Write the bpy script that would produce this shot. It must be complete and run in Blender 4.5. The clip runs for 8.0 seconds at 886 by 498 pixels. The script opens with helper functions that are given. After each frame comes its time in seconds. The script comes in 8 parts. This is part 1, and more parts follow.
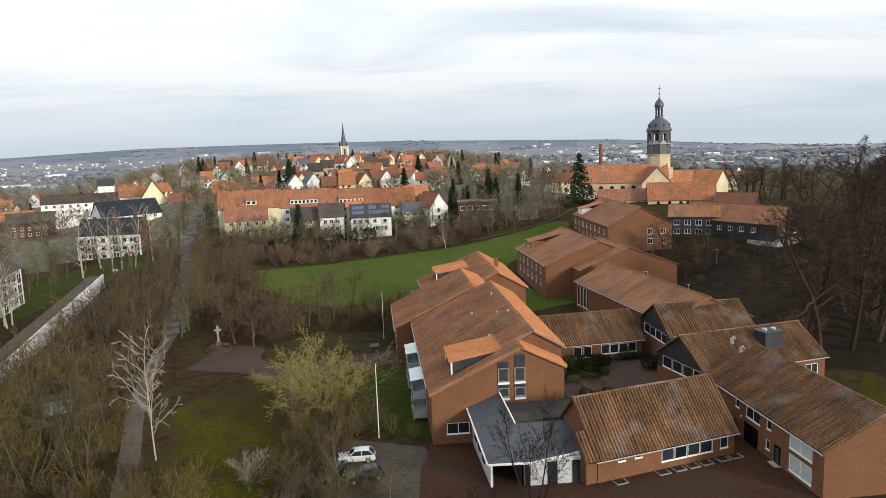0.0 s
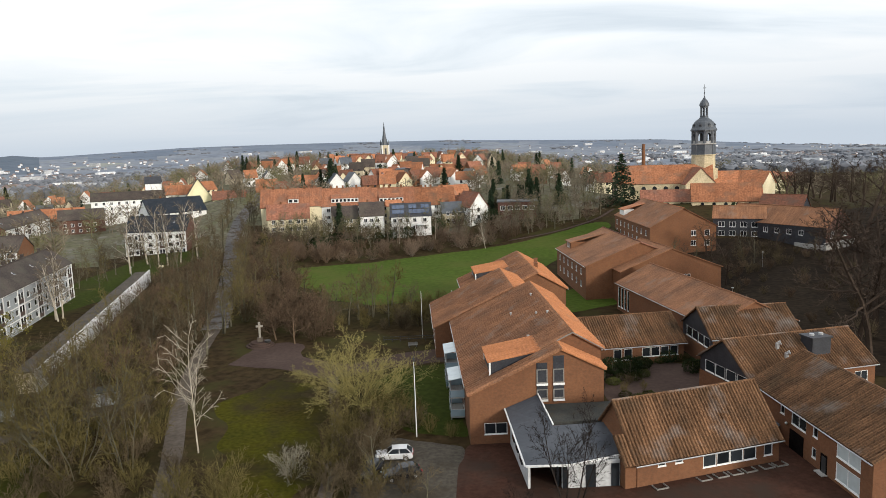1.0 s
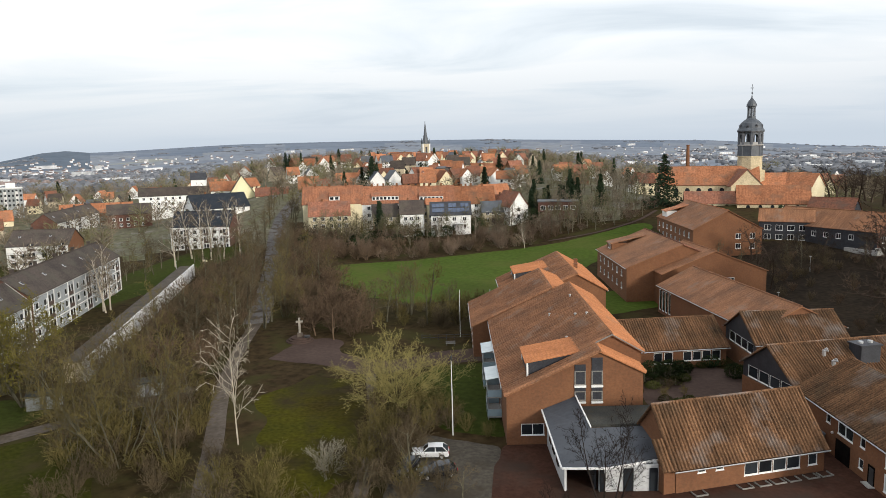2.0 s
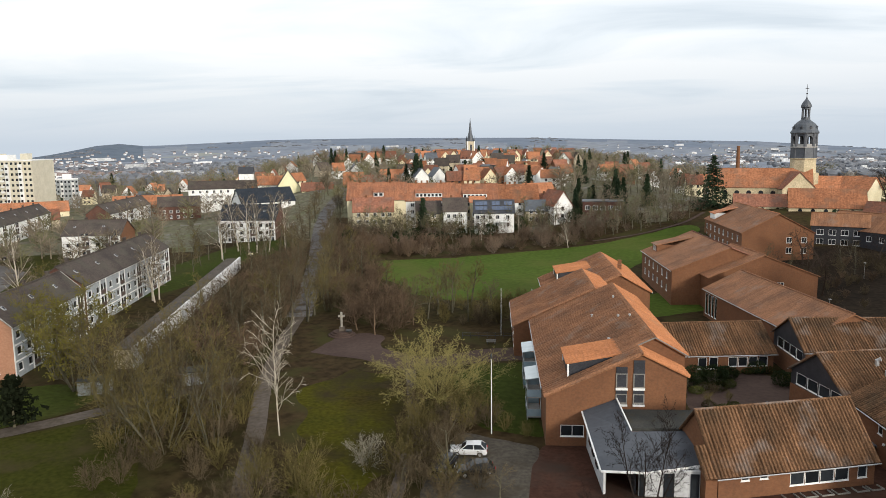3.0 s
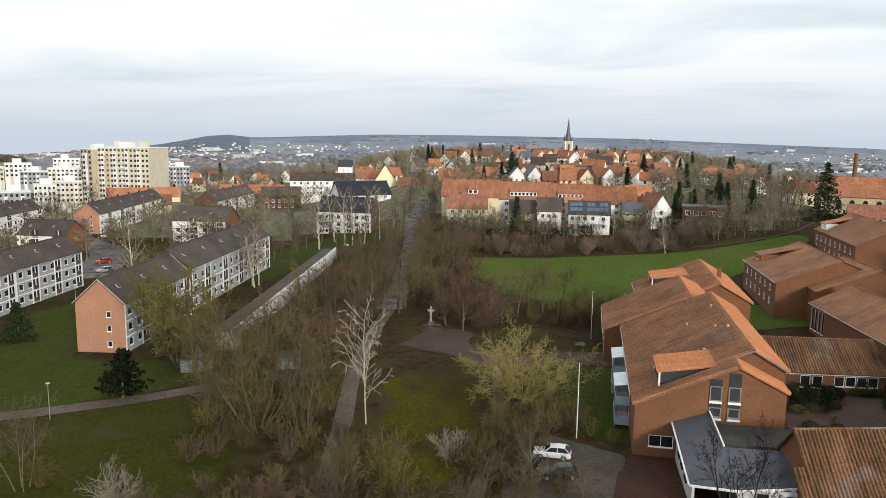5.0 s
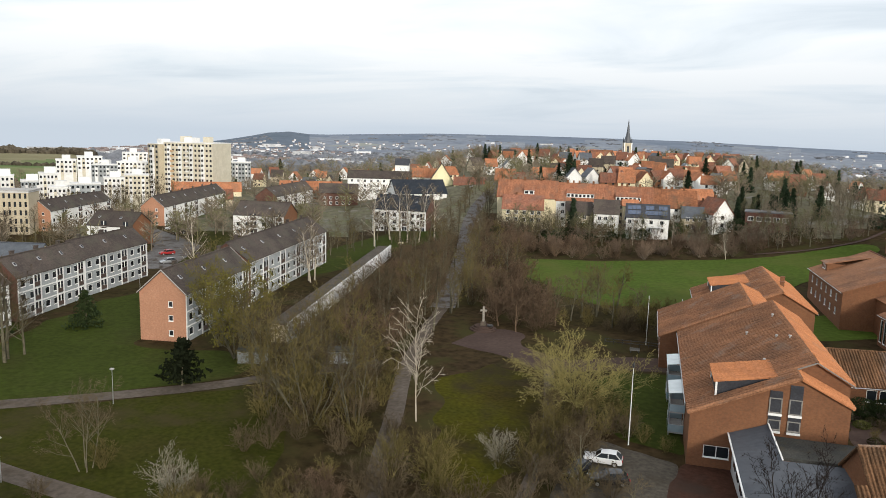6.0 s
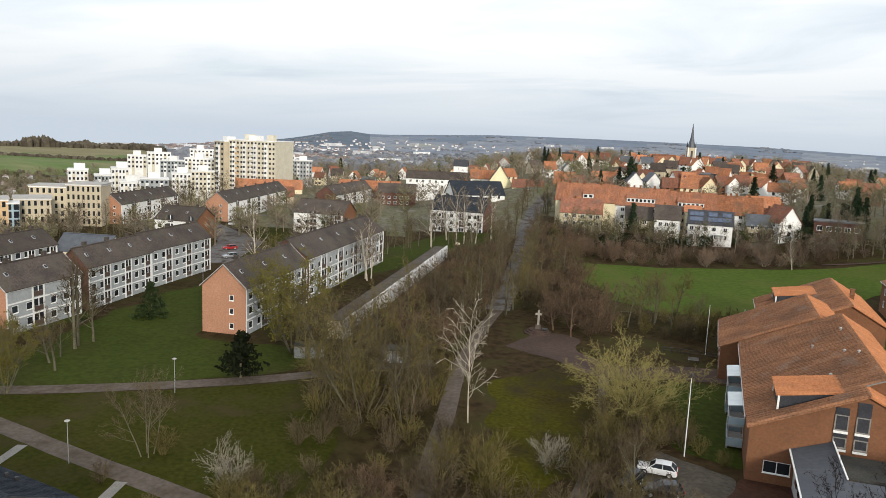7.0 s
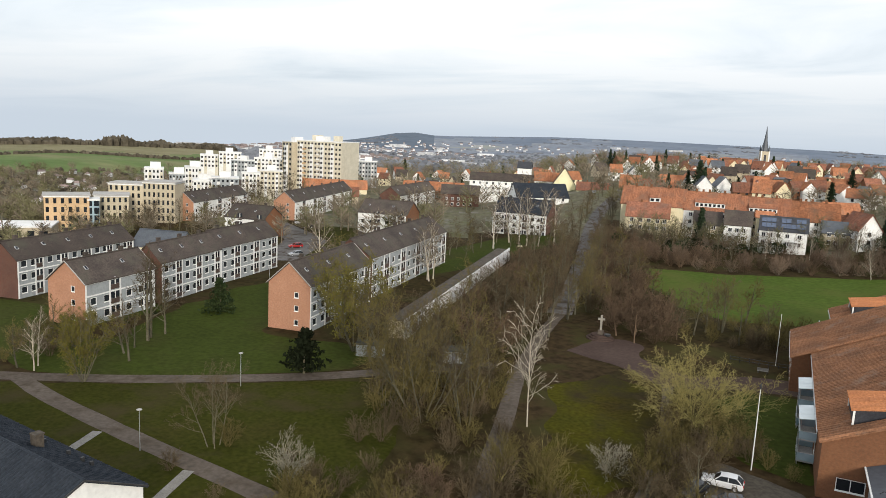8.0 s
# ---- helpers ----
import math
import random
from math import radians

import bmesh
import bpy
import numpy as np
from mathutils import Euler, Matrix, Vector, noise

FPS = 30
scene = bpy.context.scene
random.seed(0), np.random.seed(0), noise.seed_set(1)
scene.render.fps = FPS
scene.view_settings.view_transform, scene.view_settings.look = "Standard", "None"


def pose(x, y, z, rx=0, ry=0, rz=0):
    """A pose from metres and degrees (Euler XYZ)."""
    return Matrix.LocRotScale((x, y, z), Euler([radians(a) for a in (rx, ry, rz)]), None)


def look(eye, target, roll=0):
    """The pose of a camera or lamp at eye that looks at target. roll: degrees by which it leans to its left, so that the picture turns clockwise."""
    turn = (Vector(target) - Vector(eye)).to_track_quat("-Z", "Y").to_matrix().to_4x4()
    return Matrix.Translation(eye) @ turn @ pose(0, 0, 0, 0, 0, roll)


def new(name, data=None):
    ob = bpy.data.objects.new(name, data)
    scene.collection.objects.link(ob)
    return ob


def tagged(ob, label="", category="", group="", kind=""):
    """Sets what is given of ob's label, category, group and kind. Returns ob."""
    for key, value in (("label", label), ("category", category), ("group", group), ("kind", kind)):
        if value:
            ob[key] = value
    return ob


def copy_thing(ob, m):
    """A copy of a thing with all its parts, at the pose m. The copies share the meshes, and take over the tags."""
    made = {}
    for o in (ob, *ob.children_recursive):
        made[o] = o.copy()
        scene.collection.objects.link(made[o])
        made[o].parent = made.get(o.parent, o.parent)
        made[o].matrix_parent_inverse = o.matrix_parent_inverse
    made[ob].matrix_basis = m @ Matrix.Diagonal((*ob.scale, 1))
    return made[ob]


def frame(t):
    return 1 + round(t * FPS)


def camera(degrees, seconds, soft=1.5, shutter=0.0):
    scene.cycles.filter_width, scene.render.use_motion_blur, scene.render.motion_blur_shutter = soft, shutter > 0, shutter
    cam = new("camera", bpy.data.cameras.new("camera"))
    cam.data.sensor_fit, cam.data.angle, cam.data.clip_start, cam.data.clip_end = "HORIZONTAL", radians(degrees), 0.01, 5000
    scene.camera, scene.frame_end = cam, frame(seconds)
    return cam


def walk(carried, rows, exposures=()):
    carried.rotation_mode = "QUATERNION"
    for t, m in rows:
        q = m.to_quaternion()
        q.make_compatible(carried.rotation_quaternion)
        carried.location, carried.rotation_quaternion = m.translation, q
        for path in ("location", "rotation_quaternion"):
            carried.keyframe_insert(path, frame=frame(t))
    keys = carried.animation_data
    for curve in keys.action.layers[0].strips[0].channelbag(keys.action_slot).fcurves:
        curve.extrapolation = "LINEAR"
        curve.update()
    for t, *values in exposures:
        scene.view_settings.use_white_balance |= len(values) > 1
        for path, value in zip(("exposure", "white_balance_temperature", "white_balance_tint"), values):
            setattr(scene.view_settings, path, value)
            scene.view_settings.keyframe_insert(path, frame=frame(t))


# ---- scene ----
import collections
# ---- camera: hovers on one spot and turns to its left ----
cam = camera(62.19, 8.0, soft=0.72)
EYE = (0.0, 0.0, 38.0)
PATH = [(0.0, 81.65, 2.0, -0.29), (0.5, 81.67, 2.15, 1.17), (1.0, 81.72, 1.86, 2.84), (1.5, 81.74, 1.64, 4.38),
        (3.0, 81.6, 0.67, 9.45), (3.5, 81.53, 0.23, 11.23), (4.0, 81.56, -0.01, 13.18), (4.5, 81.5, -0.38, 14.92),
        (6.0, 81.28, -1.63, 21.32), (6.5, 81.26, -2.01, 23.44), (7.0, 81.22, -2.46, 25.89), (7.5, 81.16, -3.03, 28.41),
        (8.0, 81.12, -2.78, 30.85)]
walk(cam, [(t, pose(*EYE, rx, ry, rz)) for t, rx, ry, rz in PATH], exposures=[(0.0, 0.0), (8.0, 0.0)])

# ---- sky and sun ----
SUN_AZ, SUN_EL = 134.0, 17.0     # degrees clockwise from ahead (+y), and above the horizon
world = bpy.data.worlds.new("overcast_sky")
scene.world = world
world.use_nodes = True


def sky_nodes(tree):
    n, l = tree.nodes, tree.links
    n.clear()
    out = n.new("ShaderNodeOutputWorld")
    bg = n.new("ShaderNodeBackground")
    sky = n.new("ShaderNodeTexSky")
    sky.sky_type, sky.sun_disc = "NISHITA", False
    sky.sun_elevation, sky.sun_rotation = radians(SUN_EL), radians(SUN_AZ)
    sky.air_density, sky.dust_density = 1.2, 2.0
    scale = n.new("ShaderNodeVectorMath")
    scale.operation, scale.inputs["Scale"].default_value = "SCALE", 0.10
    l.new(sky.outputs["Color"], scale.inputs[0])
    co = n.new("ShaderNodeTexCoord")
    sep = n.new("ShaderNodeSeparateXYZ")
    l.new(co.outputs["Generated"], sep.inputs[0])
    # cloud sheet: the direction is laid on a flat layer overhead, so that the streaks close up towards the horizon
    up = n.new("ShaderNodeMath"); up.operation = "MAXIMUM"; up.inputs[1].default_value = 0.0
    l.new(sep.outputs["Z"], up.inputs[0])
    lift = n.new("ShaderNodeMath"); lift.operation = "ADD"; lift.inputs[1].default_value = 0.10
    l.new(up.outputs[0], lift.inputs[0])
    flat = n.new("ShaderNodeVectorMath"); flat.operation = "DIVIDE"
    l.new(co.outputs["Generated"], flat.inputs[0])
    comb = n.new("ShaderNodeCombineXYZ")
    for k in range(3):
        l.new(lift.outputs[0], comb.inputs[k])
    l.new(comb.outputs[0], flat.inputs[1])
    mapn = n.new("ShaderNodeMapping")
    mapn.inputs["Location"].default_value = (3.1, 1.7, 0.0)
    mapn.inputs["Rotation"].default_value = (0, 0, radians(-18))
    mapn.inputs["Scale"].default_value = (0.36, 0.62, 0.0)
    l.new(flat.outputs[0], mapn.inputs[0])
    noise1 = n.new("ShaderNodeTexNoise")
    noise1.inputs["Scale"].default_value, noise1.inputs["Detail"].default_value = 1.15, 8
    noise1.inputs["Roughness"].default_value, noise1.inputs["Distortion"].default_value = 0.52, 0.6
    l.new(mapn.outputs[0], noise1.inputs["Vector"])
    ramp = n.new("ShaderNodeValToRGB")
    e = ramp.color_ramp.elements
    e[0].position, e[0].color = 0.34, (0.71, 0.785, 0.865, 1)
    e[1].position, e[1].color = 0.56, (1.05, 1.06, 1.075, 1)
    m = ramp.color_ramp.elements.new(0.43); m.color = (0.87, 0.93, 0.99, 1)
    l.new(noise1.outputs[0], ramp.inputs[0])
    # greyer, thicker air low down
    low = n.new("ShaderNodeMapRange")
    low.inputs["From Min"].default_value, low.inputs["From Max"].default_value = 0.0, 0.13
    l.new(sep.outputs["Z"], low.inputs["Value"])
    grey = n.new("ShaderNodeMix"); grey.data_type = "RGBA"
    grey.inputs["A"].default_value = (0.60, 0.68, 0.775, 1)
    l.new(low.outputs[0], grey.inputs["Factor"])
    l.new(ramp.outputs[0], grey.inputs["B"])
    veil = n.new("ShaderNodeMix"); veil.data_type = "RGBA"
    veil.inputs["Factor"].default_value = 0.9
    l.new(scale.outputs[0], veil.inputs["A"])
    l.new(grey.outputs["Result"], veil.inputs["B"])
    l.new(veil.outputs["Result"], bg.inputs["Color"])
    bg.inputs["Strength"].default_value = 1.08
    l.new(bg.outputs[0], out.inputs[0])


sky_nodes(world.node_tree)
sun = new("sun", bpy.data.lights.new("sun", "SUN"))
sun.data.energy, sun.data.angle, sun.data.color = 3.1, radians(10), (1.0, 0.93, 0.82)
_s = Vector((math.sin(radians(SUN_AZ)) * math.cos(radians(SUN_EL)), math.cos(radians(SUN_AZ)) * math.cos(radians(SUN_EL)), math.sin(radians(SUN_EL))))
sun.matrix_world = look(_s * 300, (0, 0, 0))


# ---- materials ----
def material(name, stops, scale=1.0, fine=8.0, rough=0.85, bump=0.0, bump_scale=20.0, metal=0.0, spec=0.3, vary=0.0,
             stretch=(1, 1, 1), patch=None, patch_scale=0.25, patch_at=(0.55, 0.7), grain=0.25, island=False, streak=0.0):
    """A surface of two noises: a broad one through the colour stops, a fine grain over it, patches of a second colour, and relief."""
    mat = bpy.data.materials.new(name)
    mat.use_nodes = True
    n, l = mat.node_tree.nodes, mat.node_tree.links
    bsdf = n["Principled BSDF"]
    bsdf.inputs["Roughness"].default_value, bsdf.inputs["Metallic"].default_value = rough, metal
    bsdf.inputs["Specular IOR Level"].default_value = spec
    co = n.new("ShaderNodeTexCoord")
    mp = n.new("ShaderNodeMapping"); mp.inputs["Scale"].default_value = stretch
    l.new(co.outputs["Object"], mp.inputs[0])
    info = n.new("ShaderNodeObjectInfo")
    shift = n.new("ShaderNodeVectorMath"); shift.operation = "MULTIPLY_ADD"
    shift.inputs[1].default_value = (37, 23, 11)
    comb = n.new("ShaderNodeCombineXYZ")
    for k in range(3):
        l.new(info.outputs["Random"], comb.inputs[k])
    l.new(comb.outputs[0], shift.inputs[0]); l.new(mp.outputs[0], shift.inputs[2])
    big = n.new("ShaderNodeTexNoise"); big.inputs["Scale"].default_value, big.inputs["Detail"].default_value = scale, 4
    l.new(shift.outputs[0], big.inputs["Vector"])
    ramp = n.new("ShaderNodeValToRGB"); e = ramp.color_ramp.elements
    for k, c in enumerate(stops):
        at = 0.3 + 0.4 * k / max(1, len(stops) - 1)
        el = e[k] if k < 2 else e.new(at)
        el.position, el.color = at, (*c, 1)
    l.new(big.outputs[0], ramp.inputs[0])
    small = n.new("ShaderNodeTexNoise"); small.inputs["Scale"].default_value, small.inputs["Detail"].default_value = fine, 3
    l.new(shift.outputs[0], small.inputs["Vector"])
    dark = n.new("ShaderNodeMapRange")
    dark.inputs["From Min"].default_value, dark.inputs["From Max"].default_value = 0.3, 0.7
    dark.inputs["To Min"].default_value, dark.inputs["To Max"].default_value = 1 - grain, 1 + grain
    l.new(small.outputs[0], dark.inputs["Value"])
    mul = n.new("ShaderNodeVectorMath"); mul.operation = "SCALE"
    l.new(ramp.outputs[0], mul.inputs[0]); l.new(dark.outputs[0], mul.inputs["Scale"])
    colour = mul.outputs[0]
    if streak:      # runs of lichen and soot down the slope
        sm = n.new("ShaderNodeMapping"); sm.inputs["Scale"].default_value = (2.6, 0.16, 0.16)
        l.new(shift.outputs[0], sm.inputs[0])
        sn = n.new("ShaderNodeTexNoise"); sn.inputs["Scale"].default_value, sn.inputs["Detail"].default_value = 1.0, 5
        sn.inputs["Roughness"].default_value = 0.7
        l.new(sm.outputs[0], sn.inputs["Vector"])
        sr = n.new("ShaderNodeMapRange")
        sr.inputs["From Min"].default_value, sr.inputs["From Max"].default_value = 0.32, 0.68
        sr.inputs["To Min"].default_value, sr.inputs["To Max"].default_value = 1 - streak, 1 + streak
        l.new(sn.outputs[0], sr.inputs["Value"])
        sc = n.new("ShaderNodeVectorMath"); sc.operation = "SCALE"
        l.new(colour, sc.inputs[0]); l.new(sr.outputs[0], sc.inputs["Scale"])
        colour = sc.outputs[0]
    if patch:
        pn = n.new("ShaderNodeTexNoise"); pn.inputs["Scale"].default_value, pn.inputs["Detail"].default_value = patch_scale, 6
        pn.inputs["Roughness"].default_value = 0.62
        off = n.new("ShaderNodeVectorMath"); off.operation = "ADD"; off.inputs[1].default_value = (5.3, 9.1, 2.7)
        l.new(shift.outputs[0], off.inputs[0]); l.new(off.outputs[0], pn.inputs["Vector"])
        pr = n.new("ShaderNodeMapRange")
        pr.inputs["From Min"].default_value, pr.inputs["From Max"].default_value = patch_at
        l.new(pn.outputs[0], pr.inputs["Value"])
        mix = n.new("ShaderNodeMix"); mix.data_type = "RGBA"; mix.inputs["B"].default_value = (*patch, 1)
        l.new(pr.outputs[0], mix.inputs["Factor"]); l.new(colour, mix.inputs["A"])
        colour = mix.outputs["Result"]
    if vary:
        rnd = info.outputs["Random"]
        if island:
            rnd = n.new("ShaderNodeNewGeometry").outputs["Random Per Island"]
        vr = n.new("ShaderNodeMapRange")
        vr.inputs["To Min"].default_value, vr.inputs["To Max"].default_value = 1 - vary, 1 + vary
        l.new(rnd, vr.inputs["Value"])
        m2 = n.new("ShaderNodeVectorMath"); m2.operation = "SCALE"
        l.new(colour, m2.inputs[0]); l.new(vr.outputs[0], m2.inputs["Scale"])
        colour = m2.outputs[0]
    l.new(colour, bsdf.inputs["Base Color"])
    if bump:
        bn = n.new("ShaderNodeTexNoise"); bn.inputs["Scale"].default_value, bn.inputs["Detail"].default_value = bump_scale, 4
        l.new(shift.outputs[0], bn.inputs["Vector"])
        b = n.new("ShaderNodeBump"); b.inputs["Strength"].default_value, b.inputs["Distance"].default_value = bump, 0.05
        l.new(bn.outputs[0], b.inputs["Height"]); l.new(b.outputs[0], bsdf.inputs["Normal"])
    return mat


def brick_material(name, a, b, mortar):
    """Brickwork in courses of 8 cm; object coordinates run along and up the wall."""
    mat = material(name, [a, b], scale=0.35, fine=3.0, rough=0.9, grain=0.12)
    n, l = mat.node_tree.nodes, mat.node_tree.links
    bsdf = n["Principled BSDF"]
    co = n.new("ShaderNodeTexCoord")
    sep = n.new("ShaderNodeSeparateXYZ"); l.new(co.outputs["Object"], sep.inputs[0])
    add = n.new("ShaderNodeMath"); l.new(sep.outputs["X"], add.inputs[0]); l.new(sep.outputs["Y"], add.inputs[1])
    comb = n.new("ShaderNodeCombineXYZ"); l.new(add.outputs[0], comb.inputs[0]); l.new(sep.outputs["Z"], comb.inputs[1])
    br = n.new("ShaderNodeTexBrick")
    br.inputs["Scale"].default_value, br.inputs["Brick Width"].default_value, br.inputs["Row Height"].default_value = 1.0, 0.25, 0.083
    br.inputs["Mortar Size"].default_value = 0.008
    br.inputs["Color1"].default_value, br.inputs["Color2"].default_value = (1, 1, 1, 1), (0.87, 0.84, 0.83, 1)
    br.inputs["Mortar"].default_value = (*[m / max(x, .01) for m, x in zip(mortar, a)], 1)
    l.new(comb.outputs[0], br.inputs["Vector"])
    old = bsdf.inputs["Base Color"].links[0].from_socket
    mix = n.new("ShaderNodeMix"); mix.data_type, mix.blend_type = "RGBA", "MULTIPLY"; mix.inputs["Factor"].default_value = 1.0
    l.new(old, mix.inputs["A"]); l.new(br.outputs["Color"], mix.inputs["B"]); l.new(mix.outputs["Result"], bsdf.inputs["Base Color"])
    return mat


M = {}
M["brick"] = brick_material("orange_red_brick", (0.208, 0.092, 0.043), (0.168, 0.074, 0.036), (0.18, 0.096, 0.054))
M["brick_dark"] = brick_material("brown_brick", (0.136, 0.06, 0.04), (0.096, 0.044, 0.032), (0.128, 0.088, 0.072))
M["salmon"] = brick_material("salmon_brick", (0.43, 0.222, 0.138), (0.385, 0.195, 0.12), (0.39, 0.225, 0.15))
M["tile"] = material("weathered_pantiles", [(0.175, 0.092, 0.055), (0.24, 0.117, 0.064), (0.29, 0.139, 0.073)], scale=0.22, fine=4.5, spec=0.12, rough=0.85,
                     patch=(0.235, 0.185, 0.15), patch_scale=0.3, patch_at=(0.56, 0.84), grain=0.3, streak=0.26)
# Brighter orange tile; on the home's right slopes it paints in the sun.
M["tile_bright"] = material("brighter_orange_tiles", [(0.36, 0.15, 0.07), (0.44, 0.185, 0.082)], scale=0.3, fine=4.0, spec=0.12, rough=0.85, grain=0.2, streak=0.15,
                            patch=(0.28, 0.17, 0.11), patch_scale=0.2, patch_at=(0.58, 0.75))
M["tile_moss"] = material("lichen_grown_pantiles", [(0.08, 0.05, 0.03), (0.132, 0.072, 0.039), (0.168, 0.09, 0.048)], scale=0.25, fine=5, spec=0.12, rough=0.9,
                          patch=(0.235, 0.205, 0.185), patch_scale=0.2, patch_at=(0.54, 0.78), grain=0.42, streak=0.5)
M["tile_brown"] = material("dark_brown_roof_tiles", [(0.052, 0.043, 0.039), (0.082, 0.066, 0.057)], scale=0.25, fine=3, spec=0.12, rough=0.85, vary=0.15, grain=0.3,
                           patch=(0.085, 0.08, 0.062), patch_scale=0.2, patch_at=(0.5, 0.75))
M["tile_orange"] = material("town_orange_tiles", [(0.262, 0.108, 0.055), (0.36, 0.152, 0.078)], scale=0.25, fine=1.5, spec=0.12, rough=0.85, vary=0.35, grain=0.3, streak=0.2,
                            patch=(0.2, 0.115, 0.075), patch_scale=0.22, patch_at=(0.5, 0.72))
M["tile_terrace"] = material("terrace_red_orange_tiles", [(0.225, 0.095, 0.055), (0.3, 0.13, 0.072)], scale=0.3, fine=2.5, spec=0.12, rough=0.85, vary=0.18, grain=0.3, streak=0.3,
                             patch=(0.17, 0.1, 0.07), patch_scale=0.25, patch_at=(0.5, 0.72))
M["tile_red"] = material("town_red_tiles", [(0.172, 0.078, 0.052), (0.236, 0.102, 0.064)], scale=0.25, fine=1.5, spec=0.12, rough=0.85, vary=0.3, grain=0.3, streak=0.2,
                         patch=(0.14, 0.095, 0.075), patch_scale=0.25, patch_at=(0.5, 0.75))
M["slate"] = material("blue_grey_slate", [(0.0525, 0.0616, 0.077), (0.084, 0.0945, 0.1085)], scale=0.5, fine=4, rough=0.55, spec=0.5, grain=0.2)
M["slate_annex"] = material("blue_grey_annex_slate", [(0.056, 0.063, 0.076), (0.078, 0.086, 0.1)], scale=0.3, fine=2, rough=0.6, spec=0.3, grain=0.1, streak=0.1)
M["slate_near"] = material("dark_ribbed_slate", [(0.017, 0.022, 0.03), (0.028, 0.034, 0.044)], scale=0.5, fine=4, rough=0.75, spec=0.15, grain=0.25, streak=0.15)
M["slate_light"] = material("pale_weathered_roofing_felt", [(0.09563, 0.102, 0.1148), (0.1466, 0.153, 0.1658)], scale=0.4, fine=3, rough=0.6, grain=0.18,
                            patch=(0.05738, 0.06375, 0.0765), patch_scale=0.3, patch_at=(0.55, 0.66))
M["slate_dark"] = material("black_slate_cladding", [(0.022, 0.024, 0.03), (0.04, 0.042, 0.05)], scale=0.8, fine=5, rough=0.5, spec=0.4)
M["felt"] = material("mossy_gravel_flat_roof", [(0.036, 0.038, 0.036), (0.062, 0.06, 0.052)], scale=0.5, fine=6, rough=0.95, grain=0.4, patch=(0.06, 0.05, 0.032), patch_scale=0.5, patch_at=(0.55, 0.7))
M["brown_panel"] = material("brown_facade_panel", [(0.06, 0.04, 0.033), (0.085, 0.058, 0.048)], scale=0.5, fine=4, rough=0.7, grain=0.12)
M["felt_brown"] = material("brown_mossy_felt", [(0.05, 0.042, 0.033), (0.085, 0.07, 0.055)], scale=0.4, fine=3, rough=0.95, grain=0.35)
M["white"] = material("white_paint", [(0.72, 0.72, 0.70), (0.80, 0.80, 0.79)], scale=0.4, fine=4, rough=0.6, grain=0.06)
M["render_white"] = material("white_render", [(0.68, 0.68, 0.66), (0.80, 0.80, 0.78)], scale=0.2, fine=2, rough=0.85, grain=0.08, vary=0.06)
M["render_grey"] = material("grey_panel_render", [(0.26, 0.28, 0.288), (0.315, 0.335, 0.343)], scale=0.3, fine=2, rough=0.85, grain=0.1)
M["annex_white"] = material("dull_white_annex_render", [(0.4, 0.405, 0.41), (0.5, 0.505, 0.51)], scale=0.5, fine=3, rough=0.85, grain=0.15)
M["render_cream"] = material("cream_render", [(0.66, 0.58, 0.38), (0.74, 0.67, 0.48)], scale=0.2, fine=2, rough=0.85, grain=0.08, vary=0.08)
M["render_yellow"] = material("pale_yellow_render", [(0.7, 0.65, 0.4), (0.77, 0.72, 0.47)], scale=0.2, fine=2, rough=0.85, grain=0.08)
M["render_ochre"] = material("ochre_render", [(0.46, 0.315, 0.18), (0.53, 0.37, 0.215)], scale=0.2, fine=2, rough=0.85, grain=0.1, vary=0.1)
M["render_sand"] = material("sand_render", [(0.43, 0.37, 0.265), (0.5, 0.435, 0.32)], scale=0.2, fine=2, rough=0.85, grain=0.1, vary=0.1)
M["render_far"] = material("weathered_white_render", [(0.6184, 0.6184, 0.6085), (0.7182, 0.7182, 0.7082)], scale=0.2, fine=1, rough=0.85, grain=0.08, vary=0.1)
M["render_beige"] = material("beige_render", [(0.5, 0.46, 0.36), (0.58, 0.54, 0.44)], scale=0.2, fine=1, rough=0.85, grain=0.08)
M["park_lawn"] = material("green_park_lawn", [(0.02975, 0.0391, 0.00765), (0.03825, 0.051, 0.00935), (0.0425, 0.0442, 0.0136)], scale=0.05, fine=1.2, spec=0.04, rough=0.95, grain=0.2, bump=0.3, bump_scale=6)
M["stone"] = material("yellow_sandstone", [(0.46, 0.38, 0.24), (0.60, 0.51, 0.34)], scale=0.35, fine=2.2, rough=0.9, grain=0.2, patch=(0.30, 0.25, 0.18), patch_scale=0.4, patch_at=(0.55, 0.75))
M["concrete"] = material("pale_concrete", [(0.324, 0.315, 0.297), (0.414, 0.405, 0.387)], scale=0.6, fine=6, rough=0.9, grain=0.15)
M["slab"] = material("worn_concrete_slabs", [(0.17, 0.16, 0.145), (0.24, 0.23, 0.21)], scale=0.6, fine=5, rough=0.9, grain=0.2)
M["graffiti_wall"] = material("whitewashed_wall", [(0.5824, 0.5824, 0.5824), (0.784, 0.784, 0.784)], scale=0.3, fine=1.2, rough=0.85, grain=0.2,
                              patch=(0.25, 0.25, 0.27), patch_scale=0.7, patch_at=(0.56, 0.64))
# Near-black colour that paints the shade inside an opening.
M["void"] = material("black_for_shaded_opening", [(0.006, 0.005, 0.005), (0.011, 0.009, 0.008)], scale=1, fine=4, rough=0.95, spec=0.02, grain=0.2)
M["metal"] = material("galvanised_steel", [(0.45, 0.46, 0.47), (0.55, 0.56, 0.57)], scale=1.5, fine=12, rough=0.45, metal=0.7, spec=0.5, grain=0.1)
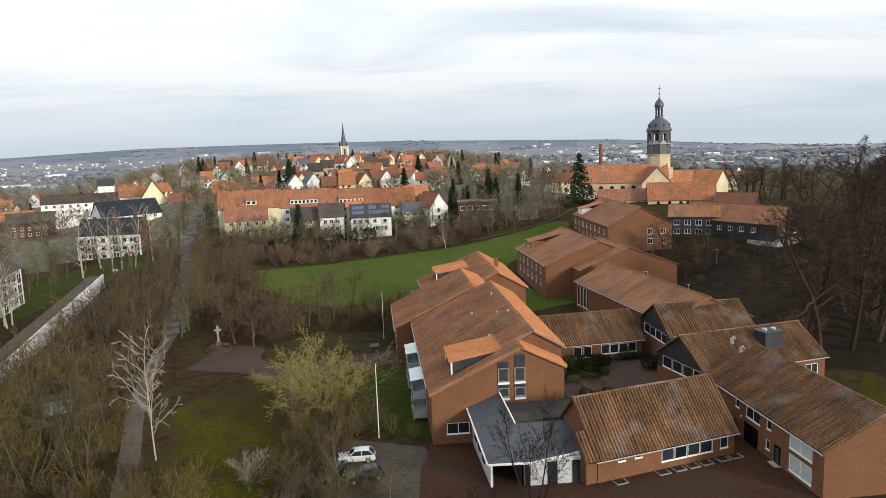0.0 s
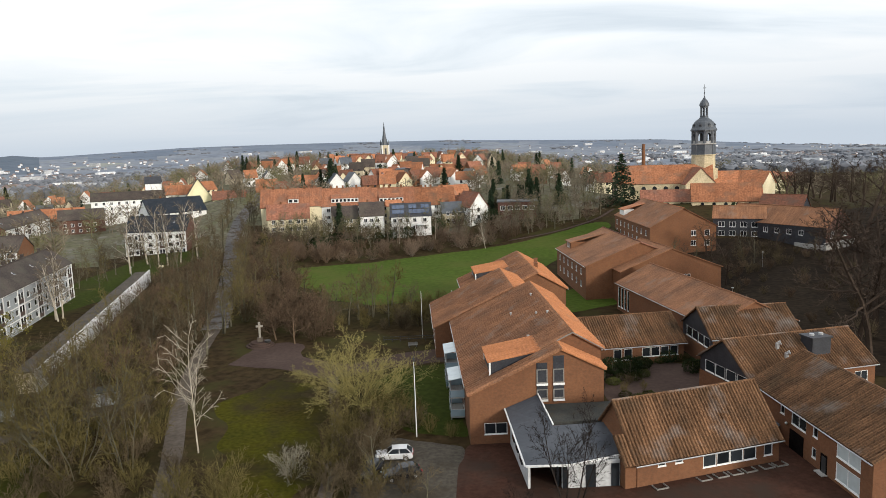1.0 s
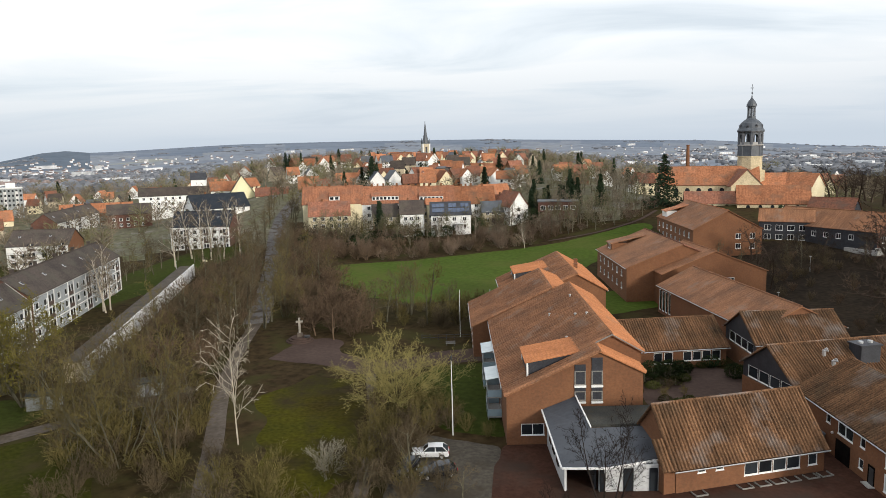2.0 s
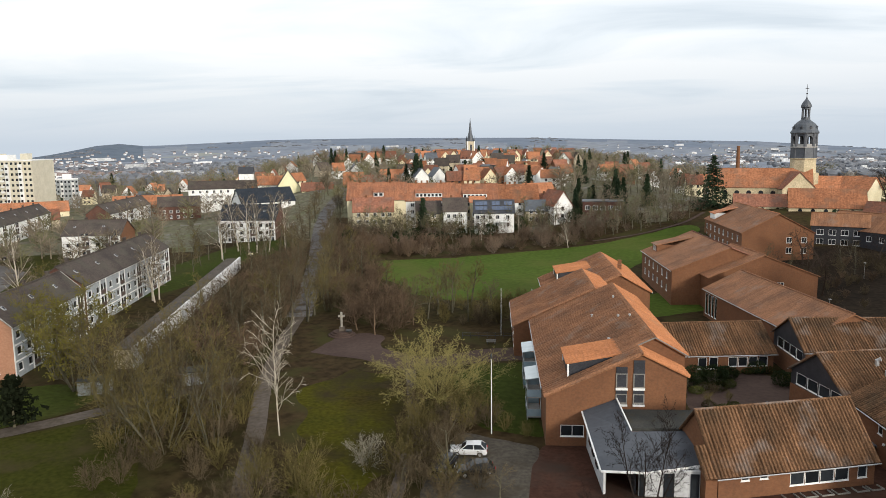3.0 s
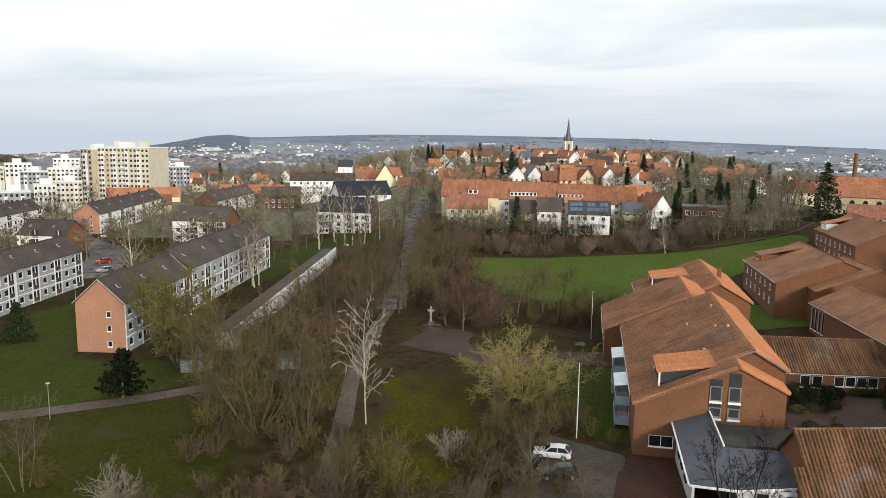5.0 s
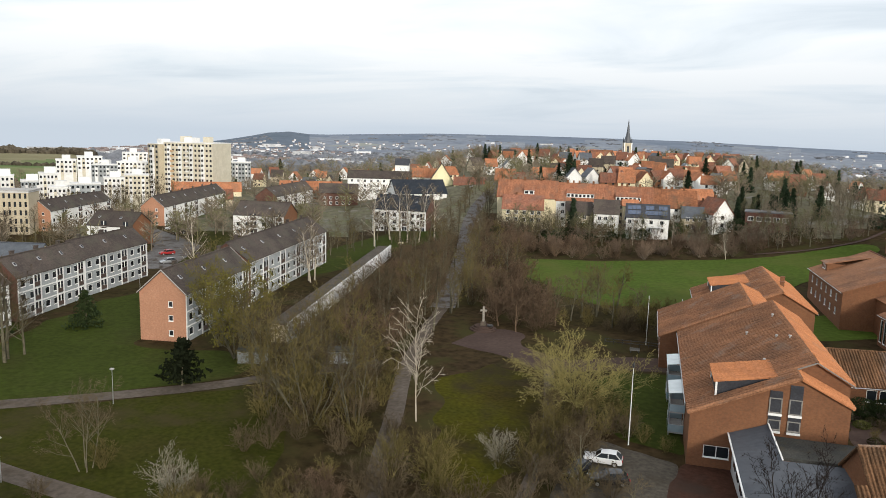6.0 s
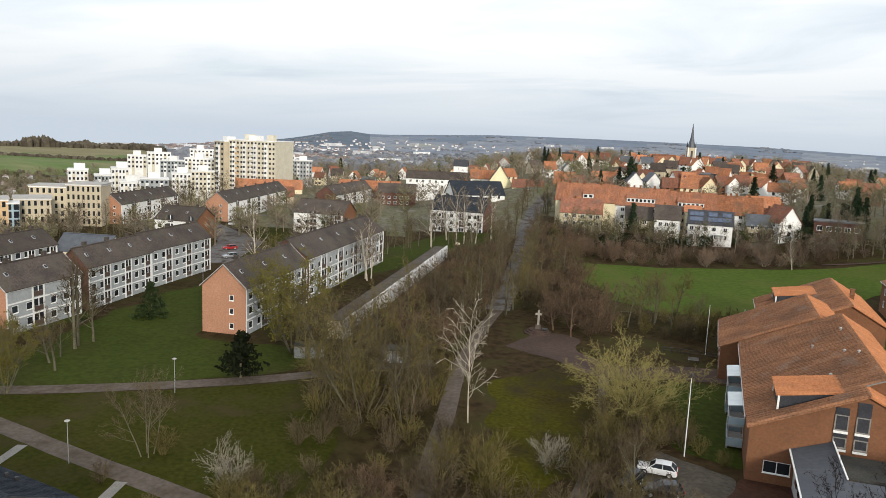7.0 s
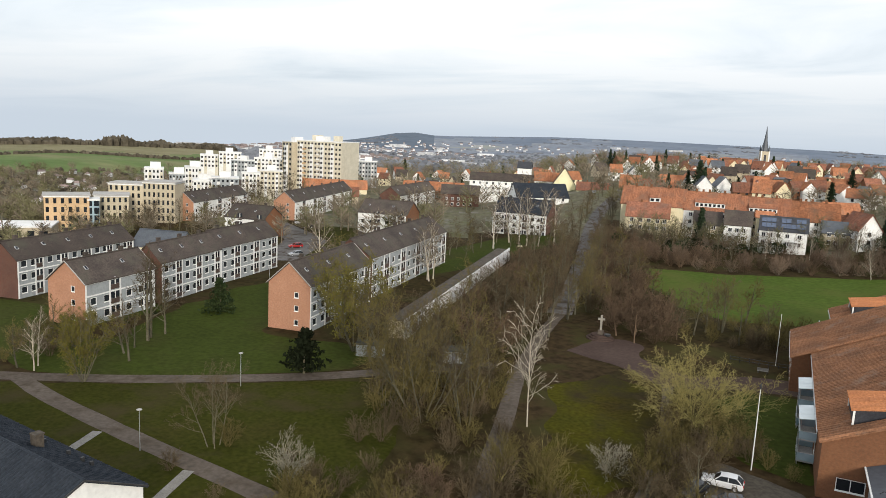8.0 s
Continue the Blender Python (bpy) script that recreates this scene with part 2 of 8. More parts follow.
M["dark_metal"] = material("dark_painted_steel", [(0.03, 0.03, 0.032), (0.05, 0.05, 0.05)], scale=1.5, fine=12, rough=0.5, grain=0.1)
M["glass"] = material("window_glass", [(0.014, 0.017, 0.021), (0.03, 0.035, 0.04)], scale=0.2, fine=1, rough=0.08, spec=0.3, grain=0.1, vary=0.4)
M["glass_pale"] = material("blind_behind_glass", [(0.42, 0.47, 0.48), (0.55, 0.60, 0.60)], scale=0.3, fine=1, rough=0.15, spec=0.6, grain=0.06)
M["glass_blue"] = material("balcony_glass", [(0.22, 0.31, 0.36), (0.34, 0.43, 0.48)], scale=0.4, fine=1, rough=0.15, spec=0.6, grain=0.06)
M["solar"] = material("solar_cells", [(0.05, 0.07, 0.12), (0.09, 0.12, 0.18)], scale=0.4, fine=2, rough=0.15, spec=0.7, grain=0.1)
M["litter"] = material("winter_ground", [(0.031, 0.0205, 0.0105), (0.041, 0.028, 0.0135), (0.032, 0.0265, 0.0095)], scale=0.035, fine=0.7, spec=0.04, rough=0.95,
                       grain=0.4, patch=(0.043, 0.039, 0.014), patch_scale=0.1, patch_at=(0.48, 0.62))
M["lawn"] = material("olive_winter_lawn", [(0.02831, 0.02924, 0.00476), (0.0338, 0.03655, 0.00595), (0.04089, 0.03736, 0.008925)], scale=0.07, fine=1.6, spec=0.04, rough=0.95,
                     grain=0.25, patch=(0.05, 0.04, 0.018), patch_scale=0.09, patch_at=(0.52, 0.72), bump=0.3, bump_scale=6)
M["moss_lawn"] = material("mossy_lawn", [(0.04, 0.04, 0.0055), (0.054, 0.05, 0.0055), (0.038, 0.029, 0.0065)], scale=0.09, fine=1.6, spec=0.04, rough=0.95, grain=0.3,
                          patch=(0.034, 0.026, 0.012), patch_scale=0.1, patch_at=(0.48, 0.66), bump=0.3, bump_scale=6)
M["meadow"] = material("green_meadow", [(0.052, 0.08, 0.013), (0.062, 0.094, 0.016)], scale=0.03, fine=0.8, spec=0.04, rough=0.95, grain=0.2,
                       patch=(0.078, 0.09, 0.022), patch_scale=0.05, patch_at=(0.48, 0.72), bump=0.2, bump_scale=4)
M["field"] = material("pale_green_field", [(0.085, 0.135, 0.045), (0.125, 0.165, 0.065), (0.19, 0.175, 0.1)], scale=0.006, fine=0.05, spec=0.04, rough=0.95, grain=0.12, stretch=(1, 2.5, 1))
M["path"] = material("grey_brown_path", [(0.092, 0.076, 0.062), (0.122, 0.102, 0.085)], scale=0.15, fine=1.5, spec=0.04, rough=0.95, grain=0.2, patch=(0.07, 0.055, 0.04), patch_scale=0.3, patch_at=(0.52, 0.7))
M["plaza"] = material("reddish_gravel", [(0.06347, 0.04389, 0.03708), (0.08359, 0.05903, 0.04995)], scale=0.12, fine=1.5, spec=0.04, rough=0.95, grain=0.12)
M["asphalt"] = material("grey_asphalt", [(0.1, 0.094, 0.092), (0.14, 0.133, 0.13)], scale=0.08, fine=1.5, spec=0.1, rough=0.9, grain=0.2,
                        patch=(0.055, 0.042, 0.03), patch_scale=0.35, patch_at=(0.5, 0.62))
M["gravel"] = material("grey_gravel", [(0.06, 0.053, 0.043), (0.08, 0.071, 0.058)], scale=0.2, fine=2, spec=0.04, rough=0.95, grain=0.25, patch=(0.055, 0.046, 0.034), patch_scale=0.2, patch_at=(0.5, 0.68))
M["clinker"] = material("dark_red_clinker_paving", [(0.046, 0.0215, 0.0145), (0.062, 0.029, 0.0195)], scale=0.12, fine=2, spec=0.08, rough=0.85, grain=0.25,
                        patch=(0.044, 0.029, 0.022), patch_scale=0.15, patch_at=(0.48, 0.66))
M["bark"] = material("grey_brown_bark", [(0.078, 0.07, 0.047), (0.125, 0.115, 0.08)], scale=1.2, fine=9, spec=0.04, rough=0.95, grain=0.3, vary=0.2)
M["twig"] = material("grey_brown_twigs", [(0.074, 0.057, 0.034), (0.112, 0.086, 0.052)], scale=0.4, fine=3, spec=0.04, rough=0.95, grain=0.2, vary=0.25)
M["twig_red"] = material("red_brown_twigs", [(0.092, 0.063, 0.042), (0.132, 0.092, 0.06)], scale=0.4, fine=3, spec=0.04, rough=0.95, grain=0.2, vary=0.25)
M["twig_olive"] = material("olive_twigs", [(0.092, 0.0747, 0.0289), (0.1334, 0.1098, 0.0425)], scale=0.4, fine=3, spec=0.04, rough=0.95, grain=0.2, vary=0.2)
M["twig_yellow"] = material("yellow_green_twigs", [(0.195, 0.168, 0.064), (0.27, 0.232, 0.09)], scale=0.4, fine=3, spec=0.04, rough=0.95, grain=0.2)
M["twig_dark"] = material("dark_wet_twigs", [(0.042, 0.031, 0.024), (0.064, 0.047, 0.036)], scale=0.4, fine=3, spec=0.04, rough=0.95, grain=0.2, vary=0.3)
M["twig_black"] = material("black_wet_twigs", [(0.018, 0.014, 0.012), (0.03, 0.023, 0.02)], scale=0.4, fine=3, spec=0.04, rough=0.95, grain=0.2)
M["twig_pale"] = material("pale_blossom_twigs", [(0.17, 0.155, 0.115), (0.23, 0.21, 0.165)], scale=0.4, fine=3, spec=0.04, rough=0.95, grain=0.2)
M["birch"] = material("white_birch_bark", [(0.34, 0.3, 0.235), (0.47, 0.42, 0.34)], scale=1.0, fine=5, rough=0.8, grain=0.2, patch=(0.09, 0.075, 0.065), patch_scale=1.6, patch_at=(0.6, 0.66))
M["needle"] = material("dark_fir_needles", [(0.02, 0.034, 0.02), (0.04, 0.058, 0.03)], scale=0.5, fine=4, spec=0.04, rough=0.9, grain=0.3, vary=0.3)
M["bed_leaf"] = material("olive_bed_leaves", [(0.035, 0.042, 0.014), (0.065, 0.066, 0.022)], scale=0.6, fine=4, spec=0.04, rough=0.85, grain=0.3, vary=0.3)
M["yew_needle"] = material("black_green_yew", [(0.008, 0.011, 0.006), (0.016, 0.02, 0.01)], scale=0.6, fine=4, spec=0.02, rough=0.95, grain=0.3, vary=0.2)
M["evergreen"] = material("dark_evergreen_leaves", [(0.018, 0.03, 0.013), (0.04, 0.055, 0.022)], scale=0.6, fine=4, spec=0.04, rough=0.8, grain=0.3, vary=0.3)
M["mistletoe"] = material("yellow_green_mistletoe", [(0.1, 0.092, 0.02), (0.15, 0.132, 0.028)], scale=0.6, fine=4, spec=0.04, rough=0.85, grain=0.3, vary=0.2)
M["birch_haze"] = material("grey_birch_twigs", [(0.115, 0.092, 0.066), (0.165, 0.134, 0.098)], scale=0.6, fine=4, spec=0.04, rough=0.9, grain=0.2)
# Twigs of the farther trees, made paler to paint haze into their colour.
M["twig_far"] = material("haze_paled_grey_twigs", [(0.145, 0.12, 0.088), (0.21, 0.176, 0.13)], scale=0.05, fine=0.5, spec=0.04, rough=0.95, grain=0.2, vary=0.3, island=True)
M["twig_far_olive"] = material("haze_paled_olive_twigs", [(0.115, 0.11, 0.06), (0.165, 0.152, 0.085)], scale=0.05, fine=0.5, spec=0.04, rough=0.95, grain=0.2, vary=0.3, island=True)
M["gardens"] = material("town_gardens", [(0.1, 0.098, 0.06), (0.135, 0.125, 0.088), (0.105, 0.112, 0.055)], scale=0.05, fine=0.5, spec=0.04, rough=0.95, grain=0.3,
                        patch=(0.19, 0.18, 0.165), patch_scale=0.06, patch_at=(0.56, 0.66))
# Distant land: the haze over it is painted into paler, bluer base colours.
M["far_land"] = material("haze_tinted_plain", [(0.16, 0.185, 0.228), (0.205, 0.228, 0.268), (0.225, 0.242, 0.262)], scale=0.004, fine=0.03, spec=0.04, rough=0.95, grain=0.18,
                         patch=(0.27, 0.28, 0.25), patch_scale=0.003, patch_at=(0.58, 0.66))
M["far_hill"] = material("haze_tinted_wooded_hill", [(0.1, 0.128, 0.165), (0.13, 0.155, 0.19)], scale=0.004, fine=0.03, spec=0.04, rough=0.95, grain=0.15)
M["far_ridge"] = material("haze_tinted_wooded_ridge", [(0.135, 0.165, 0.215), (0.18, 0.21, 0.255)], scale=0.003, fine=0.02, spec=0.04, rough=0.95, grain=0.12)
# Hedge twigs likewise lightened for haze.
M["twig_hedge"] = material("haze_paled_hedge_twigs", [(0.12, 0.086, 0.062), (0.17, 0.124, 0.09)], scale=0.4, fine=3, spec=0.04, rough=0.95, grain=0.2, vary=0.25)
# Woods coloured blue-grey to paint in the haze before them.
M["far_wood"] = material("haze_tinted_leafless_woods", [(0.125, 0.133, 0.15), (0.185, 0.195, 0.215)], scale=0.01, fine=0.08, spec=0.04, rough=0.95, grain=0.3, vary=0.25, island=True)
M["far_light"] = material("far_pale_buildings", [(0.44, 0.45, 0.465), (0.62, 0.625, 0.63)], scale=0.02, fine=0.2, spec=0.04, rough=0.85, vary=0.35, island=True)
# Roof red greyed down, haze included in the colour.
M["far_red"] = material("haze_greyed_tiled_roofs", [(0.17, 0.14, 0.135), (0.24, 0.19, 0.175)], scale=0.02, fine=0.2, spec=0.04, rough=0.85, vary=0.25, island=True)
M["far_brown"] = material("brown_leafless_wood", [(0.06, 0.052, 0.038), (0.10, 0.086, 0.064)], scale=0.02, fine=0.3, spec=0.04, rough=0.95, grain=0.25, vary=0.3, island=True)
M["ploughed"] = material("pale_winter_stubble", [(0.17, 0.155, 0.085), (0.22, 0.20, 0.12)], scale=0.008, fine=0.05, spec=0.04, rough=0.95, grain=0.12, stretch=(1, 2.5, 1))
M["stone_grey"] = material("grey_sandstone", [(0.20, 0.185, 0.155), (0.30, 0.275, 0.235)], scale=1.2, fine=8, rough=0.9, grain=0.25)
M["birch_twig"] = material("pale_birch_twigs", [(0.21, 0.18, 0.135), (0.29, 0.25, 0.19)], scale=0.6, fine=4, spec=0.04, rough=0.9, grain=0.2)
M["car_white"] = material("white_car_paint", [(0.6, 0.61, 0.63), (0.66, 0.67, 0.68)], scale=0.3, fine=2, rough=0.2, spec=0.6, grain=0.03)
M["car_black"] = material("black_car_paint", [(0.012, 0.012, 0.014), (0.02, 0.02, 0.023)], scale=0.3, fine=2, rough=0.15, spec=0.6, grain=0.03)
M["car_red"] = material("red_car_paint", [(0.30, 0.02, 0.02), (0.36, 0.03, 0.03)], scale=0.3, fine=2, rough=0.2, spec=0.6, grain=0.03)
M["car_silver"] = material("silver_car_paint", [(0.42, 0.44, 0.47), (0.5, 0.52, 0.54)], scale=0.3, fine=2, rough=0.25, metal=0.5, spec=0.6, grain=0.03)
M["rubber"] = material("black_rubber", [(0.015, 0.015, 0.015), (0.025, 0.025, 0.025)], scale=2, fine=10, rough=0.9)
M["steel_pole"] = material("white_painted_pole", [(0.62, 0.62, 0.6), (0.72, 0.72, 0.7)], scale=1, fine=6, rough=0.5, grain=0.08)
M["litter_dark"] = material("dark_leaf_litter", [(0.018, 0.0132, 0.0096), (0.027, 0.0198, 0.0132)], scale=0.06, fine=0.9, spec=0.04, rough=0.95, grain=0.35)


# ---- mesh helpers ----
def mesh_of(name, verts, faces, mat):
    me = bpy.data.meshes.new(name)
    me.from_pydata([tuple(v) for v in verts], [], [tuple(f) for f in faces])
    me.materials.append(mat)
    return me


def child(name, me, parent, label="", at=None):
    ob = new(name, me)
    ob.parent = parent
    if at is not None:
        ob.matrix_basis = at
    if label:
        ob["label"] = label
    return ob


def part(name, geo, mat, parent, label="", at=None):
    return child(name, mesh_of(name, geo[0], geo[1], mat), parent, label, at)


def thing(name, m, label, category, group="", kind=""):
    ob = new(name)
    ob.matrix_basis = m
    ob.empty_display_size = 0.5
    return tagged(ob, label, category, group, kind)


def box(x0, y0, z0, x1, y1, z1, bev=0.0):
    """A box, with its upright edges and top edges chamfered by bev."""
    if not bev:
        v = [(x, y, z) for z in (z0, z1) for x, y in ((x0, y0), (x1, y0), (x1, y1), (x0, y1))]
        return v, [(3, 2, 1, 0), (4, 5, 6, 7), (0, 1, 5, 4), (1, 2, 6, 5), (2, 3, 7, 6), (3, 0, 4, 7)]
    ring = [(x0 + bev, y0), (x1 - bev, y0), (x1, y0 + bev), (x1, y1 - bev), (x1 - bev, y1), (x0 + bev, y1), (x0, y1 - bev), (x0, y0 + bev)]
    cx, cy = (x0 + x1) / 2, (y0 + y1) / 2
    sx, sy = 1 - 2 * bev / (x1 - x0), 1 - 2 * bev / (y1 - y0)
    v = [(x, y, z0) for x, y in ring] + [(x, y, z1 - bev) for x, y in ring] + [(cx + (x - cx) * sx, cy + (y - cy) * sy, z1) for x, y in ring]
    f = [tuple(range(7, -1, -1)), tuple(range(16, 24))]
    for k in range(8):
        j = (k + 1) % 8
        f += [(k, j, 8 + j, 8 + k), (8 + k, 8 + j, 16 + j, 16 + k)]
    return v, f


def join(*geos):
    v, f = [], []
    for gv, gf in geos:
        o = len(v)
        v += list(gv)
        f += [tuple(i + o for i in q) for q in gf]
    return v, f


def lathe(profile, sides=12, turn=0.0, caps=True):
    """A turned body from (radius, height) pairs."""
    v, f = [], []
    for r, z in profile:
        for k in range(sides):
            a = 2 * math.pi * k / sides + turn
            v.append((r * math.cos(a), r * math.sin(a), z))
    for i in range(len(profile) - 1):
        for k in range(sides):
            j = (k + 1) % sides
            f.append((i * sides + k, i * sides + j, (i + 1) * sides + j, (i + 1) * sides + k))
    if caps:
        f.append(tuple(range(sides - 1, -1, -1)))
        f.append(tuple((len(profile) - 1) * sides + k for k in range(sides)))
    return v, f


def tube(points, radii, sides=5):
    v, f = [], []
    n = len(points)
    for i, (p, r) in enumerate(zip(points, radii)):
        d = (Vector(points[min(i + 1, n - 1)]) - Vector(points[max(i - 1, 0)])).normalized()
        a = d.orthogonal().normalized()
        b = d.cross(a)
        for k in range(sides):
            t = 2 * math.pi * k / sides
            v.append(tuple(Vector(p) + r * (math.cos(t) * a + math.sin(t) * b)))
    for i in range(n - 1):
        for k in range(sides):
            j = (k + 1) % sides
            f.append((i * sides + k, i * sides + j, (i + 1) * sides + j, (i + 1) * sides + k))
    f.append(tuple(range(sides - 1, -1, -1)))
    f.append(tuple((n - 1) * sides + k for k in range(sides)))
    return v, f


# ---- the lie of the land ----
def smooth(a, b, x):
    t = min(1.0, max(0.0, (x - a) / (b - a)))
    return t * t * (3 - 2 * t)


SKYLINE = [(-180, -2.1), (-62, -2.1), (-50, -1.8), (-45, -1.5), (-38.6, -0.85), (-36.7, -0.55), (-34.6, -0.1), (-33.2, 0.05), (-31.2, -0.16), (-22, 0.2), (-15.6, 0.23), (-9, 0.2), (-2.8, 0.14),
           (4.5, -0.08), (13.6, -0.32), (21, -0.85), (28.6, -1.15), (180, -1.6)]
SKY_X, SKY_Y = [p[0] for p in SKYLINE], [p[1] for p in SKYLINE]


def ground(x, y):
    d, az = math.hypot(x, y), math.degrees(math.atan2(x, y))
    z = 14.5 * math.exp(-((x - 92) ** 2 + (y - 300) ** 2) / (2 * 56.0 ** 2))                       # church knoll
    z += 14.0 * smooth(240, 400, d) * smooth(-29, -18, az) * (1 - smooth(3, 13, az)) * (1 - smooth(800, 1150, d))  # old town
    z += 6.5 * smooth(420, 570, d) * smooth(-26, -14, az) * (1 - smooth(-1, 5, az)) * (1 - smooth(700, 1000, d))
    z -= 11.0 * smooth(300, 430, d) * (1 - smooth(-47, -38, az))                                     # estate falls away
    z -= 25.0 * smooth(820, 1200, d) * smooth(-46, -38, az)
    z += (10.0 * smooth(640, 760, d) - 14.0 * smooth(1190, 1300, d)) * (1 - smooth(-48.5, -44, az)) - 3.0 * smooth(-57, -62, az) * smooth(640, 760, d)
    far = 38 + d * math.tan(radians(float(np.interp(az, SKY_X, SKY_Y))))
    z = min(z, far - 6) if d > 1250 else z
    return z + (far - z) * smooth(2400, 4500, d)


def build_ground():
    rings = [0, 4, 8]
    while rings[-1] < 4850:
        r = rings[-1]
        rings.append(r + (5 if r < 420 else r * 0.035))
    n, v, f = 240, [], []
    for r in rings:
        for k in range(n):
            a = 2 * math.pi * k / n
            x, y = r * math.sin(a), r * math.cos(a)
            v.append((x, y, ground(x, y)))
    for i in range(len(rings) - 1):
        for k in range(n):
            j = (k + 1) % n
            f.append((i * n + k, (i + 1) * n + k, (i + 1) * n + j, i * n + j))
    me = mesh_of("ground", v, f, M["litter"])
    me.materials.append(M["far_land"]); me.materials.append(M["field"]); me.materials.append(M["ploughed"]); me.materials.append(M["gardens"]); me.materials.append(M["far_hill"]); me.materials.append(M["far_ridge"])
    # The outer rings take the far materials, with haze in their colour.
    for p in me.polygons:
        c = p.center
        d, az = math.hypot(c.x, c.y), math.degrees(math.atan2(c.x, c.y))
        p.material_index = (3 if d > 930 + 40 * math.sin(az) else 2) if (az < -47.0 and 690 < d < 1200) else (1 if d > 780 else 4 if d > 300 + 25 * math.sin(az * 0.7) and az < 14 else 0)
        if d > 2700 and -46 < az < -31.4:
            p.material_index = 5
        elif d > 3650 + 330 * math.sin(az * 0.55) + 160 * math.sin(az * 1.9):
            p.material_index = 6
        p.use_smooth = True
    return tagged(new("ground", me), "brown winter ground falling away to a wooded plain", "ground", kind="structure")


build_ground()


def inside(x, y, poly):
    hit, n = False, len(poly)
    for i in range(n):
        (x0, y0), (x1, y1) = poly[i], poly[(i + 1) % n]
        if (y0 > y) != (y1 > y) and x < (x1 - x0) * (y - y0) / (y1 - y0) + x0:
            hit = not hit
    return hit


def patch(name, poly, mat, lift, label, category, cell=0.0, wobble=0.0):
    """A sheet of ground cover over a polygon of the plan; with a cell size it is cut fine and follows the land."""
    if cell:
        xs, ys = [p[0] for p in poly], [p[1] for p in poly]
        idx, v, f = {}, [], []

        def vert(i, j):
            if (i, j) not in idx:
                idx[i, j] = len(v)
                x, y = i * cell, j * cell
                w = noise.noise((x * 0.3, y * 0.3, 0)) * cell * 0.4
                v.append((x + w, y - w, ground(x, y) + lift))
            return idx[i, j]
        for i in range(int(min(xs) / cell) - 2, int(max(xs) / cell) + 2):
            for j in range(int(min(ys) / cell) - 2, int(max(ys) / cell) + 2):
                x, y = (i + 0.5) * cell, (j + 0.5) * cell
                k = wobble * noise.noise((x * 0.12, y * 0.12, 3))
                if inside(x + k, y + k, poly):
                    f.append((vert(i, j), vert(i + 1, j), vert(i + 1, j + 1), vert(i, j + 1)))
        edge = collections.Counter(tuple(sorted(e)) for q in f for e in zip(q, q[1:] + q[:1]))
        near = collections.defaultdict(list)
        for (a, b), k in edge.items():
            if k == 1:
                near[a].append(b); near[b].append(a)
        for _ in range(5):      # round off the outline
            moved_to = {a: [(v[a][k] + sum(v[b][k] for b in bs) / len(bs)) / 2 for k in (0, 1)] for a, bs in near.items()}
            for a, (x, y) in moved_to.items():
                v[a] = (x, y, ground(x, y) + lift)
        me = mesh_of(name, v, f, mat)
    else:
        me = mesh_of(name, [(x, y, ground(x, y) + lift) for x, y in poly], [tuple(range(len(poly)))], mat)
    return tagged(new(name, me), label, category, kind="structure")


def ribbon(name, pts, width, mat, lift, label, category):
    """A path along a line of the plan."""
    fine = []
    for (x0, y0), (x1, y1) in zip(pts, pts[1:]):
        n = max(2, int(math.hypot(x1 - x0, y1 - y0) / 3))
        fine += [(x0 + (x1 - x0) * k / n, y0 + (y1 - y0) * k / n) for k in range(n)]
    fine.append(pts[-1])
    for _ in range(4):
        fine = [fine[0]] + [tuple((a[k] + 2 * b[k] + c[k]) / 4 for k in (0, 1)) for a, b, c in zip(fine, fine[1:], fine[2:])] + [fine[-1]]
    v, f = [], []
    for i, p in enumerate(fine):
        a, b = fine[max(0, i - 1)], fine[min(len(fine) - 1, i + 1)]
        d = Vector((b[0] - a[0], b[1] - a[1])).normalized()
        w = width / 2 * (1 + 0.12 * noise.noise((p[0] * 0.2, p[1] * 0.2, 1)))
        for s in (-1, 1):
            x, y = p[0] - s * d.y * w, p[1] + s * d.x * w
            v.append((x, y, ground(x, y) + lift))
    f = [(2 * i, 2 * i + 2, 2 * i + 3, 2 * i + 1) for i in range(len(fine) - 1)]
    me = mesh_of(name, v, f, mat)
    me.update()
    if me.polygons[0].normal.z < 0:
        me.flip_normals()
    return tagged(new(name, me), label, category, kind="structure")


patch("meadow", [(-61, 225), (-39, 230), (-11.4, 240), (12.1, 247), (25.5, 254), (41, 264), (47, 258), (40, 246), (29, 228), (14, 202), (-2, 200), (-6, 182), (-14, 172),
                 (-26, 170), (-38, 177), (-49, 196), (-57, 214)], M["meadow"], 0.12, "bright green mown meadow behind the brick home", "meadow", 1.5, 3)
patch("lawn", [(-99, 59), (-92, 64), (-79, 74.5), (-69, 84), (-62, 89), (-55, 86), (-47, 70), (-43, 52), (-40, 30), (-80, 20), (-110, 40), (-112, 50)], M["lawn"], 0.03,
      "olive winter lawn with worn patches", "lawn", 1.0, 2)
patch("lawn", [(-106, 59), (-92, 68.5), (-80, 79), (-71, 88), (-69, 96), (-78, 103), (-88, 97), (-97, 99), (-107, 140), (-131, 146), (-121, 100), (-112, 78), (-125, 66)],
      M["park_lawn"], 0.034, "green lawn between the apartment blocks", "lawn", 1.2, 3)
patch("moss_lawn", [(-39.5, 107), (-35, 92), (-31.5, 80), (-29.5, 71), (-20.5, 70), (-20, 76), (-21.5, 90), (-24.5, 104), (-27.5, 113), (-35, 116)], M["moss_lawn"], 0.03,
      "mossy yellow-green lawn between the park paths", "lawn", 0.8, 4)
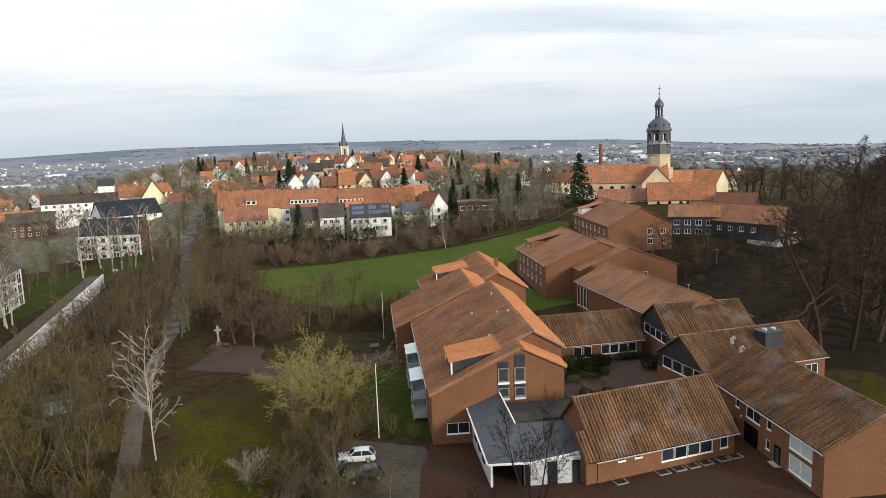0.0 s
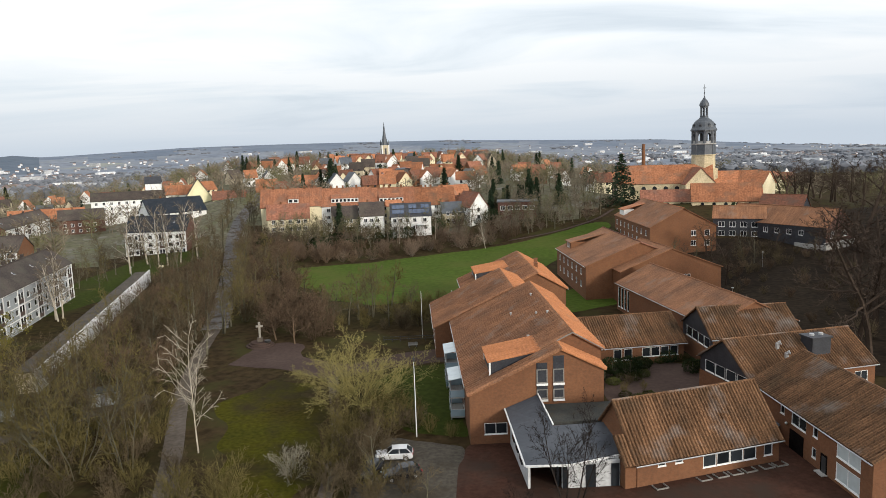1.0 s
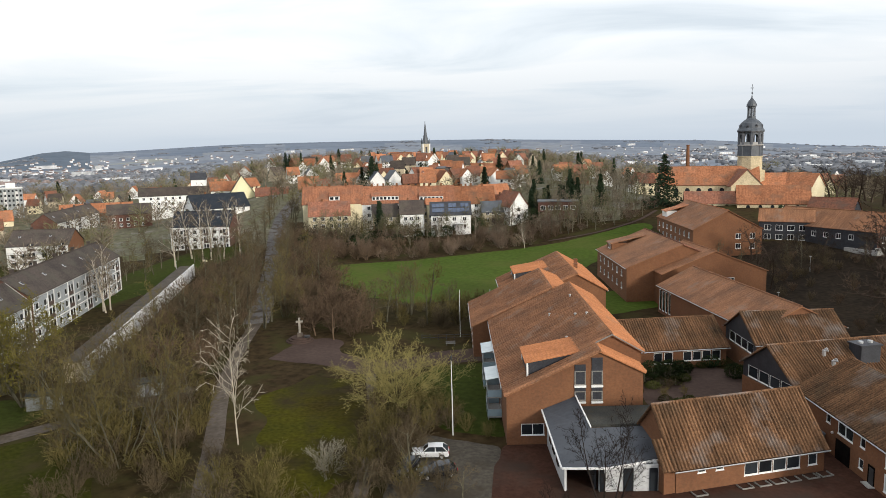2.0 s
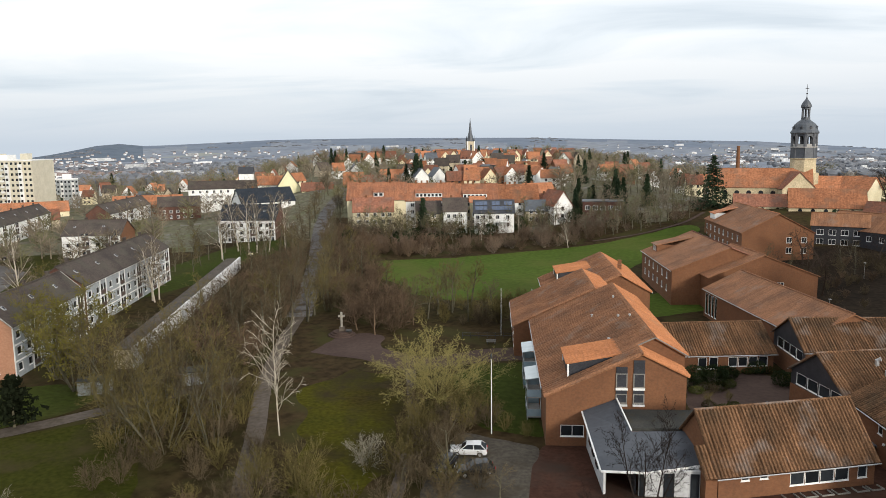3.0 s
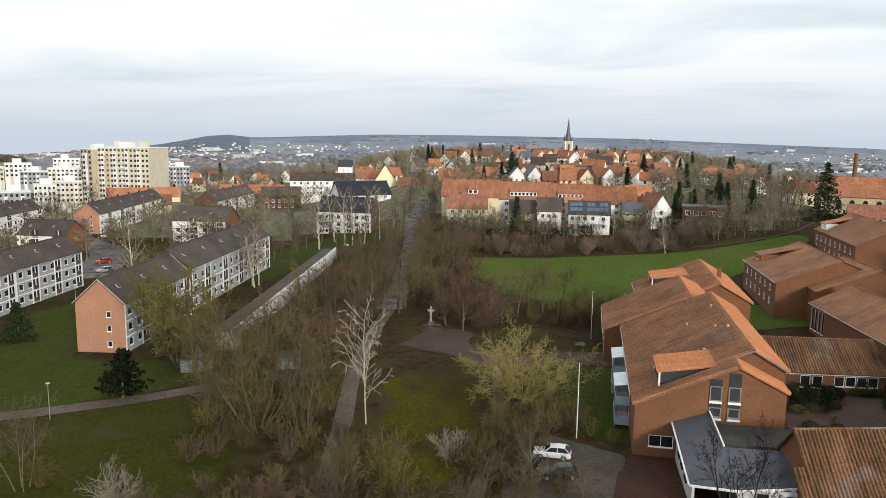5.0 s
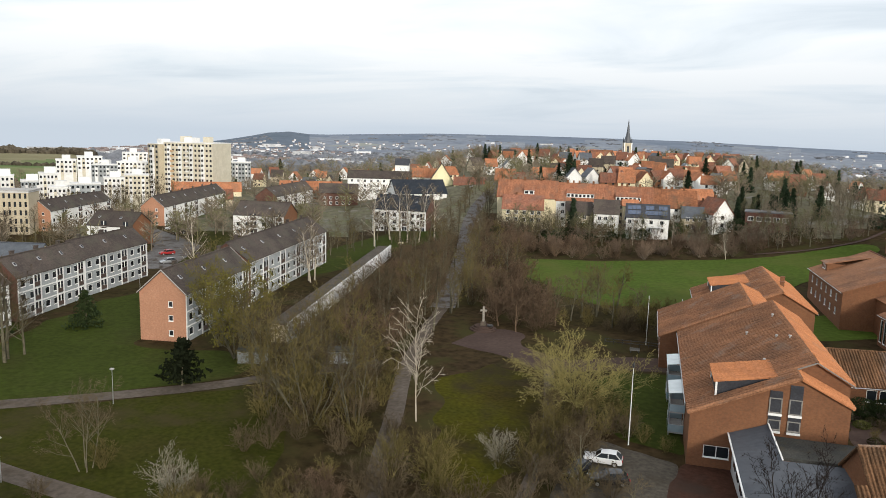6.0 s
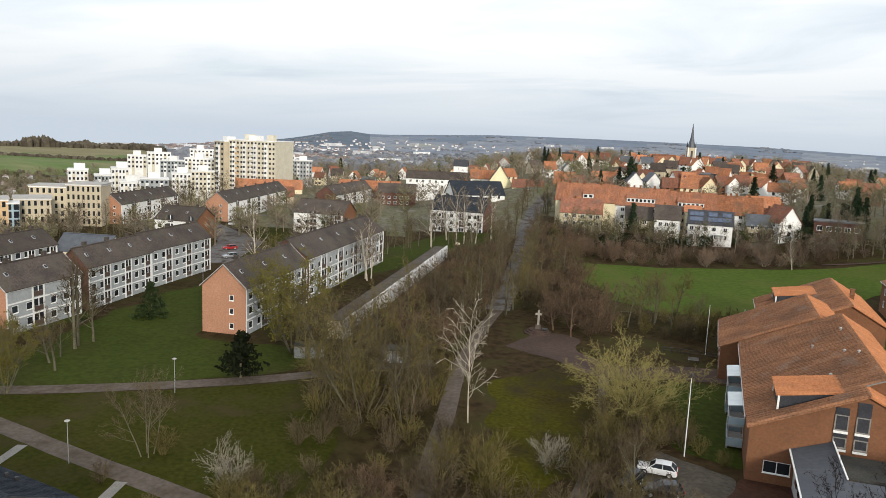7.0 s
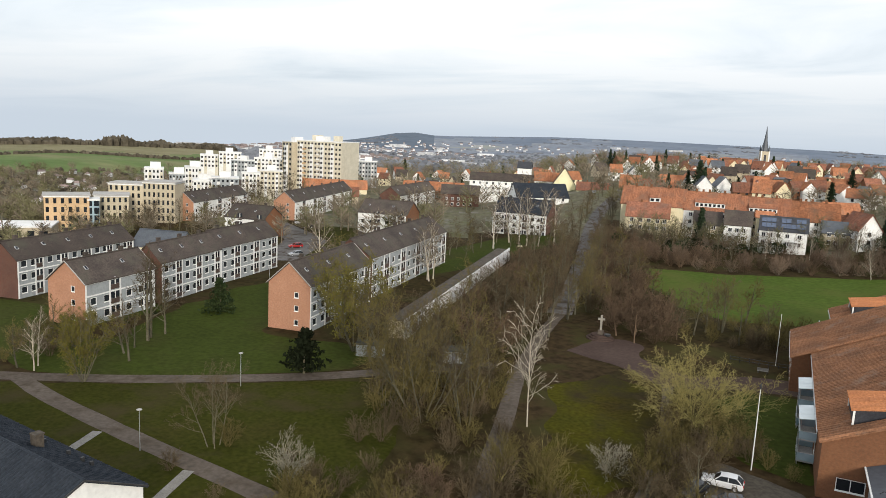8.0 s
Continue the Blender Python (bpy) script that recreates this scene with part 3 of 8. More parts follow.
# Darker park_lawn green here paints in the shadow of the home.
patch("garden_lawn", [(-14, 121.5), (-6.5, 123), (-3.4, 101), (-3.0, 90), (-9, 92), (-17, 100), (-19, 112)], M["park_lawn"], 0.036, "green garden lawn beside the balconies, darkened for the home's shadow", "lawn", 0.8, 2)
patch("courtyard_lawn", [(18, 178), (30, 186), (30, 164), (19, 158), (17, 165)], M["meadow"], 0.05, "green courtyard lawn between brick wings", "lawn", 0.8, 1)
patch("side_lawn", [(50, 88), (66, 112), (72, 108), (62, 84)], M["moss_lawn"], 0.03, "mossy lawn behind the brick wing", "lawn", 0.8, 1)
patch("estate_lawn", [(-112, 62), (-122, 76), (-121, 100), (-131, 98), (-140, 84), (-160, 80), (-165, 70), (-135, 54)], M["park_lawn"], 0.03, "green lawn round the short block", "lawn", 1.5, 2)
patch("estate_lawn", [(-108, 150), (-122, 210), (-120, 260), (-96, 262), (-101, 214), (-97, 190)], M["park_lawn"], 0.03, "green lawn under the birches", "lawn", 1.5, 2)
patch("estate_lawn", [(-120, 150), (-134, 205), (-150, 232), (-165, 222), (-142, 165)], M["lawn"], 0.034, "worn lawn behind the long block", "lawn", 1.5, 2)
patch("estate_lawn", [(-140, 95), (-150, 140), (-160, 160), (-200, 170), (-190, 120), (-165, 95)], M["lawn"], 0.034, "worn lawn between the apartment rows", "lawn", 1.5, 2)
patch("estate_lawn", [(-150, 240), (-185, 285), (-178, 350), (-156, 392), (-132, 388), (-114, 330), (-118, 275)], M["gardens"], 0.034, "pale winter gardens beside the street", "lawn", 2, 2)
patch("estate_lawn", [(-150, 150), (-139, 165), (-170, 230), (-185, 225)], M["lawn"], 0.03, "green strip beside the car park", "lawn", 1.5, 2)
patch("plaza", [(-46, 124), (-44, 134), (-40, 139), (-35, 137), (-33, 129), (-24, 123), (-13, 131), (-6, 133), (-5, 124.5), (-12.7, 122.8), (-22, 117), (-27, 115.5), (-36, 120.5)],
      M["plaza"], 0.06, "reddish gravel square before the stone cross", "square", 0.7, 1)
patch("parking", [(-14, 64), (-16, 80), (-13, 91), (-5.5, 88), (-2.3, 88.4), (-3.5, 80), (-2.5, 62)], M["gravel"], 0.05, "grey gravel parking bay", "parking", 0.7, 1)
patch("forecourt", [(-3.8, 79), (-2.4, 88.2), (3.4, 92), (5, 84), (15.8, 80), (33, 86), (36.5, 96), (40, 80), (41, 54), (-2.8, 54)], M["clinker"], 0.07, "dark red clinker forecourt", "forecourt", 0.7)
patch("courtyard", [(17.5, 104), (18.5, 117.5), (30.5, 122.5), (36, 117.5), (34, 106), (28.5, 96), (20, 98)], M["plaza"], 0.04, "grey-brown paved inner courtyard", "courtyard", 0.7)
patch("car_park", [(-200, 205), (-215, 228), (-160, 195), (-141, 158), (-150, 152), (-172, 186)], M["asphalt"], 0.05, "grey asphalt car park between the blocks", "car park", 1.5)
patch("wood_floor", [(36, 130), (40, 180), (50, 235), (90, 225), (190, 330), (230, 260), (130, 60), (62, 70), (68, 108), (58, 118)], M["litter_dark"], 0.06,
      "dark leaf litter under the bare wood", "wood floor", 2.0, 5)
ribbon("park_path", [(-20, 34), (-27, 52), (-34, 69), (-40, 87), (-47, 106), (-52.5, 126), (-57.5, 150)], 2.5, M["path"], 0.045, "grey-brown gravel park path", "path")
ribbon("park_path", [(-17.5, 62), (-17.8, 74.5), (-19.3, 90.8), (-22.3, 103.5), (-25.5, 117)], 1.7, M["path"], 0.045, "narrow grey gravel path", "path")
ribbon("park_path", [(-140, 40), (-120, 49), (-106, 57), (-92, 66.4), (-80, 76.6), (-70.3, 85.5), (-63, 95), (-52, 108)], 3.4, M["path"], 0.045, "grey paved footpath across the lawn", "path")
ribbon("park_path", [(-106, 58), (-98, 56), (-90.4, 55.3), (-78, 54.3), (-66.7, 53.5), (-58.3, 53.2), (-46, 52.5), (-30, 50)], 2.8, M["path"], 0.05, "grey footpath curving to the house", "path")
ribbon("slab_path", [(-78.6, 52.6), (-76.3, 47.5), (-74.3, 42)], 1.3, M["slab"], 0.055, "pale concrete slab path to the house", "path")
ribbon("slab_path", [(-61.6, 52), (-59.3, 46.5), (-57, 41)], 1.3, M["slab"], 0.055, "pale concrete slab path to the house", "path")
ribbon("street", [(-57.5, 150), (-61.2, 163.7), (-69.5, 193), (-80, 227), (-89, 254), (-98, 284), (-104, 312), (-108, 343), (-122, 409), (-146, 480), (-170, 560)], 5.4, M["asphalt"], 0.08, "grey street running up to the old town", "street")
ribbon("meadow_path", [(9, 251.5), (25.4, 255.6), (41.6, 266), (50, 280)], 1.3, M["plaza"], 0.2, "pale footpath along the meadow edge", "path")


# ---- buildings ----
WINDOWS = {}
FOOT = []      # ground plans of the buildings: x, y, yaw, length, width


def window_geo(w, h, bars, depth=0.14):
    """Frame of one piece with bars upright divisions, in the x-z plane, outer face at y = 0, looking along -y; and its pane."""
    t = 0.09
    xs = [-0.05, t]
    for k in range(1, bars):
        xs += [w * k / bars - t * 0.45, w * k / bars + t * 0.45]
    xs += [w - t, w + 0.05]
    zs = [-0.08, t, h - t, h + 0.03]
    v, f, idx = [], [], {}

    def vert(i, j, back):
        if (i, j, back) not in idx:
            idx[i, j, back] = len(v)
            v.append((xs[i], depth if back else (-0.06 if j == 0 else 0.0), zs[j]))
        return idx[i, j, back]

    def solid(i, j):
        return 0 <= i < len(xs) - 1 and 0 <= j < 3 and (j != 1 or i % 2 == 0)
    for i in range(len(xs) - 1):
        for j in range(3):
            if not solid(i, j):
                continue
            f.append((vert(i, j, 0), vert(i + 1, j, 0), vert(i + 1, j + 1, 0), vert(i, j + 1, 0)))
            for (di, dj), (a, b) in (((-1, 0), ((i, j + 1), (i, j))), ((1, 0), ((i + 1, j), (i + 1, j + 1))), ((0, -1), ((i, j), (i + 1, j))), ((0, 1), ((i + 1, j + 1), (i, j + 1)))):
                if not solid(i + di, j + dj):
                    f.append((vert(*b, 0), vert(*a, 0), vert(*a, 1), vert(*b, 1)))
    pane = box(t * 0.5, 0.07, t * 0.5, w - t * 0.5, 0.10, h - t * 0.5)
    return (v, f), pane


def add_window(parent, m, w, h, bars=2, glass="glass", frame_mat="white", label=""):
    """A window: frame with its sill, and the pane as a piece of it. m: the lower left corner on the wall's face, -y outwards."""
    key = (round(w, 2), round(h, 2), bars, glass, frame_mat)
    if key not in WINDOWS:
        fr, pn = window_geo(w, h, bars)
        WINDOWS[key] = mesh_of("window", *fr, M[frame_mat]), mesh_of("pane", *pn, M[glass])
    fr, pn = WINDOWS[key]
    win = child("window", fr, parent, label, m)
    child("pane", pn, win)
    return win


def holed_wall(length, height, holes, reveal=0.16):
    """A wall face in x-z looking along -y, with openings (x, z, w, h) whose reveals go back into it."""
    xs = sorted({0.0, length, *[q for x, z, w, h in holes for q in (x, x + w)]})
    zs = sorted({0.0, height, *[q for x, z, w, h in holes for q in (z, z + h)]})
    v, f = [], []

    def quad(*p):
        o = len(v)
        v.extend(p)
        f.append((o, o + 1, o + 2, o + 3))
    for x0, x1 in zip(xs, xs[1:]):
        for z0, z1 in zip(zs, zs[1:]):
            cx, cz = (x0 + x1) / 2, (z0 + z1) / 2
            if not any(x < cx < x + w and z < cz < z + h for x, z, w, h in holes):
                quad((x0, 0, z0), (x1, 0, z0), (x1, 0, z1), (x0, 0, z1))
    for x, z, w, h in holes:
        r = reveal
        quad((x, 0, z), (x + w, 0, z), (x + w, r, z), (x, r, z))
        quad((x, 0, z + h), (x, r, z + h), (x + w, r, z + h), (x + w, 0, z + h))
        quad((x, 0, z), (x, r, z), (x, r, z + h), (x, 0, z + h))
        quad((x + w, 0, z), (x + w, 0, z + h), (x + w, r, z + h), (x + w, r, z))
        quad((x, r, z), (x + w, r, z), (x + w, r, z + h), (x, r, z + h))
    return v, f


def tiled_slope(a, b, c, d, ribs, thick=0.16):
    """A roof slope over the corners a, b (eave) and c, d (above b and a). With ribs (True or a tile width), pantiles in overlapping courses are modelled on it."""
    a, b, c, d = (Vector(p) for p in (a, b, c, d))
    nrm = (b - a).cross(d - a).normalized()
    if nrm.z < 0:
        nrm = -nrm
    base = [a, b, c, d]
    v = [tuple(p) for p in base] + [tuple(p - nrm * thick) for p in base]
    f = [(0, 1, 2, 3), (7, 6, 5, 4), (0, 4, 5, 1), (1, 5, 6, 2), (2, 6, 7, 3), (3, 7, 4, 0)]
    if not ribs:
        return v, f
    f = f[1:]
    le, lq = (b - a).length, (d - a).length
    pitch = 0.42 if ribs is True else ribs
    nc, nr = max(2, int(le / pitch)), max(2, int(lq / 0.5))
    prof = [(0.0, 0.0), (0.26, 0.155), (0.58, 0.155), (0.84, 0.0)]
    us = [(k + s) / nc for k in range(nc) for s, _ in prof] + [1.0]
    hs = [h * pitch / 0.42 for k in range(nc) for _, h in prof] + [0.0]
    rows = [q for r in range(nr) for q in ((r / nr, 0.022), ((r + 0.96) / nr, 0.0))]
    o = len(v)
    U = np.array(us)[None, :, None]
    Q = np.array([q for q, _ in rows])[:, None, None]
    A, B, C, D = (np.array(p) for p in base)
    P = (A * (1 - U) + B * U) * (1 - Q) + (D * (1 - U) + C * U) * Q
    P = P + (np.array(hs)[None, :, None] + np.array([h for _, h in rows])[:, None, None]) * np.array(nrm)
    # slight unevenness, tile by tile
    rng = np.random.default_rng(int(le * 100 + lq * 7))
    P = P + (rng.normal(0, 0.008, (len(rows), len(us), 1))) * np.array(nrm)
    v += [tuple(p) for p in P.reshape(-1, 3)]
    w = len(us)
    for r in range(len(rows) - 1):
        for k in range(w - 1):
            i = o + r * w + k
            f.append((i, i + 1, i + 1 + w, i + w))
    return v, f


def house(name, x, y, z, yaw, L, W, eh, rh, wall, roof, label, category="house", rv=0.5, eh2=None, over=0.35, ribs=False, roof2=None,
          wins=(), gable=None, ridge=True, group="", base=1.5, gutter=False, trim=None):
    """A house with a saddle roof. Its ridge runs along u (yaw turns u from +y to the left), v goes to the right of u.
    wins: (side, along, sill, width, height, bars[, glass]) with side v0, v1, u0 or u1."""
    eh2 = eh if eh2 is None else eh2
    FOOT.append((x, y, yaw, L, W))
    root = thing(name, pose(x, y, z, 0, 0, yaw + 90), label, category, group)
    side = {"v0": (L, eh, lambda s, h: (L - s, 0.0, h), 180), "v1": (L, eh2, lambda s, h: (s, -W, h), 0),
            "u0": (W, min(eh, eh2), lambda s, h: (0.0, -s, h), -90), "u1": (W, min(eh, eh2), lambda s, h: (L, -W + s, h), 90)}
    for key, (length, height, at, turn) in side.items():
        mine = [w for w in wins if w[0] == key]
        holes = [(w[1], w[2] + base, w[3], w[4]) for w in mine if w[2] + w[4] < height - 0.02 and 0 <= w[1] <= length - w[3]]
        geo = holed_wall(length, height + base, holes)
        m = Matrix.Translation(at(0, -base)) @ pose(0, 0, 0, 0, 0, turn)
        wm = M[wall]
        if key in ("u0", "u1"):
            hv0, hv1 = (eh, eh2) if key == "u0" else (eh2, eh)
            rp = W * rv if key == "u0" else W * (1 - rv)
            lo = min(hv0, hv1) + base
            top = [(0, 0, lo), (W, 0, lo)]
            if hv1 > hv0:
                top.append((W, 0, hv1 + base))
            top.append((rp, 0, rh + base))
            if hv0 > hv1:
                top.append((0, 0, hv0 + base))
            geo = join(geo, (top, [tuple(range(len(top)))]))
            wm = M[gable or wall]
        part("wall", geo, wm, root, "", m)
        for w in mine:
            proud = not (w[2] + w[4] < height - 0.02)
            add_window(root, Matrix.Translation(at(w[1], w[2])) @ pose(0, 0, 0, 0, 0, turn) @ pose(0, -0.09 if proud else 0.03, 0), w[3], w[4], w[5],
                       w[6] if len(w) > 6 else "glass")
    rp = W * rv
    s0, s1 = (rh - eh) / rp, (rh - eh2) / max(0.01, (W - rp))
    t = 0.18
    o = over
    part("roof", tiled_slope((L + o, o, eh - o * s0 + t), (-o, o, eh - o * s0 + t), (-o, -rp, rh + t), (L + o, -rp, rh + t), ribs), M[roof], root)
    part("roof", tiled_slope((-o, -W - o, eh2 - o * s1 + t), (L + o, -W - o, eh2 - o * s1 + t), (L + o, -rp, rh + t + 0.004), (-o, -rp, rh + t + 0.004), ribs),
         M[roof2 or roof], root)
    if ridge:
        n = max(3, int(L / 3))
        part("ridge_cap", tube([(-o + (L + 2 * o) * k / n, -rp, rh + t + 0.03) for k in range(n + 1)], [0.17] * (n + 1), 6), M[roof], root)
    if gutter:
        for yy, hh in ((o + 0.08, eh - o * s0), (-W - o - 0.08, eh2 - o * s1)):
            part("gutter", tube([(-o, yy, hh + 0.06), (L / 2, yy, hh + 0.05), (L + o, yy, hh + 0.06)], [0.08] * 3, 6), M["metal"], root)
    if trim:
        for uu in (-o - 0.03, L + o + 0.03):
            for (y0, z0), (y1, z1) in (((o, eh - o * s0 + t), (-rp, rh + t)), ((-W - o, eh2 - o * s1 + t), (-rp, rh + t))):
                part("verge_board", tube([(uu, y0, z0), (uu, y1, z1)], [0.09, 0.09], 4), M[trim], root)
    return root


def chimney(root, u, v, z0, z1, w=0.6, d=0.6, mat="brick"):
    part("chimney", join(box(u - w / 2, -v - d / 2, z0, u + w / 2, -v + d / 2, z1), box(u - w / 2 - 0.06, -v - d / 2 - 0.06, z1, u + w / 2 + 0.06, -v + d / 2 + 0.06, z1 + 0.12)), M[mat], root)


def roof_window(root, u, v, z, slope_deg, toward, w=0.8, h=1.0):
    """A small skylight lying on a slope; toward: -1 on the v0 side, +1 on the v1 side."""
    m = Matrix.Translation((u, -v, z)) @ pose(0, 0, 0, slope_deg * toward, 0, 0)
    sk = part("skylight", join(box(-w / 2, -h / 2, 0, w / 2, h / 2, 0.12, 0.03)), M["metal"], root, "", m)
    part("pane", box(-w / 2 + 0.1, -h / 2 + 0.1, 0.12, w / 2 - 0.1, h / 2 - 0.1, 0.135), M["glass"], sk)


def shed_dormer(root, u0, u1, v_front, z_front, v_back, z_back, z_sill, roof="tile_bright"):
    """A flat-pitched dormer on the v0 slope: front wall with a window band at v_front, cheeks, and a tiled lid running back to v_back."""
    d = part("dormer", join(box(u0, -v_front - 0.15, z_sill, u1, -v_front, z_front)), M["slate_dark"], root, "dark clad dormer front")
    for u in (u0, u1 - 0.12):
        pts = [(u, -v_front, z_sill), (u, -v_front, z_front), (u, -v_back, z_back), (u + 0.12, -v_front, z_sill), (u + 0.12, -v_front, z_front), (u + 0.12, -v_back, z_back)]
        part("cheek", (pts, [(0, 1, 2), (5, 4, 3), (0, 3, 4, 1), (1, 4, 5, 2), (2, 5, 3, 0)]), M["slate_dark"], d)
    part("lid", tiled_slope((u1 + 0.2, -v_front + 0.35, z_front + 0.06), (u0 - 0.2, -v_front + 0.35, z_front + 0.06), (u0 - 0.2, -v_back, z_back + 0.1), (u1 + 0.2, -v_back, z_back + 0.1), True, 0.12), M[roof], d)
    for u in (u0 - 0.24, u1 + 0.06):
        part("verge", box(u, -v_front - 0.1, z_sill, u + 0.18, -v_front + 0.12, z_front), M["white"], d)


def row(side, start, step, n, sills, w, h, bars=2, glass="glass"):
    return [(side, start + step * k, s, w, h, bars, glass) for k in range(n) for s in sills]


# -- the brick home: three stepped wings, their ridges running away from the camera --
HX, HY, HYAW = -2.1, 88.3, 5.4


def home_at(u, v):
    a = radians(HYAW)
    return HX - math.sin(a) * u + math.cos(a) * v, HY + math.cos(a) * u + math.sin(a) * v


def home_wing(u, v, z, L, W, eh, rh, rv, eh2, label, wins, **k):
    x, y = home_at(u, v)
    # roof2: the sunward slope's extra brightness is in the tile colour.
    return house("brick_home_wing", x, y, z, HYAW, L, W, eh, rh, "brick", "tile", label, "care home", rv=rv, eh2=eh2, ribs=0.62, roof2="tile_bright", wins=wins, gutter=True, **k)


wing1 = home_wing(3.6, 0, 0, 34.6, 17.6, 6.5, 13.0, 13.8 / 17.6, 10.8, "brick care home under a long weathered orange tile roof",
                  row("v0", 3, 4.6, 6, (0.9, 3.6), 1.8, 1.4) + row("v1", 2, 5, 6, (0.9, 3.6, 6.3), 1.6, 1.4), trim="slab")
# front bay of the wing, its ridge lower and set to one side
bx, by = home_at(0, 0)
bay = house("brick_home_bay", bx, by, 0, HYAW, 3.55, 17.0, 6.5, 11.9, "brick", "tile", "brick gable front of the home with tall dark stair glazing", "care home", rv=11.6 / 17.0, eh2=9.2,
            ribs=0.62, roof2="tile_bright", ridge=True, gutter=False, over=0.3,
            wins=[("u0", 1.8, 1.3, 2.9, 1.5, 2)])
for s in (8.5, 10.6):
    part("stair_glazing", join(box(-0.08, -s - 1.35, 5.3, -0.02, -s, 10.35 + (0.85 if s > 9 else 0))), M["slate_dark"], bay, "dark panel strip between the stair windows")
    add_window(bay, Matrix.Translation((-0.12, -s - 0.02, 7.75)) @ pose(0, 0, 0, 0, 0, -90), 1.3, 1.75, 1, "glass", "slab")
    add_window(bay, Matrix.Translation((-0.12, -s - 0.02, 5.75)) @ pose(0, 0, 0, 0, 0, -90), 1.3, 1.15, 1, "glass", "slab")
    part("white_sill", box(-0.2, -s - 1.4, 7.42, -0.09, -s + 0.05, 7.7), M["white"], bay)
    part("white_sill", box(-0.2, -s - 1.4, 5.35, -0.09, -s + 0.05, 5.6), M["white"], bay)
shed_dormer(wing1, -1.0, 5.6, 2.9, 9.9, 9.6, 11.15, 7.9)
home_wing(38.6, -3.0, 0, 19, 17.4, 5.6, 12.1, 13.9 / 17.4, 10.6, "middle brick wing of the home under orange tiles", row("v0", 2, 4, 4, (0.9, 3.2), 1.7, 1.4))
wing3 = home_wing(53.0, 4.0, 0, 28, 19.4, 6.0, 11.9, 13.8 / 19.4, 8.7, "rear brick wing with a dormer in its tiled roof", row("v0", 6, 4, 5, (0.9, 3.4), 1.7, 1.4))
shed_dormer(wing3, 16, 24.5, 3.0, 9.4, 10.2, 10.55, 7.2)
for u, v, z in ((6, 9, 10.8), (14, 11.5, 12.1), (20, 8.5, 10.7), (25, 12.5, 12.6), (12, 12.8, 12.7)):
    part("vent_cowl", lathe([(0.12, 0), (0.12, 0.45), (0.22, 0.47), (0.18, 0.6), (0.02, 0.64)], 8), M["concrete"], wing1, "", Matrix.Translation((u, -v, z)))
for u, v, z in ((9, 15, 11.5), (15, 16, 11.2)):
    chimney(wing3, u, v, 9.5, 12.4, 0.7, 0.7)


def balcony(u, label):
    """Two steel balconies one over the other, on posts, with a lid of frosted glass."""
    x, y = home_at(u, 0)
    b = thing("balcony_tower", pose(x, y, 0, 0, 0, HYAW + 90), label, "balcony", "balconies along the home")
    for z in (0.35, 3.1):
        part("deck", box(0, 0.05, z, 5.2, 2.0, z + 0.16), M["concrete"], b)
        part("rail_panel", join(box(0, 1.94, z + 0.2, 5.2, 2.0, z + 1.15)), M["glass_blue"], b)
        part("rail_panel", join(box(-0.03, 0.05, z + 0.2, 0.03, 1.93, z + 1.15)), M["glass_blue"], b)
        part("rail_panel", join(box(5.17, 0.05, z + 0.2, 5.23, 1.93, z + 1.15)), M["glass_blue"], b)
        part("top_rail", tube([(0, 0.05, z + 1.2), (0, 1.97, z + 1.2), (5.2, 1.97, z + 1.2), (5.2, 0.05, z + 1.2)], [0.04] * 4, 5), M["metal"], b)
    part("lid", ([(-0.2, 0.05, 6.1), (5.4, 0.05, 6.1), (5.4, 2.2, 5.75), (-0.2, 2.2, 5.75), (-0.2, 0.05, 6.16), (5.4, 0.05, 6.16), (5.4, 2.2, 5.81), (-0.2, 2.2, 5.81)],
                 [(3, 2, 1, 0), (4, 5, 6, 7), (0, 1, 5, 4), (1, 2, 6, 5), (2, 3, 7, 6), (3, 0, 4, 7)]), M["glass_pale"], b, "frosted glass canopy")
    for xx in (0.05, 5.15):
        part("post", tube([(xx, 1.9, 0), (xx, 1.9, 5.8)], [0.06, 0.06], 6), M["metal"], b)
    return b


balcony(8.6, "steel balcony with frosted glass canopy on the brick wall")
balcony(21.5, "steel balcony with frosted glass canopy on the brick wall")
x0, y0 = home_at(75, 4.0)
bal3 = thing("balcony_tower", pose(x0, y0, 0, 0, 0, HYAW + 90), "small steel balcony behind the rear wing", "balcony", "balconies along the home")
part("deck", box(0, 0.05, 2.8, 4, 2.0, 2.96), M["concrete"], bal3)
part("rail_panel", box(0, 1.94, 3.0, 4, 2.0, 4.0), M["glass_pale"], bal3)
for xx in (0.05, 3.9):
    part("post", tube([(xx, 1.9, 0), (xx, 1.9, 4.0)], [0.06, 0.06], 6), M["metal"], bal3)

# -- entrance annex with slate lids, and the flat link roof --
ax, ay = home_at(0, 0)
annex = thing("entrance_annex", pose(ax, ay, 0, 0, 0, HYAW + 90), "low white entrance annex under a blue-grey slate roof", "annex")


def lid(name, top, mat, label, thick=0.2):
    n = len(top)
    return part(name, (top + [(x, y, z - thick) for x, y, z in top], [tuple(range(n - 1, -1, -1)), tuple(range(n, 2 * n))] + [(k, (k + 1) % n, (k + 1) % n + n, k + n) for k in range(n)]), M[mat], annex, label)


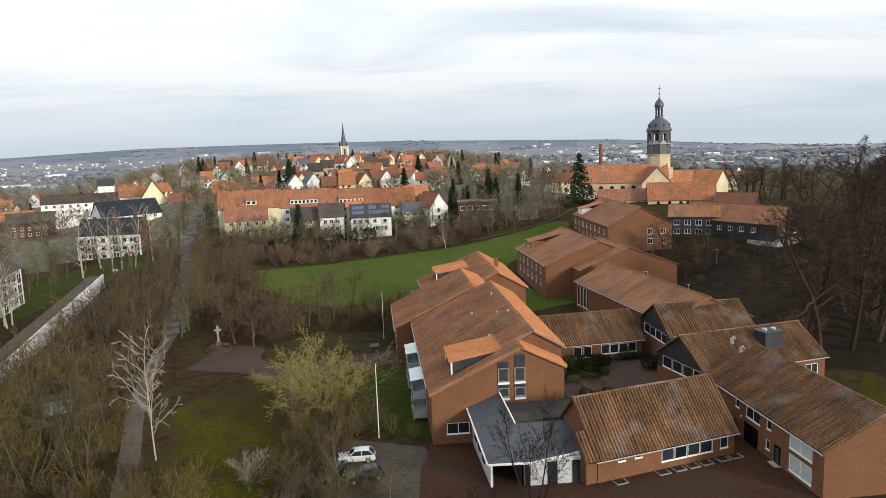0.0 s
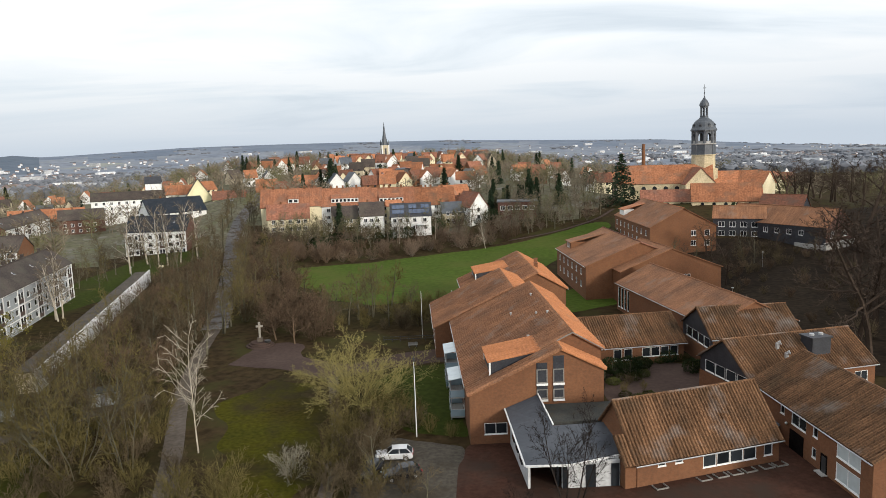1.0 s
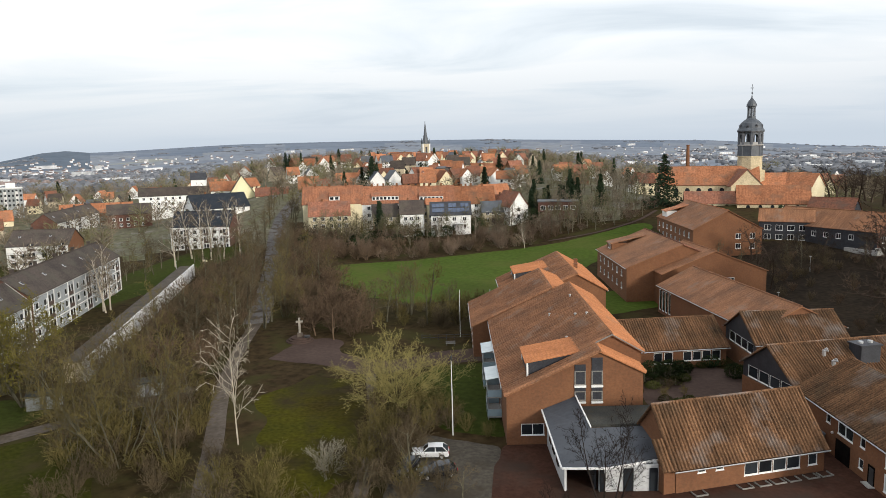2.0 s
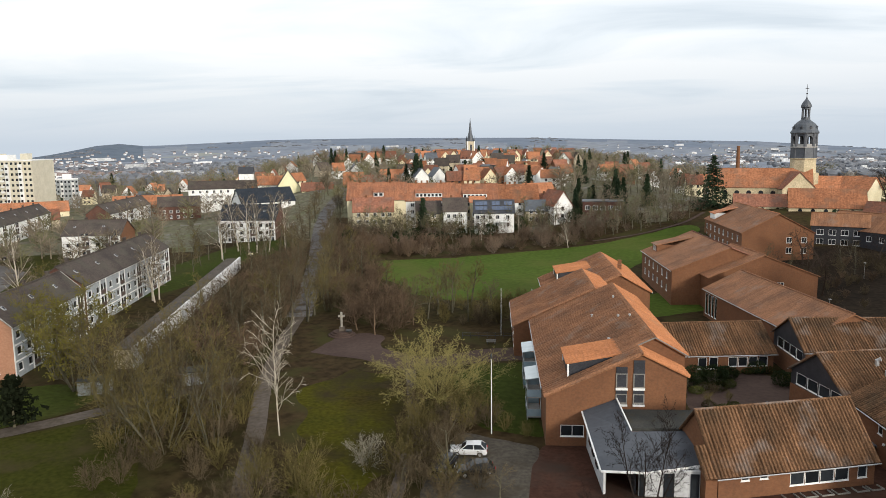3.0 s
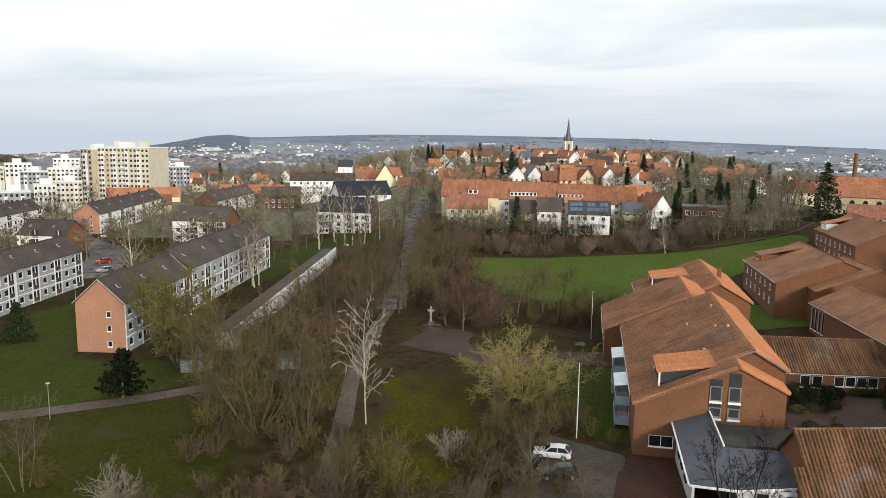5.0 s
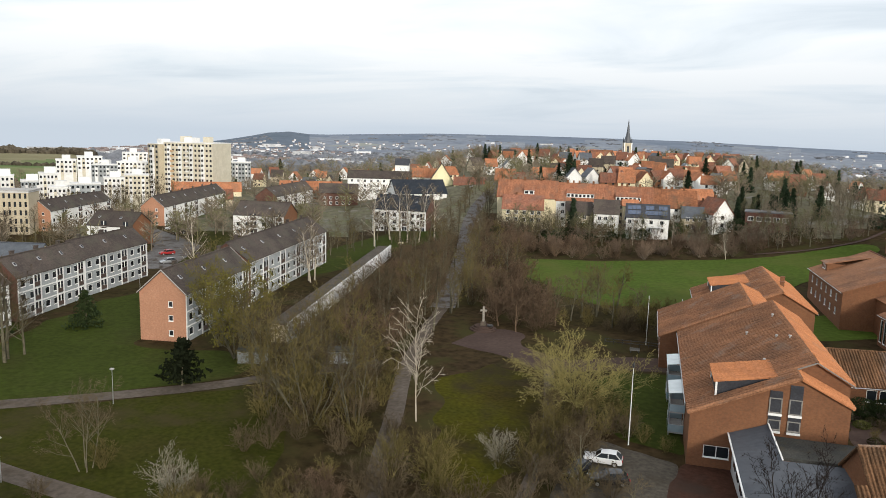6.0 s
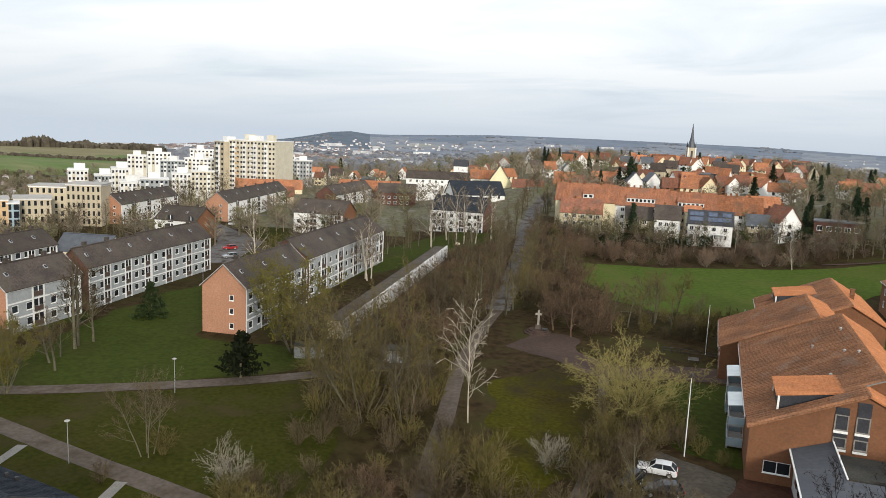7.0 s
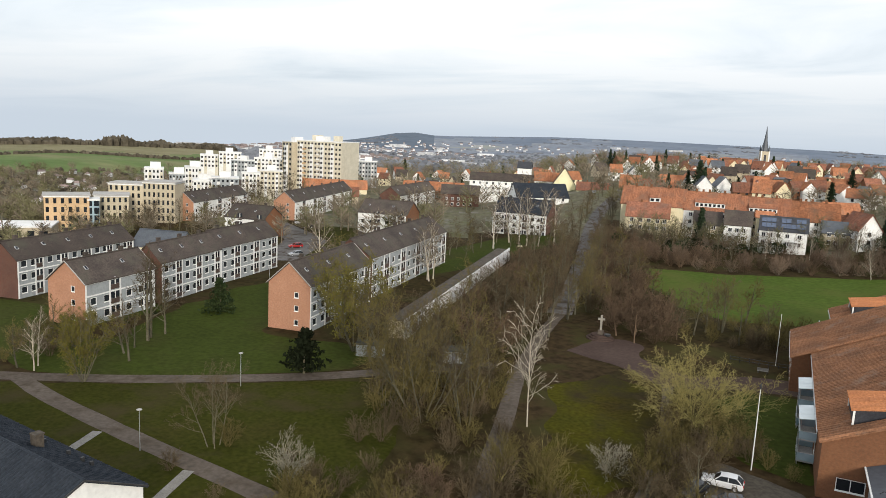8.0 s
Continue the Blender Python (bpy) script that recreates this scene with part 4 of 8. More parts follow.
part("wall", ([(-12.4, -5.3, 0), (-0.3, -5.0, 0), (-0.3, -5.0, 4.5), (-12.4, -5.3, 3.45), (-12.4, -5.6, 0), (-0.3, -5.3, 0), (-0.3, -5.3, 4.5), (-12.4, -5.6, 3.45)],
              [(0, 1, 2, 3), (7, 6, 5, 4), (0, 3, 7, 4), (1, 5, 6, 2), (3, 2, 6, 7)]), M["annex_white"], annex, "white rendered wall")
part("wall", box(-12.9, -15.4, 0, -12.5, -9.0, 3.0), M["annex_white"], annex)
part("wall", box(-12.4, -15.4, 0, -6.2, -15.0, 3.1), M["annex_white"], annex)
part("wall", box(-6.2, -18.4, 0, -0.3, -9.4, 4.6), M["brick"], annex, "brick core under the flat roof")
part("recess", box(-12.3, -8.8, 0.02, -7.0, -8.6, 3.0), M["slate_dark"], annex, "dark recessed entrance")
for s, w in ((9.05, 0.5), (11.6, 1.1), (14.4, 0.9)):
    part("glazed_door", box(-12.98, -s - w, 0.1, -12.91, -s, 2.7), M["glass"], annex)
for s in (2.2, 5.0, 8.2):
    part("window_strip", box(-s - 1.6, -5.16, 1.6, -s, -4.98, 2.9), M["glass"], annex)
part("post", box(-12.6, -5.5, 0, -12.42, -5.3, 3.3), M["white"], annex)
lid("roof", [(-13.8, -4.9, 3.4), (-0.1, -4.5, 4.7), (-0.1, -8.6, 6.3), (-7.0, -9.2, 4.95), (-13.7, -9.7, 3.3)], "slate_annex", "blue-grey slate lid")
lid("roof", [(-13.7, -9.72, 3.28), (-7.0, -9.22, 4.93), (-6.2, -18.0, 4.8), (-11.3, -15.9, 3.1)], "slate_annex", "blue-grey slate sloping roof")
part("fascia", join(tube([(-13.9, -4.85, 3.28), (-13.85, -9.7, 3.15), (-11.5, -16.0, 2.98)], [0.14] * 3, 4)), M["white"], annex)
part("fascia", tube([(-13.8, -4.8, 3.28), (0, -4.4, 4.58)], [0.12, 0.12], 4), M["white"], annex)
part("fascia", tube([(-7.0, -9.2, 5.05), (-0.1, -8.6, 6.38)], [0.1, 0.1], 4), M["white"], annex)
part("flat_roof", box(-6.1, -18.2, 4.6, -0.15, -9.3, 5.0), M["felt"], annex, "mossy gravelled flat roof")
part("parapet", box(-6.1, -18.5, 4.6, -0.1, -18.22, 5.3), M["concrete"], annex)

# -- hall, with the forecourt before it --
hall = house("hall", 12.9, 85.4, 0, -70, 18.7, 9.6, 3.0, 8.2, "brick", "tile_moss", "single-storey brick hall under lichen-streaked orange pantiles", "hall", ribs=True, over=0.4, gutter=True,
             wins=[("v1", 8.4, 0.9, 1.75, 1.5, 1), ("v1", 10.2, 0.9, 1.75, 1.5, 1), ("v1", 12.0, 0.9, 1.75, 1.5, 1), ("v1", 13.8, 0.9, 1.75, 1.5, 1), ("v1", 16.6, 1.0, 1.2, 1.5, 1),
                   ("v1", 2.6, 2.0, 1.0, 0.7, 1), ("v1", 4.8, 2.0, 1.0, 0.7, 1)])
for s in (1.6, 7.2, 9.4, 11.3, 13.2, 15.6, 17.4):
    part("light_well", join(box(s, -11.0, 0.02, s + 1.5, -10.9, 0.22), box(s, -10.9, 0.02, s + 0.1, -9.9, 0.22), box(s + 1.4, -10.9, 0.02, s + 1.5, -9.9, 0.22)), M["slab"], hall, "pale concrete light well kerb")

part("side_roof", tiled_slope((-1.7, -9.95, 2.75), (-0.42, -9.95, 2.75), (-0.42, -7.4, 5.45), (-1.7, -7.4, 5.45), True), M["tile_moss"], hall, "lower strip of the tiled roof")
part("side_wall", box(-1.4, -9.5, 0, -0.02, -7.4, 2.9), M["brick"], hall)

# -- two-storey wing with the passage --
rwing = house("brick_wing", 49.2, 97.6, 0, 186.3, 25.2, 13.8, 5.2, 8.9, "brick", "tile_moss", "two-storey brick wing with a passage and big blinds-down windows", "wing", ribs=True, over=0.4, gutter=True,
              wins=[("v1", 7.2, 3.6, 1.0, 1.2, 1), ("v1", 9.8, 3.2, 3.2, 1.9, 2), ("v1", 14.4, 3.5, 1.0, 1.3, 1), ("v1", 19.0, 3.1, 4.2, 2.0, 2, "glass_pale"), ("v1", 19.0, 0.5, 4.2, 2.0, 2, "glass_pale"),
                    ("v1", 14.3, 1.0, 0.9, 1.2, 1), ("u1", 9.0, 4.6, 0.9, 1.6, 1)])
# Passage and doorway are flat panels, their inner shade painted black.
part("passage", box(9.6, -13.88, 0.0, 12.6, -13.78, 2.5), M["void"], rwing, "black panel for the shade in the passage")
part("doorway", box(16.2, -13.88, 0.0, 17.4, -13.78, 2.3), M["void"], rwing)
part("door_leaf", box(16.5, -13.92, 0.05, 17.3, -13.885, 2.1), M["dark_metal"], rwing)
part("door_step", box(16.0, -14.5, 0.0, 17.6, -13.82, 0.2), M["concrete"], rwing)
part("wall_lamp", lathe([(0.05, 0), (0.16, 0.08), (0.16, 0.26), (0.04, 0.34)], 8), M["white"], rwing, "round white wall lamp", Matrix.Translation((8.9, -13.95, 2.7)))
part("stair_housing", join(box(5.4, -15.2, 0, 7.2, -13.84, 1.9, 0.05), box(5.2, -15.5, 1.9, 7.4, -13.84, 2.15, 0.05)), M["slate_light"], rwing, "grey metal cabinet by the wall")

nwing2 = house("clad_wing", 32.2, 108.3, 0, -73.4, 20.4, 11.4, 5.2, 8.9, "brick", "tile_moss", "brick wing with a black slate gable over white windows", "wing", ribs=True, gable="slate_dark", gutter=True,
               wins=[("u0", 1.2, 3.3, 2.3, 1.7, 1), ("u0", 3.7, 3.3, 2.3, 1.7, 1), ("u0", 6.2, 3.3, 2.3, 1.7, 1), ("u0", 8.7, 3.3, 2.3, 1.7, 1), ("v1", 17.0, 2.8, 2.2, 1.5, 2)])
part("brick_base", box(-0.14, -11.38, 0, -0.02, -0.02, 3.1), M["brick"], nwing2, "brick lower storey")
part("chimney_block", join(box(11.4, -9.6, 5.6, 14.4, -7.2, 9.0), box(11.2, -9.8, 9.0, 14.6, -7.0, 9.2)), M["slate_dark"], nwing2, "broad slate-clad chimney stack")
for k in range(2):
    part("flue", lathe([(0.35, 0), (0.35, 0.25), (0.28, 0.3)], 10), M["metal"], nwing2, "", Matrix.Translation((12.2 + 1.5 * k, -8.4, 9.2)))
part("vent_pipe", tube([(7.0, -7.9, 7.2), (7.0, -7.9, 8.4), (7.3, -8.2, 8.6)], [0.28, 0.28, 0.34], 8), M["metal"], nwing2, "fat silver vent pipe")
part("vent_pipe", tube([(7.2, -9.6, 6.2), (7.2, -9.6, 7.4), (7.5, -9.9, 7.6)], [0.28, 0.28, 0.34], 8), M["metal"], nwing2, "fat silver vent pipe")
nwing1 = house("clad_wing", 35.2, 129.0, 0, -84, 14.8, 12.6, 5.3, 9.0, "brick", "tile_moss", "rear brick wing with a black slate gable", "wing", ribs=True, gable="slate_dark", gutter=True,
               wins=[("u0", 1.6, 3.3, 2.3, 1.7, 1), ("u0", 4.1, 3.3, 2.3, 1.7, 1), ("u0", 6.6, 3.3, 2.3, 1.7, 1), ("u0", 9.1, 3.3, 2.3, 1.7, 1)])
part("brick_base", box(-0.14, -12.58, 0, -0.02, -0.02, 3.1), M["brick"], nwing1, "brick lower storey")
link = house("garden_wing", 14.0, 130.3, 0, -78.5, 17.6, 11.6, 3.4, 7.0, "brick", "tile_moss", "low brick garden wing with a band of white windows", "wing", ribs=True, gutter=True, over=0.5,
             wins=[("v1", 5.2, 0.9, 1.5, 1.9, 1), ("v1", 7.0, 0.9, 1.5, 1.9, 1)] + [("v1", 10.2 + 1.65 * k, 1.2, 1.5, 1.6, 1) for k in range(4)])
part("flat_link", join(box(1.0, 0.2, 3.2, 17.4, 4.6, 3.7)), M["concrete"], link, "pale flat link roof")

# -- the rear brick houses on the rising ground --
b3 = house("brick_block", 45.6, 202.3, 2.0, -173.3, 30.3, 25.5, 6.4, 11.5, "brick", "tile_red", "two-storey brick block under a broad weathered roof", "block", roof2="tile", ribs=False, gutter=True, base=4,
           wins=row("v1", 3, 4.4, 6, (0.9, 3.8), 1.4, 1.5))
part("dormer", join(box(3.0, -23.6, 7.2, 8.0, -18.5, 9.0)), M["brick"], b3)
part("dormer_roof", tiled_slope((2.7, -24.0, 9.0), (8.3, -24.0, 9.0), (8.3, -14, 11.2), (2.7, -14, 11.2), False), M["tile"], b3)
add_window(b3, Matrix.Translation((4.2, -23.66, 7.5)), 2.4, 1.2, 2)
house("brick_block", 44.5, 163.5, 0.6, -168, 40.0, 15.5, 5.6, 9.3, "brick", "tile", "brick block with tall slatted windows under a long roof", "block", base=3, gutter=True, ribs=False,
           wins=[("v1", 0.6 + 1.6 * k, 0.5, 1.1, 4.4, 1) for k in range(4)] + row("v0", 26, 3.4, 3, (1.0,), 2.6, 1.6))
house("brick_block", 51.5, 187.0, 1.2, -170, 18.0, 24.0, 6.5, 11.2, "brick", "tile", "brick cross wing with a hipped orange roof", "block", base=3, wins=row("u1", 3, 4, 4, (3.4,), 1.6, 1.8))
b5 = house("brick_block", 64.6, 253.1, 5.1, -175.2, 38.1, 19.4, 6.5, 11.7, "brick", "tile_orange", "long brick house with two rows of white windows", "block", roof2="tile", base=5,
           wins=row("v1", 2, 4.5, 8, (0.8, 3.7), 1.4, 1.6) + row("u1", 12, 4, 2, (0.8, 3.7), 1.5, 1.6))
part("dormer", join(box(3.0, -18.6, 6.8, 8.0, -13.5, 9.0)), M["white"], b5)
part("dormer_roof", tiled_slope((2.6, -19.0, 9.0), (8.4, -19.0, 9.0), (8.4, -9.7, 11.4), (2.6, -9.7, 11.4), False), M["tile_orange"], b5)
house("clad_house", 75.0, 240.0, 5.5, -110, 15.0, 9.0, 6.4, 9.6, "slate_dark", "tile", "slate-clad house with white windows", "house", base=5, wins=row("v1", 1.5, 3.2, 4, (0.9, 3.7), 1.9, 1.6))
b6 = house("clad_house", 88.0, 244.0, 6.0, -145, 33.0, 13.0, 4.8, 9.4, "slate_dark", "tile", "long slate-clad house with a row of white windows on a terrace", "house", base=5, gable="brick_dark",
           wins=row("v1", 2, 3.8, 7, (2.0,), 1.5, 1.5) + [("u1", 2.0, 1.6, 3.0, 1.8, 3), ("u1", 7.6, 1.6, 3.2, 1.8, 3)])
part("terrace", join(box(24, -13.6, -1.6, 33.6, 1.2, -0.2), box(33.0, -14.0, 0.2, 34.2, 1.4, 0.5)), M["concrete"], b6, "pale concrete terrace edge")
house("clad_house", 103, 270, 9.0, -125, 14, 12, 3.0, 7.0, "slate_dark", "tile_red", "dark house with a gabled dormer in its red roof", "house", base=5, wins=row("v1", 2, 4, 3, (1.0,), 1.4, 1.3))
retaining = thing("retaining_wall", pose(66, 214, 1.0, 0, 0, 20), "grey rubble retaining wall under the terrace", "wall")
part("wall", join(box(0, 0, -2, 26, 0.7, 2.6, 0.1)), M["concrete"], retaining)

# -- the church on its knoll: nave, transept, low ranges and the tower --
church = thing("church", pose(0, 0, 0), "sandstone church with orange roofs and a slate-domed tower", "church")


def church_range(x, y, z, yaw, L, W, eh, rh, wins, roof="tile_orange", wall="stone", rv=0.5):
    """A plain range of the church as parts: walls, two slopes, windows."""
    m = pose(x, y, z, 0, 0, yaw + 90)
    pts = [(0, 0), (L, 0), (L, -W), (0, -W)]
    vs = [(a, b, -6) for a, b in pts] + [(a, b, eh) for a, b in pts] + [(0, -W * rv, rh), (L, -W * rv, rh)]
    fs = [(0, 1, 5, 4), (2, 3, 7, 6), (3, 0, 4, 8, 7), (1, 2, 6, 9, 5)]
    part("wall", (vs, fs), M[wall], church, "", m)
    s = (rh - eh) / (W / 2)
    part("roof", tiled_slope((L + .3, .4, eh - .4 * s + .15), (-.3, .4, eh - .4 * s + .15), (-.3, -W * rv, rh + .15), (L + .3, -W * rv, rh + .15), False, .2), M[roof], church, "", m)
    part("roof", tiled_slope((-.3, -W - .4, eh - .4 * s + .15), (L + .3, -W - .4, eh - .4 * s + .15), (L + .3, -W * rv, rh + .154), (-.3, -W * rv, rh + .154), False, .2), M[roof], church, "", m)
    for key, along, sill, w, h in wins:
        at = Matrix.Translation((along, -W - 0.04, sill)) if key == "v1" else Matrix.Translation((L + 0.04, -W + along, sill)) @ pose(0, 0, 0, 0, 0, 90)
        arch = [(0, 0), (w, 0), (w, h - w / 2)] + [(w / 2 + w / 2 * math.cos(a), h - w / 2 + w / 2 * math.sin(a)) for a in (0.5, 1.05, 1.57, 2.1, 2.65)] + [(0, h - w / 2)]
        n = len(arch)
        part("arched_window", ([(a, 0, b) for a, b in arch] + [(a, 0.12, b) for a, b in arch], [tuple(range(n))] + [(k, k + n, (k + 1) % n + n, (k + 1) % n) for k in range(n)]), M["glass"], church, "", m @ at)


church_range(57.0, 309.5, 13, -101.5, 36, 13, 6.3, 13.0, [("v1", 5 + 4.2 * k, 1.6, 1.7, 3.4) for k in range(6)])
church_range(88.5, 306.0, 13, -173, 17, 12, 6.0, 12.0, [("v1", 3 + 5 * k, 1.5, 1.6, 3.2) for k in range(2)], roof="tile_red")
church_range(61.5, 288.0, 11, -99.5, 20, 9, 2.5, 6.4, [("v1", 4 + 5 * k, .6, 1.1, 1.4) for k in range(3)], roof="tile_red")
church_range(79.0, 282.8, 11, -102, 24, 12, 2.8, 8.8, [("v1", 3 + 4 * k, .6, 1.2, 1.7) for k in range(5)])
church_range(94.0, 304.5, 12, -102, 16, 10, 6.5, 11.0, [("v1", 4 + 5 * k, 3, 1.3, 2.0) for k in range(2)])
church_range(106.0, 300.0, 12, -140, 12, 9, 6.5, 11.0, [("v1", 3 + 4 * k, 3, 1.2, 1.8) for k in range(2)], wall="render_cream")
TX, TY = 88.7, 299.5


def tower_part(name, geo, mat, label="", z=0.0, turn=0.0):
    return part(name, geo, M[mat], church, label, pose(TX, TY, z, 0, 0, turn))


tower_part("tower_base", box(-4.1, -4.1, 6, 4.1, 4.1, 24.4, 0.1), "stone", "square sandstone tower foot", 0, 12)
tower_part("tower_shaft", lathe([(4.55, 24.0), (4.5, 29.4), (4.75, 29.5), (4.75, 29.8)], 8, radians(34.5)), "stone", "octagonal sandstone shaft")
tower_part("tower_drum", lathe([(4.5, 29.8), (4.4, 33.8)], 8, radians(34.5)), "slate", "slate-hung drum")
tower_part("drum_cornice", lathe([(4.3, 33.7), (4.85, 33.8), (4.85, 34.15), (4.3, 34.2)], 8, radians(34.5)), "concrete", "pale stone cornice")
for k in range(8):
    a = radians(34.5 + 45 * k)
    tower_part("drum_edge", tube([(4.48 * math.cos(a), 4.48 * math.sin(a), 29.8), (4.4 * math.cos(a), 4.4 * math.sin(a), 33.8)], [0.16, 0.16], 5), "slate_light", "pale lead edge strip")
    tower_part("belfry_post", tube([(4.05 * math.cos(a), 4.05 * math.sin(a), 34.1), (4.05 * math.cos(a), 4.05 * math.sin(a), 39.1)], [0.6, 0.6], 6), "slate_light")
    b = radians(57 + 45 * k)
    side = pose(TX + 3.72 * math.cos(b), TY + 3.72 * math.sin(b), 0, 0, 0, math.degrees(b) + 90)
    arch = [(-1.4, 39.1), (-1.4, 36.9)] + [(-1.0 * math.cos(q), 36.9 + 1.3 * math.sin(q)) for q in (0.0, 0.52, 1.05, 1.57, 2.09, 2.62, 3.14)] + [(1.4, 36.9), (1.4, 39.1)]
    m = len(arch)
    tower_part("belfry_arch", ([(u, -0.25, z) for u, z in arch] + [(u, 0.25, z) for u, z in arch],
                               [(0, 1, 2, 3, 4, 5), (0, 5, 6, 7, 8, 9, 10), (m + 5, m + 4, m + 3, m + 2, m + 1, m), (m + 10, m + 9, m + 8, m + 7, m + 6, m + 5, m)]
                               + [(i, i + m, i + 1 + m, i + 1) for i in range(m - 1)]), "slate").matrix_basis = side
    tower_part("belfry_rail", box(-1.35, -0.1, 34.2, 1.35, 0.1, 35.1), "concrete", "pale railing").matrix_basis = side
tower_part("belfry_core", lathe([(1.5, 34.1), (1.5, 39.2)], 8, radians(34.5)), "slate_dark")
tower_part("dome_cornice", lathe([(4.4, 38.9), (5.0, 39.0), (5.0, 39.3), (4.6, 39.4)], 8, radians(34.5)), "slate_light", "pale moulded cornice")
tower_part("dome", lathe([(5.1, 39.3), (4.95, 39.7), (4.5, 40.4), (4.25, 41.3), (3.75, 42.4), (2.8, 43.3), (1.9, 43.9), (1.6, 44.3)], 16, radians(34.5)), "slate", "curved slate dome")
for k in range(8):
    b = radians(57 + 45 * k)
    tower_part("dome_hatch", join(box(-0.45, -0.3, 0, 0.45, 0.6, 0.9, 0.05), lathe([(0.6, 0.88), (0.35, 1.2), (0.03, 1.5)], 8)), "slate_dark", "small arched dormer").matrix_basis = pose(TX + 4.1 * math.cos(b), TY + 4.1 * math.sin(b), 40.5, 0, 0, math.degrees(b) + 90)
for k in range(8):
    a = radians(34.5 + 45 * k)
    tower_part("lantern_post", tube([(1.3 * math.cos(a), 1.3 * math.sin(a), 44.2), (1.3 * math.cos(a), 1.3 * math.sin(a), 48.9)], [0.2, 0.2], 5), "slate_light")
tower_part("lantern_core", lathe([(0.45, 44.0), (0.45, 48.9)], 8), "slate_dark")
tower_part("lantern_foot", lathe([(1.6, 44.1), (1.6, 45.0)], 8, radians(34.5)), "slate")
tower_part("lantern_head", lathe([(1.55, 48.0), (1.55, 48.8)], 8, radians(34.5)), "slate")
tower_part("lantern_cap", lathe([(1.95, 48.7), (1.95, 49.0), (1.8, 49.7), (1.3, 50.7), (0.6, 51.5), (0.24, 52.2), (0.18, 52.7)], 12), "slate", "small slate cap")
tower_part("weather_vane", join(tube([(0, 0, 52.5), (0, 0, 57.2)], [0.1, 0.06], 6), lathe([(0.05, 53.4), (0.36, 53.8), (0.05, 54.2)], 8), box(-0.6, -0.05, 55.6, 0.6, 0.05, 55.85)), "dark_metal")

# -- apartment blocks with grey panel bays --
def apartment(x, y, z, yaw, L, W, eh, rh, label, gable="brick_dark", bays=4, wall="render_grey", group="apartment blocks", roof="tile_brown"):
    per = L / bays
    w = []
    for k in range(bays):
        for s in (1.0, 3.75, 6.5):
            if eh - s < 1.6:
                continue
            w += [("v1", per * k + per * 0.13, s, 1.5, 1.4, 1), ("v1", per * k + per * 0.13 + per * 0.36, s, 1.5, 1.4, 1)]
    g = [("u0", W * 0.62, s, 0.9, 1.1, 1) for s in (1.0, 3.75, 6.3)] if gable == "salmon" else []
    h = house("apartment_block", x, y, z, yaw, L, W, eh, rh, wall, roof, label, "apartment block", wins=w + g, gable=gable, base=3, group=group, trim="concrete" if gable == "salmon" else None)
    for k in range(bays):
        u = per * (k + 0.80)
        # stair column: on each floor a pair of small panes over a brown panel, in a white frame
        for s in (0.4, 3.15, 5.9):
            part("stair_glazing", box(u - per * 0.12, -W - 0.05, s + 1.0, u + per * 0.12, -W - 0.01, s + 2.3), M["glass"], h)
            part("stair_panel", box(u - per * 0.12, -W - 0.09, s, u + per * 0.12, -W - 0.02, s + 0.95), M["brown_panel"], h, "dark brown panel")
            part("mullion", box(u - 0.12, -W - 0.1, s + 0.9, u + 0.12, -W - 0.03, s + 2.35), M["render_far"], h)
        for e in (-0.145, 0.145):
            part("pilaster", box(u + per * e - 0.17, -W - 0.12, 0, u + per * e + 0.17, -W - 0.01, eh - 0.1), M["render_far"], h)
    for s in (2.68, 5.43):
        part("string_course", box(0.2, -W - 0.06, s, L - 0.2, -W - 0.008, s + 0.27), M["render_far"], h)
    part("cornice", box(0.0, -W - 0.12, eh - 0.35, L, -W - 0.01, eh - 0.05), M["white"], h)
    part("corner_strip", box(0.0, -W - 0.08, 0, 0.3, -W - 0.01, eh - 0.36), M["white"], h)
    part("corner_strip", box(L - 0.3, -W - 0.08, 0, L, -W - 0.01, eh - 0.36), M["white"], h)
    slope = math.degrees(math.atan2(rh - eh, W / 2))
    for k in range(bays):
        chimney(h, per * (k + 0.55), W * 0.46, rh - 1.0, rh + 0.9, 0.8, 0.6, "tile_brown")
        vv = W * 0.72
        roof_window(h, per * (k + 0.3), vv, rh - (rh - eh) * (vv / W - 0.5) * 2 + 0.18, slope, 1, 0.7, 0.9)
    return h


apartment(-97.2, 101.0, 0, 13.5, 28.5, 8.8, 8.9, 12.9, "apartment block with a salmon brick gable and white-framed bays", gable="salmon", bays=3)
apartment(-107.8, 131.4, 0, 13.0, 55.6, 11.0, 9.4, 13.3, "long grey-panelled apartment block under a dark tile roof", bays=5)
apartment(-133.3, 98.3, 0, 15.0, 22.0, 7.0, 8.7, 12.2, "grey-panelled apartment block with loggias", bays=3)
apartment(-140.7, 120.2, 0, 13.1, 26.0, 8.0, 8.8, 12.4, "grey-panelled apartment block with loggias", bays=3)
apartment(-129.8, 77.6, 0, 12.5, 18.4, 8.6, 8.1, 11.8, "short grey-panelled apartment block with a salmon gable", gable="salmon", bays=2)
apartment(-158.0, 81.5, 0, 14.5, 35.0, 8.0, 8.2, 11.6, "grey-panelled apartment row seen over the roofs", bays=5)
apartment(-234.1, 191.0, -0.5, 20.6, 47.4, 8.4, 7.9, 11.4, "pale apartment block with a salmon gable by the car park", gable="salmon", bays=4, wall="render_white")
apartment(-213.9, 224.6, -0.5, 20.5, 78.0, 9.2, 8.0, 12.0, "long pale apartment block with a salmon gable", gable="salmon", bays=6, wall="render_white")
